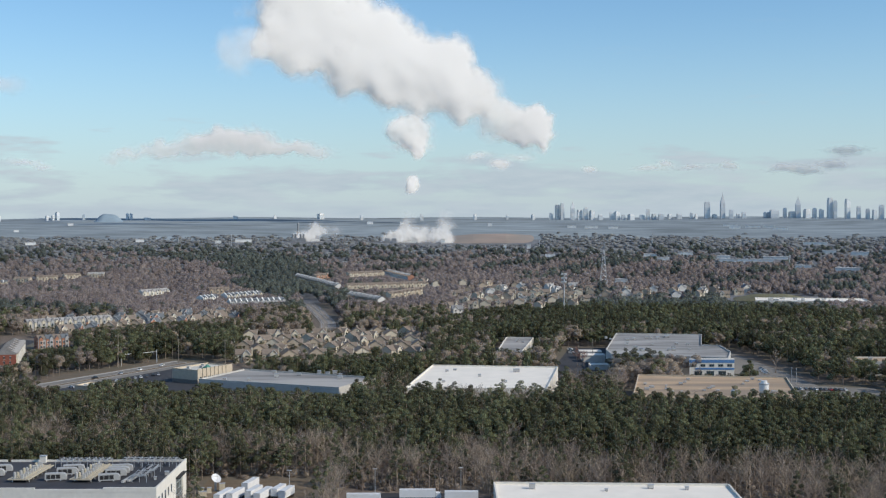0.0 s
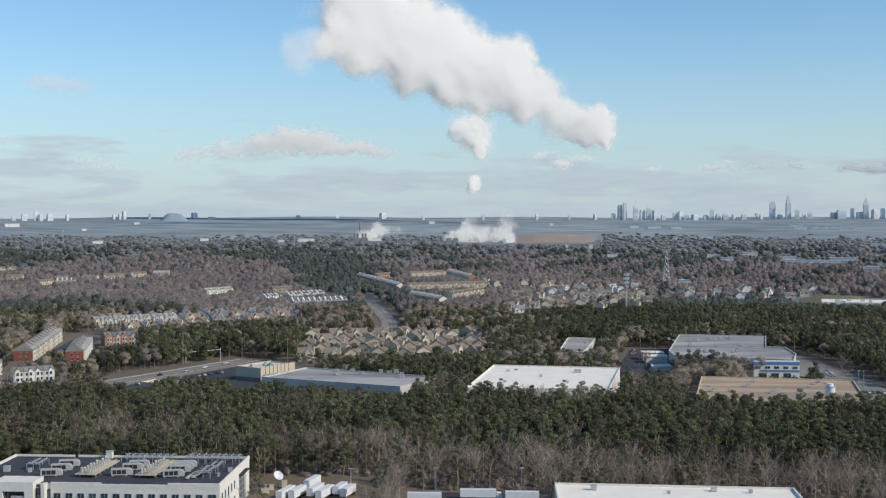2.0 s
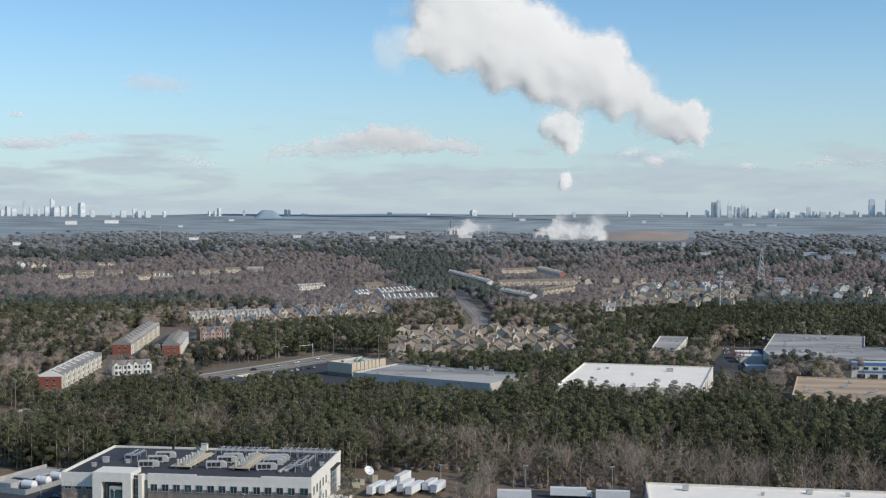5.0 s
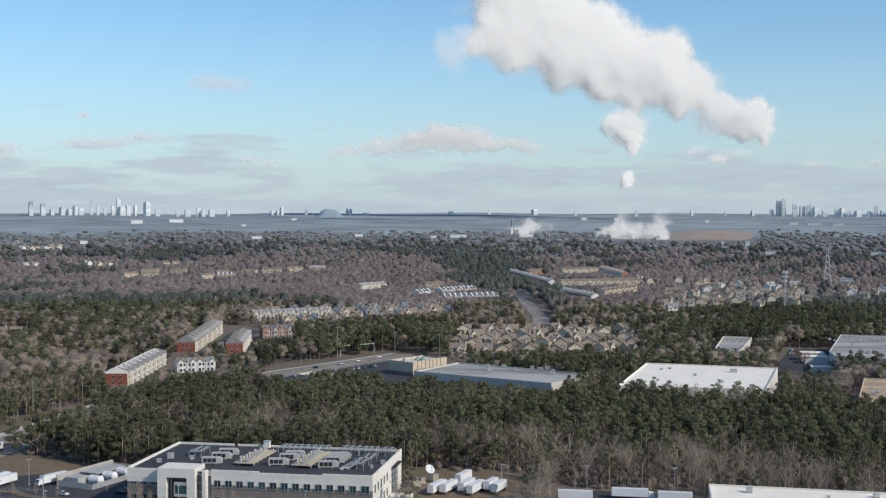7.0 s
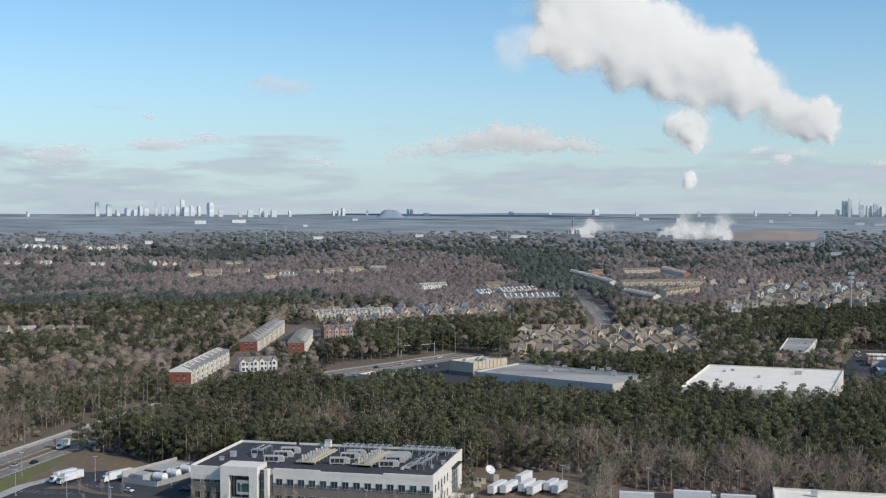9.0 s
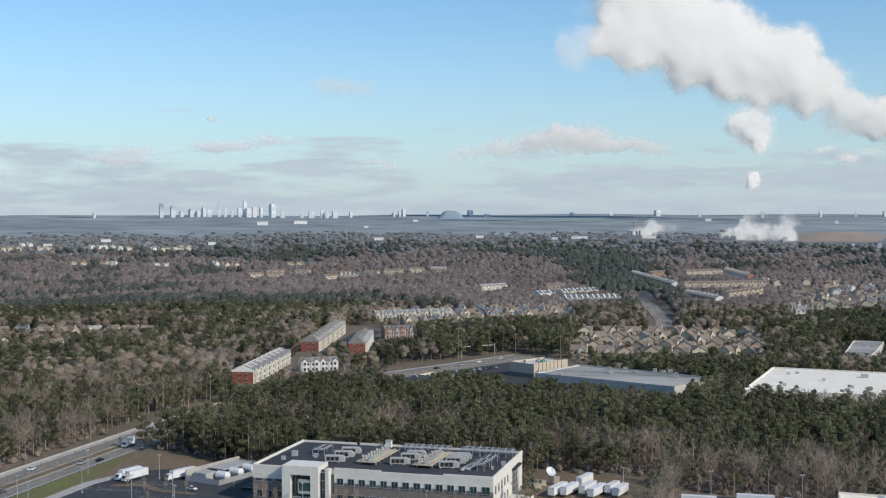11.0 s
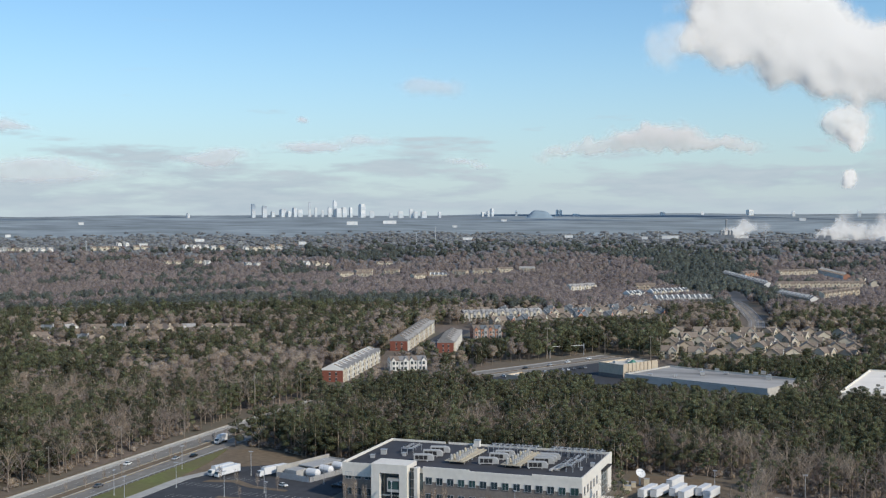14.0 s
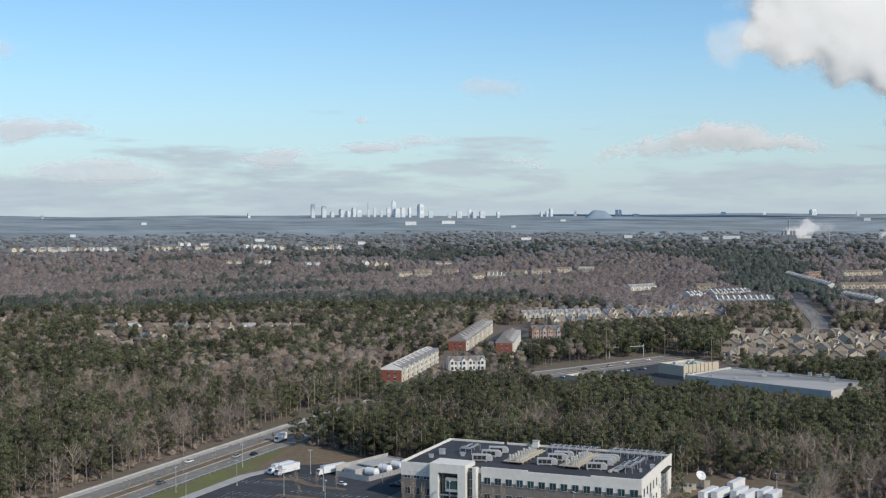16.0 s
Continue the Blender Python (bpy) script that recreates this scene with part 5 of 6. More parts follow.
            k = min(1.0, 3.2 * u) ** 0.7 * min(1.0, 3.0 * (1 - u)) ** 0.8 * math.sin(math.pi * min(1, w * 1.1 + 0.02)) ** 0.6
            if peak:
                k = math.sin(math.pi * u) ** 1.3 * (0.86 + 0.14 * math.sin(9 * u)) * math.sin(math.pi * w)
            v.append((x, y, float(ground_z(np.float64(x), np.float64(y))) - 2 + height * max(k, 0)))
    for j in range(m):
        for i in range(n):
            a = j * (n + 1) + i
            f.append((a, a + 1, a + n + 2, a + n + 1))
    return tagged(new(name, Build().add(v, f).mesh(name, mat)), label, category, kind="structure")


mound("landfill_hill", 0.1, 4.4, 3190, 380, 12, surface("bare_clay", (0.36, 0.275, 0.22), vary=0.15, grain=0.01, coarse=0.006, stretch=(1, 1, 12), tint=(0.29, 0.25, 0.21)), "bare tan earth landfill hill beyond the woods", "hill")
CLEAR.append([polar(0.0, 3120), polar(4.5, 3120), polar(4.5, 3650), polar(0.0, 3650)])
mound("grassy_hill", 13.2, 17.0, 1560, 120, 9, surface("dry_field", (0.17, 0.155, 0.085), vary=0.2, grain=0.05, coarse=0.02), "low grassy hill behind the white factory", "hill")
CLEAR.append([polar(13.0, 1540), polar(17.2, 1540), polar(17.2, 1690), polar(13.0, 1690)])
# the mountain's blue base colour carries the haze before it
mound("lone_mountain", -15.95, -14.55, 4480, 110, 40, surface("haze_tinted_mountain", (0.24, 0.31, 0.36), vary=0.05, grain=0.01), "dome of a lone mountain on the horizon, tinted blue for haze", "mountain", True)

# tower walls and windows are paled in their base colour to stand for haze
HAZE_TINTED = surface("haze_tinted_tower", (0.68, 0.69, 0.685), vary=0.12, grain=0.03, coarse=0.01, island=0.0)
HAZE_TINTED_PALE = surface("haze_tinted_pale_wall", (0.72, 0.715, 0.69), vary=0.08, grain=0.03, coarse=0.01)
HAZE_TINTED_DARK = surface("haze_tinted_dark_tower", (0.60, 0.62, 0.625), vary=0.1, grain=0.03, coarse=0.01)
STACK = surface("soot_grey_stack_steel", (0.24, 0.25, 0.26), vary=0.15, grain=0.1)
HAZE_TINTED_GLASS = surface("haze_tinted_windows", (0.55, 0.59, 0.61), vary=0.1, rough=0.4)


def tower(bearing, top, width, k, spire=False):
    """A far high-rise: shaft, set-back crown, window bands on the near side."""
    x, y = polar(bearing, 4740 - 6 * (k % 4))
    base = float(ground_z(np.float64(x), np.float64(y))) - 3
    o = thing("skyscraper", x, y, base, (9, 33, 14, 6, 26)[k % 5] - bearing, "far skyline high-rise with haze painted into its pale colour", "skyscraper", "far skyline towers")
    h, w = top - base, width * 0.38
    mat = (HAZE_TINTED, HAZE_TINTED_PALE, HAZE_TINTED_DARK, HAZE_TINTED)[k % 4]
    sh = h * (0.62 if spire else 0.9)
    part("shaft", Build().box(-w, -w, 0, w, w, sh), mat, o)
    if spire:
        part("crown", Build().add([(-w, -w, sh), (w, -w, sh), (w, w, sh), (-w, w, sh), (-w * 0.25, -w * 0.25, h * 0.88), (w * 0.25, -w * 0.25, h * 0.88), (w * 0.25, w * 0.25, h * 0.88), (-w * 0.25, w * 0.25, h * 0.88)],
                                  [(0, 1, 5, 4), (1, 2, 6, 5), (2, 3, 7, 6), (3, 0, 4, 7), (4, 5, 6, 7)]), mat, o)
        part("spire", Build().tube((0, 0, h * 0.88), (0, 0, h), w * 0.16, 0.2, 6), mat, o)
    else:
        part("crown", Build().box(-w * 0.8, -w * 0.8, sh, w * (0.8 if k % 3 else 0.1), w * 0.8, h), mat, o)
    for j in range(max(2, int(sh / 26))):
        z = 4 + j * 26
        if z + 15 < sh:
            part("window_band", Build().box(-w * 0.85, -w - 0.25, z, w * 0.85, -w, z + 14), HAZE_TINTED_GLASS, o)


SOUTH = [(5.04, 105, 18), (5.33, 137, 18), (5.56, 144, 18), (6.05, 152, 22), (6.36, 117, 22), (6.65, 126, 22), (6.93, 115, 22), (7.32, 98, 22), (7.86, 107, 26), (8.09, 111, 22), (8.37, 98, 18), (8.72, 100, 26), (9.23, 98, 22), (9.49, 119, 18),
         (9.76, 102, 18), (10.09, 102, 26), (10.47, 100, 18), (10.90, 102, 22), (11.45, 106, 13), (11.67, 100, 13), (12.16, 147, 26), (12.49, 100, 18), (12.85, 180, 22), (13.23, 117, 20), (13.52, 102, 13), (13.79, 108, 20)]
SOUTH_END = [(14.79, 108, 22), (15.12, 117, 39), (15.58, 123, 18), (15.89, 110, 26), (16.15, 167, 24), (16.53, 119, 26), (16.86, 123, 18), (17.15, 119, 22), (17.52, 160, 22), (17.75, 150, 16), (18.26, 156, 20), (18.73, 129, 18), (19.11, 120, 18), (19.40, 116, 18), (19.68, 133, 22), (20.14, 124, 26)]
NORTH = [(-28.55, 131, 18), (-28.04, 124, 22), (-27.66, 102, 18), (-27.20, 111, 26), (-26.92, 104, 18), (-26.66, 117, 18), (-26.40, 109, 22), (-25.96, 137, 13), (-25.68, 117, 13), (-25.37, 106, 13), (-25.03, 117, 18), (-24.79, 145, 18), (-24.64, 113, 31), (-24.38, 117, 22), (-24.06, 117, 13), (-23.54, 130, 26),
         (-23.07, 104, 22), (-22.18, 95, 18), (-21.74, 101, 26), (-21.24, 110, 18), (-21.03, 101, 18), (-20.66, 101, 26), (-19.92, 99, 13), (-17.89, 98, 15), (-17.65, 100, 11), (-17.46, 111, 15), (-16.33, 102, 11), (-14.43, 106, 13), (-14.27, 106, 13), (-13.56, 90, 31)]
for k, (b, top, w) in enumerate(SOUTH + SOUTH_END):
    tower(b, top, w, k, spire=top in (180, 167, 152))
for k, (b, top, w) in enumerate(NORTH):
    tower(b, top, w, k + (1 if k % 2 else 2))
for k, (b, top, w) in enumerate(((-5.7, 104, 26), (-3.8, 97, 14), (-1.0, 100, 16), (1.5, 101, 12), (3.0, 98, 10), (4.2, 100, 14), (-9.6, 96, 20), (-7.8, 97, 14), (-31.5, 97, 12), (-40.6, 93, 12))):
    tower(b, top, w, k + 1)


def far_block(bearing, r, w, h, label="pale low building among the distant woods"):
    w, h = 0.7 * w, 0.7 * h
    x, y = polar(bearing, r)
    o = thing("distant_building", x, y, None, -bearing, label, "building", "distant pale buildings")
    # walls and windows reuse the tower colours, haze included
    part("wall", Build().box(-w / 2, -6, -2, w / 2, 10, h), HAZE_TINTED_PALE, o)
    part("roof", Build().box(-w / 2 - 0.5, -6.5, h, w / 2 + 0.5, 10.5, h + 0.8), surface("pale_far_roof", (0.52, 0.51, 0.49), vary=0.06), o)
    for k in range(max(2, int(w / 16))):
        xx = -w / 2 + (k + 0.5) * w / max(2, int(w / 16))
        part("window", Build().box(xx - 1.8, -6.2, h * 0.3, xx + 1.8, -6, h * 0.65), HAZE_TINTED_GLASS, o)
    for k in range(-2, 3):
        OPEN.append((*polar(bearing + math.degrees(k * w / 4.2 / r), r - 6), w / 7 + 3, h * 0.55))
    CLEAR.append([polar(bearing - math.degrees(w * 0.55 / r), r - 0.022 * r), polar(bearing + math.degrees(w * 0.55 / r), r - 0.022 * r), polar(bearing + math.degrees(w * 0.55 / r), r + 20), polar(bearing - math.degrees(w * 0.55 / r), r + 20)])


for b, r, w, h in ((-23.99, 3964, 50, 15), (-22.24, 4064, 62, 14), (-9.25, 3204, 60, 10), (-10.4, 3190, 22, 8), (13.93, 2517, 150, 8), (12.9, 2620, 40, 9), (15.2, 2600, 70, 7), (11.2, 2750, 46, 8), (14.2, 4055, 70, 12), (13.4, 4000, 50, 10), (15.4, 3950, 60, 10), (6.9, 4019, 60, 10), (6.0, 4060, 40, 10), (7.9, 4000, 44, 9),
                   (17.5, 2750, 40, 9), (18.8, 2700, 50, 9), (16.4, 2350, 40, 8), (18.3, 2300, 60, 8), (-3.4, 4300, 30, 12), (2.2, 4250, 20, 14), (-1.9, 4350, 24, 12), (-13.9, 3300, 30, 9), (-26.3, 3050, 26, 9), (-33.5, 2950, 28, 9), (-31.0, 3200, 34, 9), (-39.3, 3500, 20, 9), (-18.6, 3100, 36, 8), (9.6, 2700, 40, 8), (5.0, 2650, 30, 8),
                   (8.3, 1900, 26, 8), (-36.2, 4200, 24, 10), (-19.2, 3900, 20, 8), (4.0, 3000, 14, 14), (2.9, 3010, 10, 12), (-16.9, 4300, 26, 9), (16.9, 3100, 80, 8), (13.2, 4150, 64, 10), (14.9, 4100, 50, 9), (10.2, 2560, 34, 8)):
    far_block(b, r, w, h)


def power_station():
    for b, r, h, w in ((-6.98, 3205, 20, 3.2), (-6.85, 3205, 20, 3.2), (-6.62, 3205, 20, 3.2), (-6.49, 3205, 20, 3.2), (-6.74, 3260, 46, 2.6), (-2.60, 3200, 25, 3.4), (-2.28, 3200, 25, 3.4), (-1.2, 3215, 22, 2.0)):
        x, y = polar(b, r)
        o = thing("power_station_stack", x, y, label="dark cylindrical power station exhaust stack", category="chimney", group="power station stacks")
        part("shaft", Build().tube((0, 0, -2), (0, 0, h), w, w * 0.85, 12), STACK, o)
        part("rim", Build().tube((0, 0, h), (0, 0, h + 1.0), w * 1.0, n=12), HAZE_TINTED, o)
        part("plinth", Build().box(-w * 1.8, -w * 1.6, -2, w * 1.8, w * 1.6, h * 0.45), STACK, o)
    for b, r, w, h in ((-6.0, 3225, 40, 9), (-1.7, 3215, 70, 9), (0.0, 3195, 14, 15)):
        far_block(b, r, w, h, "pale power station hall below the steam")


power_station()
OPEN += [(*polar(-7.3 + 0.35 * k, 3200), 14, 1.0) for k in range(7)] + [(*polar(-3.1 + 0.35 * k, 3195), 14, 1.0) for k in range(22)]
OPEN += [(*polar(13.2 + 0.4 * k, 1565), 8, 2.0) for k in range(10)]
CLEAR.append([polar(-7.5, 3120), polar(-5.2, 3120), polar(-5.2, 3260), polar(-7.5, 3260)])
CLEAR.append([polar(-3.2, 3110), polar(0.4, 3110), polar(0.4, 3260), polar(-3.2, 3260)])


# ---------------------------------------------------------------- young trees by the road and along the office
def sapling():
    (sv, sf), (cv, cf) = _sapling_shape()
    o = tagged(new("young_tree"), "small bare young tree with upright twigs", "tree", "young trees")
    one = np.zeros(len(sv)), np.zeros(len(cv))
    part("trunk", raw_mesh("trunk", sv, sf, [BARK], {"tone": one[0] + 0.5}), None, o)
    part("crown", raw_mesh("crown", cv, cf, [TWIGS], {"tone": one[1] + 0.6}), None, o)
    return o


def _sapling_shape():
    g = np.random.default_rng(5)
    v, f = [], []
    for k in range(3):
        a = 2.09 * k
        v.append((0.1 * math.cos(a), 0.1 * math.sin(a), 0))
    v.append((0, 0, 4))
    f = [(0, 1, 3), (1, 2, 3), (2, 0, 3)]
    c = []
    for _ in range(160):
        a, h = g.uniform(0, 6.28), g.uniform(1.2, 4.4)
        p = np.array([math.cos(a) * 0.35, math.sin(a) * 0.35, h]) * (1, 1, 1)
        d = np.array([math.cos(a) * g.uniform(0.2, 0.7), math.sin(a) * g.uniform(0.2, 0.7), g.uniform(0.8, 2.0)])
        s = np.cross(d, g.normal(size=3))
        s *= 0.035 / np.linalg.norm(s)
        c += [p - s, p + s, p + d]
    return (np.array(v), np.array(f)), (np.array(c), np.arange(len(c)).reshape(-1, 3))


YOUNG = sapling()
_k = 0
for x, y, s in [(-301.5, 400 + 12.5 * k, 1.0) for k in range(16)] + [(-192.5, 424.6, 1.5), (-188.6, 424.6, 1.7), (-184.5, 424.6, 1.4)] + [(-161 + 4.3 * k, 424.8, 1.35 + 0.15 * (k % 3)) for k in (0, 1, 2, 6, 9, 10, 11, 12)] + [(-246, 436, 1.2), (-236, 435.5, 1.2), (-226, 433.5, 1.1), (-256, 440.5, 1.2), (-233, 415.5, 1.0)]:
    m = pose(x, y, 0.1, 0, 0, 40 * _k)
    q = copy_thing(YOUNG, m) if _k else YOUNG
    q.matrix_basis = m
    q.scale = (s * 1.1, s * 1.1, s)
    _k += 1

# ---------------------------------------------------------------- clouds and steam
def vapour(name, edge, density, white_col=(0.85, 0.83, 0.795), even=0.8):
    """White water droplets, greyed by white_col where a cloud shows shade: rough, bright, thinning out where the body's
    own thickness runs out.
    """
    m = bpy.data.materials.new(name)
    m.use_nodes = True
    n = Nodes(m.node_tree)
    at = n.add("ShaderNodeNewGeometry").outputs["Position"]
    thick = n.add("ShaderNodeAttribute", attribute_name="thick").outputs["Fac"]
    body = n.add("ShaderNodeAttribute", attribute_name="body").outputs["Fac"]
    puff = n.math("ADD", n.math("MULTIPLY", n.noise(at, edge, 3.0, 0.5), 0.75), n.math("MULTIPLY", n.noise(at, edge * 2.6, 3.0, 0.5), 0.25))
    a = n.add("ShaderNodeMapRange", {0: n.math("ADD", thick, n.math("MULTIPLY", n.math("SUBTRACT", puff, 0.5), 1.15)), 1: 0.12, 2: 1.25}, interpolation_type="SMOOTHSTEP").outputs[0]
    a = n.math("MULTIPLY", a, n.math("MULTIPLY", body, density), clamp=True)
    # normals lean towards camera and sun, so the body looks evenly lit
    leaning_normal = n.add("ShaderNodeVectorMath", {0: n.add("ShaderNodeMix", {0: even, 4: n.add("ShaderNodeNewGeometry").outputs["Normal"], 5: (0.3, -0.75, 0.6)}, data_type="VECTOR").outputs[1]}, operation="NORMALIZE").outputs[0]
    white = n.add("ShaderNodeBsdfDiffuse", {"Color": (*white_col, 1), "Normal": leaning_normal}).outputs[0]
    inner = n.add("ShaderNodeBsdfTranslucent", {"Color": (*white_col, 1)}).outputs[0]
    lit = n.add("ShaderNodeMixShader", {0: 0.10, 1: white, 2: inner}).outputs[0]
    clear = n.add("ShaderNodeBsdfTransparent").outputs[0]
    n.add("ShaderNodeOutputMaterial", {0: n.add("ShaderNodeMixShader", {0: a, 1: clear, 2: lit}).outputs[0]})
    return m


CLOUD = vapour("cloud_droplets", 0.011, 1.0)
# the shaded side of these backlit clouds is put into their grey base colour
GREY_CLOUD = vapour("shade_toned_cloud_droplets", 0.012, 1.0, (0.66, 0.66, 0.68), 0.92)
BANK_CLOUD = vapour("cloud_bank_droplets", 0.011, 0.85, (0.70, 0.69, 0.675), 0.8)
STEAM = vapour("steam_droplets", 0.045, 0.48, (0.92, 0.90, 0.87))


def vapour_body(name, r, puffs, mat, label, category, step, rough, depth=0.2, soft=12, swell=0.05, wander=0.34):
    """A billowing body r metres out: puffs of (bearing, elevation, half width, half height, body), all in degrees.
    The near side bulges by depth times the puffs' radii, flattened to avoid self-shadow, the far side by half of it."""
    P = np.array(puffs, float)
    b0, b1 = (P[:, 0] - 1.9 * P[:, 2]).min(), (P[:, 0] + 1.9 * P[:, 2]).max()
    e0, e1 = (P[:, 1] - 1.9 * P[:, 3]).min(), (P[:, 1] + 1.9 * P[:, 3]).max()
    B, E = np.meshgrid(np.arange(b0, b1, step), np.arange(e0, e1, step))
    # uneven outline from several octaves of noise
    warp = np.zeros(B.shape + (3,))
    for i in range(B.shape[0]):
        for j in range(B.shape[1]):
            p = Vector((B[i, j], E[i, j], 3.7))
            a = noise.turbulence_vector(p * rough, 4, False)
            warp[i, j] = a
    wb, we = B + warp[..., 0] * wander / rough, E + warp[..., 1] * wander / rough
    field, bulge, body, wsum = np.zeros(B.shape), np.zeros(B.shape), np.zeros(B.shape), np.zeros(B.shape)
    for b, e, w, h, k in P:
        q = np.exp(-2.0 * (((wb - b) / (1.22 * w)) ** 2 + ((we - e) / (1.22 * h)) ** 2))
        field = field + q
        bulge = bulge + q * (radians(min(w, h)) * r * depth) ** 2
        body += k * q
        wsum += q
    body = body / np.maximum(wsum, 1e-6)
    thick = np.clip(field, 0, 1.3)
    bulge = np.sqrt(bulge) + np.abs(warp[..., 2]) * radians(swell) * r * np.clip(field * 2 - 0.4, 0, 1)
    for _ in range(soft):
        for ax in (0, 1):
            bulge = (np.roll(bulge, 1, ax) + 2 * bulge + np.roll(bulge, -1, ax)) / 4
    ok = thick > 0.12
    vs, fs, at, ab, k = [], [], [], [], 0
    for side in (-1.0, 0.5):
        rr = r + side * (bulge + 5.0)
        a, t = np.radians(B), np.radians(E)
        v = np.stack([rr * np.sin(a), rr * np.cos(a), EYE + rr * np.tan(t)], -1).reshape(-1, 3)
        n, m = B.shape
        i, j = np.meshgrid(np.arange(n - 1), np.arange(m - 1), indexing="ij")
        f = np.stack([i * m + j, i * m + j + 1, (i + 1) * m + j + 1, (i + 1) * m + j], -1).reshape(-1, 4)
        f = f[ok.ravel()[f].any(1)]
        if side > 0:
            f = f[:, ::-1]
        vs.append(v), fs.append(f + k), at.append(thick.ravel()), ab.append(body.ravel())
        k += n * m
    v, f, at, ab = np.concatenate(vs), np.concatenate(fs), np.concatenate(at), np.concatenate(ab)
    used, inv = np.unique(f.ravel(), return_inverse=True)
    me = raw_mesh(name, v[used], inv.reshape(-1, 4), [mat], {"thick": at[used], "body": ab[used]})
    me.polygons.foreach_set("use_smooth", np.ones(len(me.polygons), bool))
    return tagged(new(name, me), label, category)


def puffs(rows, body=1.0, flat=1.0):
    """Rows of (bearing, elevation, radius[, body])."""
    return [(b, e, s, s * flat, k[0] if k else body) for b, e, s, *k in rows]


vapour_body("steam_cloud", 4300, puffs([
    (-7.2, 10.3, 1.7), (-6.0, 11.4, 1.8), (-7.6, 8.6, 1.3), (-8.3, 7.6, 0.9, 0.7), (-6.6, 7.7, 1.2), (-5.4, 9.3, 1.9), (-5.2, 7.1, 1.2), (-4.0, 8.4, 1.7), (-3.9, 6.3, 1.2), (-2.8, 8.4, 0.9), (-2.6, 6.9, 1.6),
    (-1.3, 6.6, 1.6), (-1.5, 7.8, 0.8), (-0.2, 7.2, 1.0), (0.3, 6.1, 1.4), (0.9, 6.9, 0.6), (1.4, 5.7, 1.1), (-2.4, 5.4, 0.9, 0.9), (-1.0, 5.0, 0.8, 0.8), (0.6, 4.9, 0.8, 0.8), (1.9, 5.0, 0.7, 0.8),
    (2.7, 4.5, 0.8, 0.7), (3.4, 4.5, 0.8, 0.8), (4.3, 4.2, 0.85), (4.7, 4.5, 0.5), (3.9, 3.55, 0.55), (3.2, 3.5, 0.5), (4.6, 3.6, 0.45), (2.4, 3.8, 0.8, 0.4), (-4.6, 5.9, 0.8, 0.5), (-7.2, 6.9, 0.8, 0.5)]),
    CLOUD, "huge white billowing steam cloud, bright above and grey beneath", "cloud", 0.055, 0.75)
vapour_body("steam_column", 4250, puffs([
    (-1.55, 3.4, 0.75), (-1.9, 4.0, 0.45), (-1.15, 2.95, 0.5), (-2.25, 3.7, 0.5, 0.5), (-1.9, 3.9, 0.7, 0.5), (-1.2, 3.8, 0.8, 0.4)]),
    CLOUD, "ragged white steam puff under the great cloud", "cloud", 0.03, 1.3)
vapour_body("steam_puff", 4250, puffs([(-1.42, 1.3, 0.3), (-1.48, 0.98, 0.26), (-1.36, 1.55, 0.16)]), CLOUD, "small bright steam puff above the power station", "cloud", 0.02, 2.5)
vapour_body("thin_cloud", 4150, puffs([(-9.2, 7.5, 1.0), (-9.8, 7.2, 0.7), (-8.5, 7.9, 0.7)], 0.26), CLOUD, "thin grey cloud shred beside the steam cloud", "cloud", 0.05, 0.9)
vapour_body("cloud_bank", 4130, [(b, e, w, h, k) for b, e, w, h, k in ((-11.26, 3.3, 0.9, 0.45, 1), (-9.9, 3.35, 1.1, 0.5, 1), (-8.4, 3.2, 1.3, 0.5, 1), (-6.9, 2.85, 1.1, 0.35, 0.7), (-12.9, 2.75, 1.4, 0.4, 0.55), (-14.5, 2.5, 0.9, 0.3, 0.4), (-10.2, 2.8, 3.0, 0.4, 0.55), (-5.8, 2.8, 0.9, 0.22, 0.4))],
    BANK_CLOUD, "long low cloud bank with bright tops", "cloud", 0.05, 0.9)
vapour_body("grey_cloud", 4500, [(-42.2, 3.5, 1.6, 0.6, 0.6), (-40.9, 3.65, 1.2, 0.5, 0.55), (-39.4, 3.75, 0.8, 0.35, 0.5), (-38.6, 3.6, 0.7, 0.15, 0.35)], GREY_CLOUD, "low grey cloud with a ragged top", "cloud", 0.05, 0.8, soft=3, wander=0.12)
vapour_body("grey_cloud", 4500, [(-38.0, 2.1, 2.0, 0.35, 0.5), (-40.0, 1.8, 1.6, 0.3, 0.4), (-36.3, 1.6, 2.4, 0.35, 0.35), (-38.5, 1.5, 3.0, 0.4, 0.35)], GREY_CLOUD, "broad flat grey cloud above the horizon", "cloud", 0.05, 0.8, soft=3, wander=0.12)
vapour_body("grey_cloud", 4500, [(-26.3, 2.85, 1.5, 0.3, 0.55), (-23.5, 3.15, 1.4, 0.32, 0.5), (-25.2, 2.9, 1.0, 0.2, 0.4)], GREY_CLOUD, "flat grey cloud over the distant towers", "cloud", 0.05, 0.8, soft=3, wander=0.12)
vapour_body("grey_cloud", 4500, [(-31.2, 2.25, 1.4, 0.25, 0.5), (-29.6, 2.55, 1.2, 0.3, 0.5), (-30.2, 2.2, 1.0, 0.3, 0.4)], GREY_CLOUD, "small flat grey cloud shred", "cloud", 0.05, 0.8, soft=3, wander=0.12)
vapour_body("grey_cloud", 4500, [(-26.26, 4.12, 0.4, 0.18, 0.6)], GREY_CLOUD, "tiny grey cloud scrap", "cloud", 0.05, 0.8, soft=3, wander=0.12)
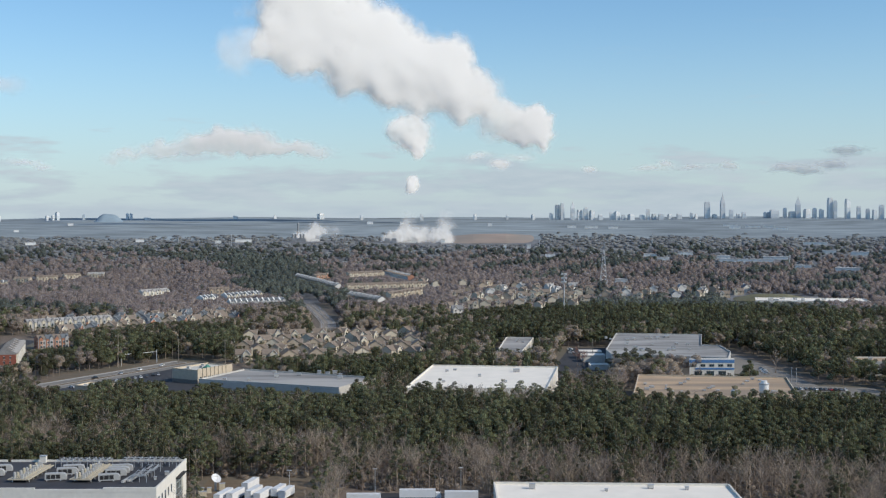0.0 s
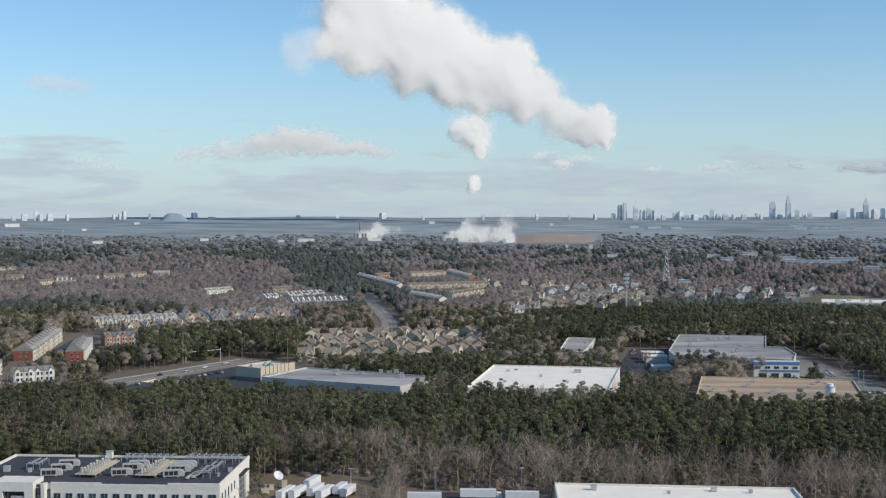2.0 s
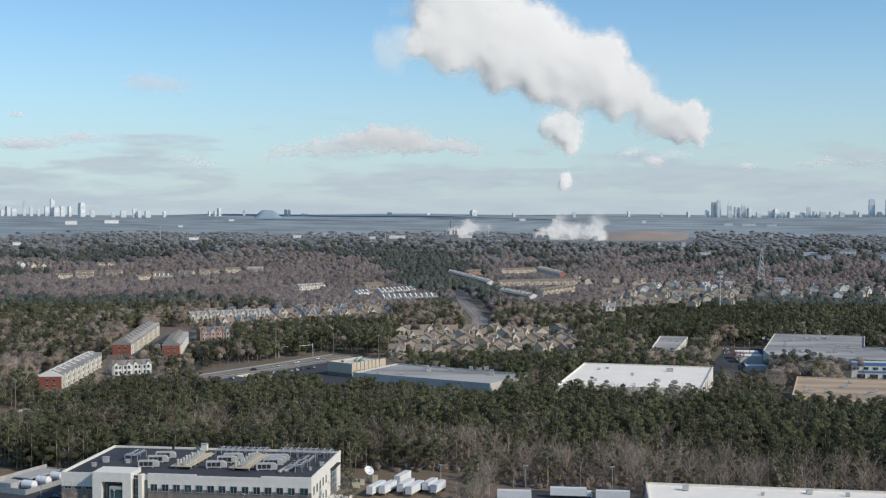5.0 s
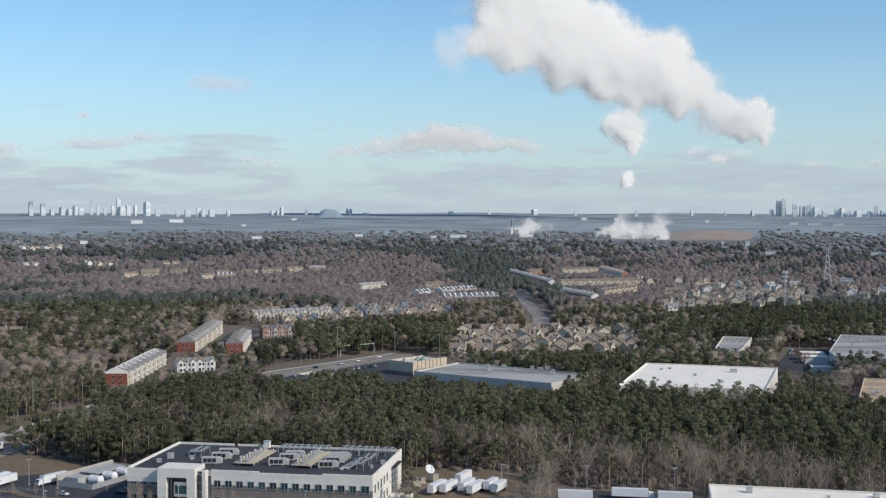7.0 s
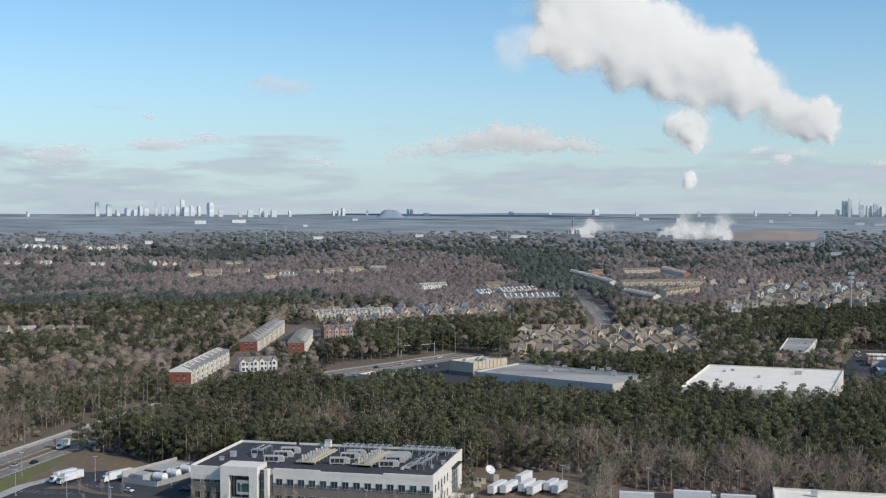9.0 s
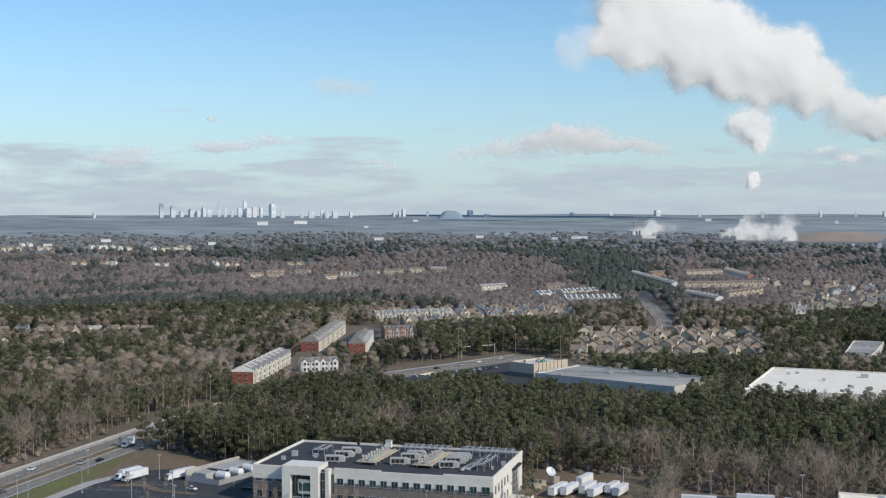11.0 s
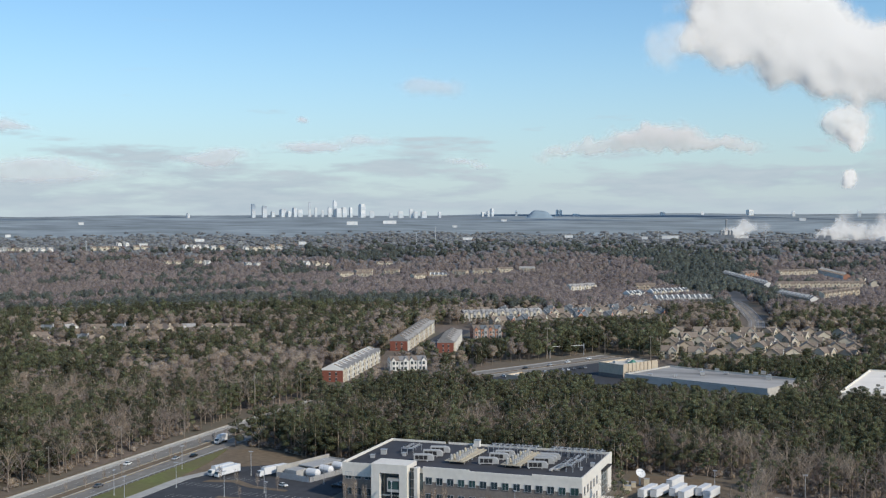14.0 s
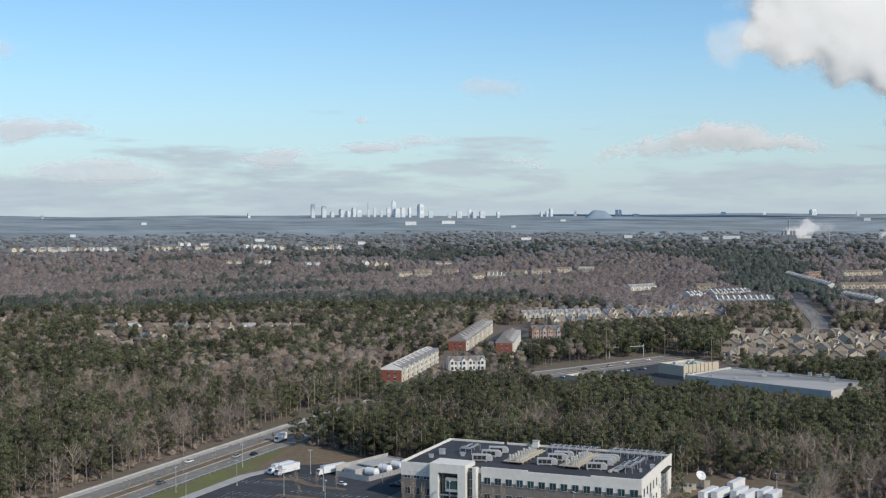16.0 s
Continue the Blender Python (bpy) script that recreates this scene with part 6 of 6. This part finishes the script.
vapour_body("grey_cloud", 4500, [(-19.9, 5.56, 1.5, 0.45, 0.32), (-20.8, 5.75, 0.8, 0.3, 0.25)], GREY_CLOUD, "faint grey cloud veil", "cloud", 0.05, 0.8, soft=3, wander=0.12)
vapour_body("grey_cloud", 4500, [(-18.8, 2.2, 1.0, 0.22, 0.5), (-18.0, 1.95, 0.5, 0.15, 0.4)], GREY_CLOUD, "small flat grey cloud", "cloud", 0.05, 0.8, soft=3, wander=0.12)
vapour_body("grey_cloud", 4500, [(-42.3, 7.1, 1.0, 0.6, 0.3)], GREY_CLOUD, "faint grey cloud edge", "cloud", 0.05, 0.8, soft=3, wander=0.12)
vapour_body("small_cloud", 4150, [(2.66, 2.15, 0.55, 0.25, 0.7), (1.6, 2.6, 0.7, 0.2, 0.4), (3.6, 2.5, 0.8, 0.2, 0.3)], CLOUD, "small pale cloud near the horizon", "cloud", 0.05, 0.8, soft=3, wander=0.12)
vapour_body("small_cloud", 4150, [(10.3, 2.2, 0.5, 0.2, 0.6), (11.5, 2.0, 0.8, 0.18, 0.45), (13.1, 2.05, 0.5, 0.2, 0.5), (9.6, 1.9, 1.0, 0.18, 0.4), (6.85, 1.95, 0.4, 0.18, 0.6)], CLOUD, "row of small pale clouds near the horizon", "cloud", 0.05, 0.8, soft=3, wander=0.12)
vapour_body("small_cloud", 4150, [(18.2, 2.65, 1.3, 0.25, 0.6), (17.5, 2.05, 1.2, 0.25, 0.6), (15.6, 1.9, 1.0, 0.25, 0.5), (16.6, 1.7, 0.8, 0.2, 0.6)], CLOUD, "pale flat clouds over the far skyline", "cloud", 0.05, 0.8, soft=3, wander=0.12)
vapour_body("power_station_steam", 3225, puffs([(-6.45, -1.25, 0.35), (-6.15, -1.1, 0.38), (-5.85, -0.95, 0.34), (-5.55, -0.85, 0.28, 0.5), (-6.75, -1.3, 0.22), (-6.0, -0.75, 0.3, 0.4), (-5.0, -0.95, 0.3, 0.3)]), STEAM, "white steam drifting from the power station stacks", "steam", 0.02, 2.2, swell=0.05, soft=4)
vapour_body("cooling_tower_steam", 3205, puffs([(-2.3, -1.15, 0.35), (-2.6, -1.3, 0.3), (-1.9, -1.0, 0.36), (-1.5, -1.15, 0.4), (-1.1, -1.2, 0.36), (-0.8, -0.9, 0.3, 0.7), (-0.4, -1.25, 0.36), (0.0, -1.1, 0.38), (0.2, -0.8, 0.32, 0.7), (-0.1, -0.55, 0.26, 0.5), (-1.8, -0.65, 0.28, 0.5), (-1.3, -0.75, 0.25, 0.5), (0.25, -1.3, 0.25), (-2.0, -1.35, 0.3), (0.1, -0.2, 0.4, 0.22), (-1.6, -0.3, 0.4, 0.2)]), STEAM, "row of white cooling tower steam plumes", "steam", 0.02, 2.0, swell=0.05, soft=4)

# ---------------------------------------------------------------- woods
rng = np.random.default_rng(7)


def leaf_cloud(n, size, shape, seed):
    """n loose triangles, each about size metres across, scattered by shape(rng) -> centre and outward direction."""
    g = np.random.default_rng(seed)
    v = []
    for _ in range(n):
        c, d = shape(g)
        a = g.normal(size=3)
        a /= np.linalg.norm(a)
        b = np.cross(a, d + g.normal(size=3) * 0.4)
        b /= np.linalg.norm(b) + 1e-6
        s = size * g.uniform(0.6, 1.3)
        v += [c + a * s * 0.62, c - a * s * 0.45 + b * s * 0.5, c - a * s * 0.35 - b * s * 0.55]
    return np.array(v), np.arange(3 * n).reshape(-1, 3)


def stick(a, b, r):
    """A thin three-sided stem from a to b, pointed at b."""
    a, b = np.array(a, float), np.array(b, float)
    d = (b - a) / np.linalg.norm(b - a)
    u = np.cross(d, (0.3, 0.9, 0.2))
    u /= np.linalg.norm(u)
    w = np.cross(d, u)
    ring = [u, -0.5 * u + 0.87 * w, -0.5 * u - 0.87 * w]
    v = [a + p * r for p in ring] + [b + p * r * 0.45 for p in ring]
    return np.array(v), np.array([(i, (i + 1) % 3, 3 + (i + 1) % 3) for i in range(3)] + [(i, 3 + (i + 1) % 3, 3 + i) for i in range(3)])


def join(pieces):
    vs, fs, k = [], [], 0
    for v, f in pieces:
        vs.append(v), fs.append(f + k)
        k += len(v)
    return np.concatenate(vs), np.concatenate(fs)


def _ico():
    """The twelve corners and twenty faces of an icosahedron."""
    g = (1 + 5 ** 0.5) / 2
    v = [(-1, g, 0), (1, g, 0), (-1, -g, 0), (1, -g, 0), (0, -1, g), (0, 1, g), (0, -1, -g), (0, 1, -g), (g, 0, -1), (g, 0, 1), (-g, 0, -1), (-g, 0, 1)]
    bm = bmesh.new()
    for p in v:
        bm.verts.new(p)
    bmesh.ops.convex_hull(bm, input=bm.verts[:])
    bm.verts.index_update()
    f = [[q.index for q in face.verts] for face in bm.faces]
    v = np.array([q.co[:] for q in bm.verts])
    bm.free()
    v /= np.linalg.norm(v, axis=1)[:, None]
    f = [t if np.dot(np.cross(v[t[1]] - v[t[0]], v[t[2]] - v[t[0]]), v[t[0]]) > 0 else t[::-1] for t in f]
    return v, np.array(f)


ICO = _ico()


def lobe(g, at, rx, rz, rough=0.28):
    """One uneven tuft of foliage round a place, its corners pushed in and out."""
    v = ICO[0] @ np.linalg.qr(g.normal(size=(3, 3)))[0]
    f = ICO[1]
    if np.dot(np.cross(v[f[0][1]] - v[f[0][0]], v[f[0][2]] - v[f[0][0]]), v[f[0][0]]) < 0:
        f = f[:, ::-1]
    v = v * (1 + rough * g.uniform(-1.0, 1.3, (12, 1)))
    return np.array(at) + v * (rx, rx, rz), f


def pine(seed, lobes, size, loose, leaf):
    """A loblolly pine, about 18 m: (stem, crown). Tufts stand in loose whorls, smaller towards the top."""
    g = np.random.default_rng(seed)
    base, wide = g.uniform(0.15, 0.32), g.uniform(2.9, 3.9)
    pieces, spots = [], []
    for i in range(lobes):
        k = (i + g.uniform(0.1, 0.9)) / lobes
        reach = wide * (1.0 - k ** 1.9) * g.uniform(0.45, 0.95) + 0.15
        a = 2.4 * i + g.uniform(-0.5, 0.5)
        c = np.array([math.cos(a) * reach, math.sin(a) * reach, 18 * (base + (0.96 - base) * k)])
        r = size * (1.15 - 0.45 * k) * g.uniform(0.8, 1.2)
        spots.append((c, r))
        pieces.append(lobe(g, c, r, r * 0.82))

    def shape(q):
        c, r = spots[q.integers(len(spots))]
        d = q.normal(size=3)
        d /= np.linalg.norm(d)
        return c + d * (r, r, r * 0.8), d

    if loose:
        pieces.append(leaf_cloud(loose, leaf, shape, seed + 50))
    return stick((0, 0, -1), (0, 0, 17), 0.22), join(pieces)


def bare(seed, n, thin, lobes=0):
    """A leafless hardwood, about 16 m: (stem with limbs, twigs). lobes: masses of fine twigs, for trees seen from far off."""
    g = np.random.default_rng(seed)
    fork = g.uniform(4, 6.5)
    stems, tips = [stick((0, 0, -1), (g.normal() * 0.3, g.normal() * 0.3, 11), 0.24)], []
    for i in range(4 if lobes else 8):
        a = 2.4 * i + g.uniform(-0.5, 0.5)
        h = fork + i * (1.5 if lobes else 0.75)
        out = g.uniform(2.2, 4.2) * (1.15 - 0.06 * i)
        tip = np.array([math.cos(a) * out, math.sin(a) * out, h + g.uniform(3.0, 5.5)])
        stems.append(stick((0, 0, h), tip, 0.12))
        tips.append((np.array([0, 0, h]), tip))
    tips.append((np.array([0, 0, 9.0]), np.array([0, 0, 15.0])))
    v = []
    for _ in range(n):
        a, b = tips[g.integers(len(tips))]
        c = a + (b - a) * g.uniform(0.35, 1.05) + g.normal(size=3) * 0.35
        d = np.array([c[0] * 0.28, c[1] * 0.28, 1.15]) + g.normal(size=3) * 0.55
        d *= g.uniform(1.2, 2.6) / np.linalg.norm(d)
        s = np.cross(d, g.normal(size=3))
        s *= thin / (np.linalg.norm(s) + 1e-6)
        v += [c - s, c + s, c + d]
    crown = [(np.array(v), np.arange(3 * n).reshape(-1, 3))]
    for i in range(lobes):
        a = 2.4 * i + g.uniform(-0.6, 0.6)
        k = i / max(1, lobes - 1)
        crown.append(lobe(g, (math.cos(a) * 2.4 * (1 - k), math.sin(a) * 2.4 * (1 - k), 8.0 + 4.5 * k), g.uniform(2.3, 3.1), g.uniform(2.0, 2.8), 0.34))
    return join(stems), join(crown)


def far_crown(seed, lobes, conic):
    """A far tree or two, 10 m across: rounded hardwood crowns about 13 m high, or taller and narrower pine crowns."""
    g = np.random.default_rng(seed)
    pieces = []
    for i in range(lobes):
        a = 2.4 * i + g.uniform(0, 6.28)
        if conic:
            pieces.append(lobe(g, (math.cos(a) * 2.2, math.sin(a) * 2.2, g.uniform(8.0, 11.5)), g.uniform(2.8, 3.8), g.uniform(4.2, 5.8), 0.24))
        else:
            pieces.append(lobe(g, (math.cos(a) * 1.9, math.sin(a) * 1.9, g.uniform(6.0, 8.0)), g.uniform(3.4, 4.4), g.uniform(4.2, 5.6), 0.3))
    return join(pieces)


def clump(seed, n, size):
    """A low brush heap, 10 m across and 10 m high before it is scaled."""
    g = np.random.default_rng(seed)
    return join([lobe(g, (g.uniform(-3, 3), g.uniform(-3, 3), g.uniform(3, 5)), 4.0, 4.5, 0.4)] + [leaf_cloud(n, size, lambda q: (q.normal(size=3) * (3, 3, 2) + (0, 0, 6), np.array([0, 0, 1.0])), seed + 9)])


def inside(x, y, poly):
    hit = np.zeros(len(x), bool)
    for (x0, y0), (x1, y1) in zip(poly, poly[1:] + poly[:1]):
        cross = ((y0 > y) != (y1 > y)) & (x < (x1 - x0) * (y - y0) / (y1 - y0 + 1e-12) + x0)
        hit ^= cross
    return hit


# stands of pine and of bare hardwood: bearing, distance, half widths (degrees, share of the distance), share of pines
STANDS = [
    (-3, 1370, 6, 0.08, 0.02), (9.6, 1200, 5.5, 0.12, 0.93), (4.0, 1075, 2.7, 0.04, 0.95), (-4.2, 800, 3.6, 0.03, 0.97), (-12.5, 960, 4.5, 0.08, 0.88),
    (1.5, 590, 12, 0.09, 0.96), (14, 590, 7, 0.10, 0.95), (17.5, 930, 4, 0.10, 0.85), (-14, 680, 4, 0.05, 0.8), (-8, 545, 4, 0.035, 0.06),
    (-17, 560, 4.5, 0.05, 0.30), (-9.3, 505, 3.0, 0.05, 0.97), (-2.3, 490, 4.5, 0.05, 0.2), (12, 480, 8, 0.06, 0.12), (4, 505, 7, 0.04, 0.12), (-16, 1900, 8, 0.25, 0.06),
    (-19.5, 1400, 3, 0.06, 0.5), (-9.4, 2600, 1.3, 0.10, 0.99), (-8.2, 2150, 1.4, 0.12, 0.99), (-7.3, 1800, 1.3, 0.12, 0.99), (-6.3, 1480, 1.2, 0.10, 0.99), (12, 2300, 12, 0.15, 0.40),
    (-37, 2300, 7, 0.30, 0.12), (-31, 1330, 8, 0.06, 0.75), (-38, 850, 7, 0.07, 0.6), (-28.5, 820, 4, 0.06, 0.15), (-39, 640, 5, 0.05, 0.35),
    (-37, 540, 5, 0.07, 0.42), (-26, 690, 4, 0.05, 0.85), (-27, 545, 5, 0.06, 0.93), (-20, 535, 7, 0.045, 0.93), (-33, 690, 4, 0.10, 0.25),
    (-29, 3000, 12, 0.12, 0.35), (2, 2900, 18, 0.10, 0.55), (-22, 2600, 6, 0.06, 0.75), (-18.5, 2150, 4, 0.08, 0.1), (-12, 1120, 6, 0.04, 0.2), (9, 2000, 10, 0.12, 0.1),
]


def pine_share(x, y):
    az, r = np.degrees(np.arctan2(x, y)), np.hypot(x, y)
    total, weight = np.full(len(x), 0.38 * 0.15), np.full(len(x), 0.15)
    for b, d, hw, hd, p in STANDS:
        k = np.exp(-(((az - b) / hw) ** 2 + (np.log(r / d) / hd) ** 2) * 1.2) * 2.0 * (8 / hw) ** 0.7
        total += p * k
        weight += k
    s = total / weight
    drift = 0.5 * np.sin(x / 37 + 2 * np.sin(y / 53)) * np.sin(y / 41 + 1.3) + 0.3 * np.sin(x / 19 - y / 23)
    return np.clip(s + 0.42 * drift * (1 - np.abs(2 * s - 1)) + 0.1 * drift, 0.01, 0.99)


def scatter(r0, r1, spacing, b0=-45.5, b1=23.0, deep=1.0):
    """Jittered places in the sector, about spacing(r) apart sideways and deep times that outwards, outside the clearings."""
    out, r = [], r0
    while r < r1:
        s = spacing(r)
        b = np.arange(b0, b1, math.degrees(s / r))
        rr = r + rng.uniform(-0.5, 0.5, len(b)) * s * deep
        bb = np.radians(b + rng.uniform(-0.5, 0.5, len(b)) * math.degrees(s / r))
        out.append(np.stack([rr * np.sin(bb), rr * np.cos(bb)], -1))
        r += s * deep
    p = np.concatenate(out)
    keep = np.ones(len(p), bool)
    for poly in CLEAR:
        keep &= ~inside(p[:, 0], p[:, 1], poly)
    return p[keep]


def sightline_cap(p):
    """How tall a tree may stand at each place: cut below the camera's sight line to OPEN places beyond it."""
    az, r = np.degrees(np.arctan2(p[:, 0], p[:, 1])), np.hypot(p[:, 0], p[:, 1])
    cap = np.full(len(p), 99.0)
    for x, y, half, top in OPEN:
        b, d = math.degrees(math.atan2(x, y)), math.hypot(x, y)
        z = top + float(ground_z(np.float64(x), np.float64(y)))
        k = (np.abs(az - b) < math.degrees(half / d)) & (r < d + 4) & (r > d - 0.16 * d)
        cap[k] = np.minimum(cap[k], (z + (EYE - z) * (d - r[k]) / d) - ground_z(p[k, 0], p[k, 1]))
    return cap


def plant(name, places, templates, heights, widths, mats, label, z_off=0.0):
    """Many trees in one mesh: each place takes a template, a turn, a height and a width."""
    tall = max(t[0][:, 2].max() for t in templates)
    cap = sightline_cap(places) / (tall * heights)
    places, heights, widths, cap = (a[cap > 0.3] for a in (places, heights, widths, cap))
    heights, widths = heights * np.minimum(1, cap), widths * np.clip(cap, 0.5, 1)
    pick = rng.integers(len(templates), size=len(places))
    turn = rng.uniform(0, 2 * math.pi, len(places))
    tone = rng.uniform(0, 1, len(places))
    vs, fs, ts, ms, k = [], [], [], [], 0
    zs = ground_z(places[:, 0], places[:, 1]) + z_off
    for i, (tv, tf, tm) in enumerate(templates):
        idx = np.where(pick == i)[0]
        if not len(idx):
            continue
        c, s = np.cos(turn[idx])[:, None], np.sin(turn[idx])[:, None]
        w, h = widths[idx][:, None], heights[idx][:, None]
        x = (tv[None, :, 0] * c - tv[None, :, 1] * s) * w + places[idx, 0][:, None]
        y = (tv[None, :, 0] * s + tv[None, :, 1] * c) * w + places[idx, 1][:, None]
        z = tv[None, :, 2] * h + zs[idx][:, None]
        vs.append(np.stack([x, y, z], -1).reshape(-1, 3))
        n = len(tv)
        fs.append((tf[None] + (np.arange(len(idx)) * n)[:, None, None] + k).reshape(-1, 3))
        ts.append(np.repeat(tone[idx], n))
        ms.append(np.tile(tm, len(idx)))
        k += n * len(idx)
    if not vs:
        return
    me = raw_mesh(name, np.concatenate(vs), np.concatenate(fs), mats, {"tone": np.concatenate(ts)}, np.concatenate(ms))
    me.polygons.foreach_set("use_smooth", np.ones(len(me.polygons), bool))
    tagged(new(name, me), label, "woods", kind="stuff")


def template(stem, crown):
    v, f = join([stem, crown])
    return v, f, np.concatenate([np.ones(len(stem[1]), int), np.zeros(len(crown[1]), int)])


def build_woods():
    near = scatter(430, 770, lambda r: 5.9)
    ispine = rng.uniform(size=len(near)) < pine_share(near[:, 0], near[:, 1])
    p, b = near[ispine], near[~ispine]
    # the trees that stand nearest are things of their own
    close = np.argsort(np.hypot(p[:, 0], p[:, 1]))[:140]
    shut = np.argsort(np.hypot(b[:, 0], b[:, 1]))[:120]
    single_trees("pine_tree", p[close], [pine(200 + i, 16, 1.05, 110, 0.8) for i in range(5)], NEEDLES, 18.4, "tall green loblolly pine with a bare lower trunk", "pine tree", "pines at the wood's edge")
    single_trees("bare_tree", b[shut], [bare(300 + i, 260, 0.05) for i in range(5)], TWIGS, 17.0, "leafless grey-brown hardwood tree with a twiggy crown", "tree", "bare trees at the wood's edge")
    p, b = np.delete(p, close, 0), np.delete(b, shut, 0)
    plant("pine_woods", p, [template(*pine(i, 9, 1.55, 40, 1.0)) for i in range(8)], rng.uniform(0.8, 1.08, len(p)), rng.uniform(1.05, 1.4, len(p)), [NEEDLES, BARK], "dense stand of dark green pines with mixed heights")
    plant("bare_woods", b, [template(*bare(20 + i, 130, 0.08)) for i in range(8)], rng.uniform(0.7, 1.1, len(b)), rng.uniform(1.0, 1.4, len(b)), [TWIGS, BARK], "leafless brown hardwood stand with fine pale twigs")
    low = scatter(430, 640, lambda r: 5.0)
    plant("undergrowth", low, [(*clump(70 + i, 6, 2.4), np.zeros(26, int)) for i in range(5)], rng.uniform(0.15, 0.42, len(low)), rng.uniform(0.3, 0.55, len(low)), [TWIGS], "low brown winter brush under the trees")
    mid = scatter(770, 1300, lambda r: 8.0, deep=1.1)
    ispine = rng.uniform(size=len(mid)) < pine_share(mid[:, 0], mid[:, 1])
    p, b = mid[ispine], mid[~ispine]
    plant("pine_woods", p, [template(*pine(i, 6, 2.2, 14, 1.3)) for i in range(8)], rng.uniform(0.85, 1.15, len(p)), rng.uniform(1.0, 1.35, len(p)), [NEEDLES, BARK], "dark green pine belt between the buildings")
    plant("bare_woods", b, [template(*bare(20 + i, 34, 0.11, 3)) for i in range(8)], rng.uniform(0.8, 1.1, len(b)), rng.uniform(1.0, 1.35, len(b)), [TWIGS, BARK], "brown leafless woods between the houses")
    # beyond, trees take greyer, haze-tinted colours with distance, mixed at the borders
    far = scatter(1300, 4880, lambda r: r / 290, deep=5.5)
    r = np.hypot(far[:, 0], far[:, 1])
    size = np.maximum(0.8, r / 290 / 9.0)
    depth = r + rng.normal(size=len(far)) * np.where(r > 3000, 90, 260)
    # pines and hardwoods keep to patches of their own
    x, y = far[:, 0], far[:, 1]
    patch = 0.30 * np.sin(x / 61 + 2.1 * np.sin(y / 140)) * np.sin(y / 120 + 1.7 * np.sin(x / 83)) + 0.14 * np.sin(x / 27 - y / 55) + 0.12 * rng.normal(size=len(far))
    ispine = pine_share(x, y) + patch > 0.5
    kinds = (("distant_pine_woods", HAZE_TINTED_NEEDLES, "distant dark pine stands among bare hardwoods", (depth < 2750) & ispine, 1.0, 2, True),
             ("haze_tinted_bare_woods", HAZE_TINTED_TWIGS, "distant leafless hardwoods, grey-brown, tinted for haze", (depth < 2500) & ~ispine, 1.0, 2, False),
             ("haze_tinted_woods", HAZE_TINTED_WOODS, "far mixed woods, painted grey for haze", ((depth >= 2500) & ~ispine | (depth >= 2750) & ispine) & (depth < 3450), 0.7, 2, False))
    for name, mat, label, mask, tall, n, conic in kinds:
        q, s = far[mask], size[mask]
        plant(name, q, [(*far_crown(40 + i, n, conic), np.zeros(20 * n, int)) for i in range(8)], tall * rng.uniform(0.8, 1.1, len(q)), s * rng.uniform(1.1, 1.6, len(q)), [mat], label, -3.0 if mat is HAZE_TINTED_WOODS else 0.0)


def single_trees(name, places, shapes, leaf, size, label, category, group):
    kinds = []
    for stem, crown in shapes:
        ms = raw_mesh("trunk", *stem, [BARK], {"tone": rng.uniform(0, 1) * np.ones(len(stem[0]))})
        mc = raw_mesh("crown", *crown, [leaf], {"tone": rng.uniform(0, 1) * np.ones(len(crown[0]))})
        mc.polygons.foreach_set("use_smooth", np.ones(len(mc.polygons), bool))
        kinds.append((ms, mc))
    cap = sightline_cap(places)
    for (x, y), room in zip(places, cap):
        k = min(rng.uniform(0.72, 1.1), room / size)
        if k < 0.25:
            continue
        ob = thing(name, x, y, turn=rng.uniform(0, 360), label=label, category=category, group=group)
        ob.scale = (rng.uniform(0.9, 1.25),) * 2 + (k,)
        ms, mc = kinds[rng.integers(len(kinds))]
        part("trunk", ms, None, ob)
        part("crown", mc, None, ob)


RED_TWIGS = surface("reddish_twigs", (0.30, 0.17, 0.135), rough=0.95, vary=0.2, grain=0.5, coarse=0.02, leafy=0.28, island=0.2, tone=0.2, spec=0.1)


def yard_trees():
    """Single trees that stand about the yards and drives."""
    for k, (x, y, s, mat, label) in enumerate(((97, 882, 0.95, RED_TWIGS, "bare tree with reddish twigs in the loading yard"), (101, 876, 0.8, RED_TWIGS, "bare tree with reddish twigs in the loading yard"),
                                               (230, 845, 1.0, TWIGS, "round bare grey tree beside the drive"), (264, 842, 1.15, TWIGS, "tall bare grey tree beside the drive"), (272, 838, 1.0, TWIGS, "bare grey tree beside the drive"),
                                               (24, 925, 0.8, RED_TWIGS, "bare tree with reddish twigs by the shed"), (-4, 915, 0.8, RED_TWIGS, "bare tree with reddish twigs by the road"), (30, 918, 0.9, TWIGS, "pale bare tree by the shed"),
                                               (150, 818, 0.55, TWIGS, "small bare tree before the grey plant"), (158, 817, 0.6, TWIGS, "small bare tree before the grey plant"), (171, 815, 0.55, TWIGS, "small bare tree before the grey plant"))):
        stem, crown = bare(400 + k, 320, 0.07)
        ob = thing("bare_tree", x, y, turn=50 * k, label=label, category="tree")
        ob.scale = (s * 1.1, s * 1.1, s)
        part("trunk", raw_mesh("trunk", *stem, [BARK], {"tone": np.full(len(stem[0]), 0.5)}), None, ob)
        part("crown", raw_mesh("crown", *crown, [mat], {"tone": np.full(len(crown[0]), 0.5)}), None, ob)


build_woods()
yard_trees()
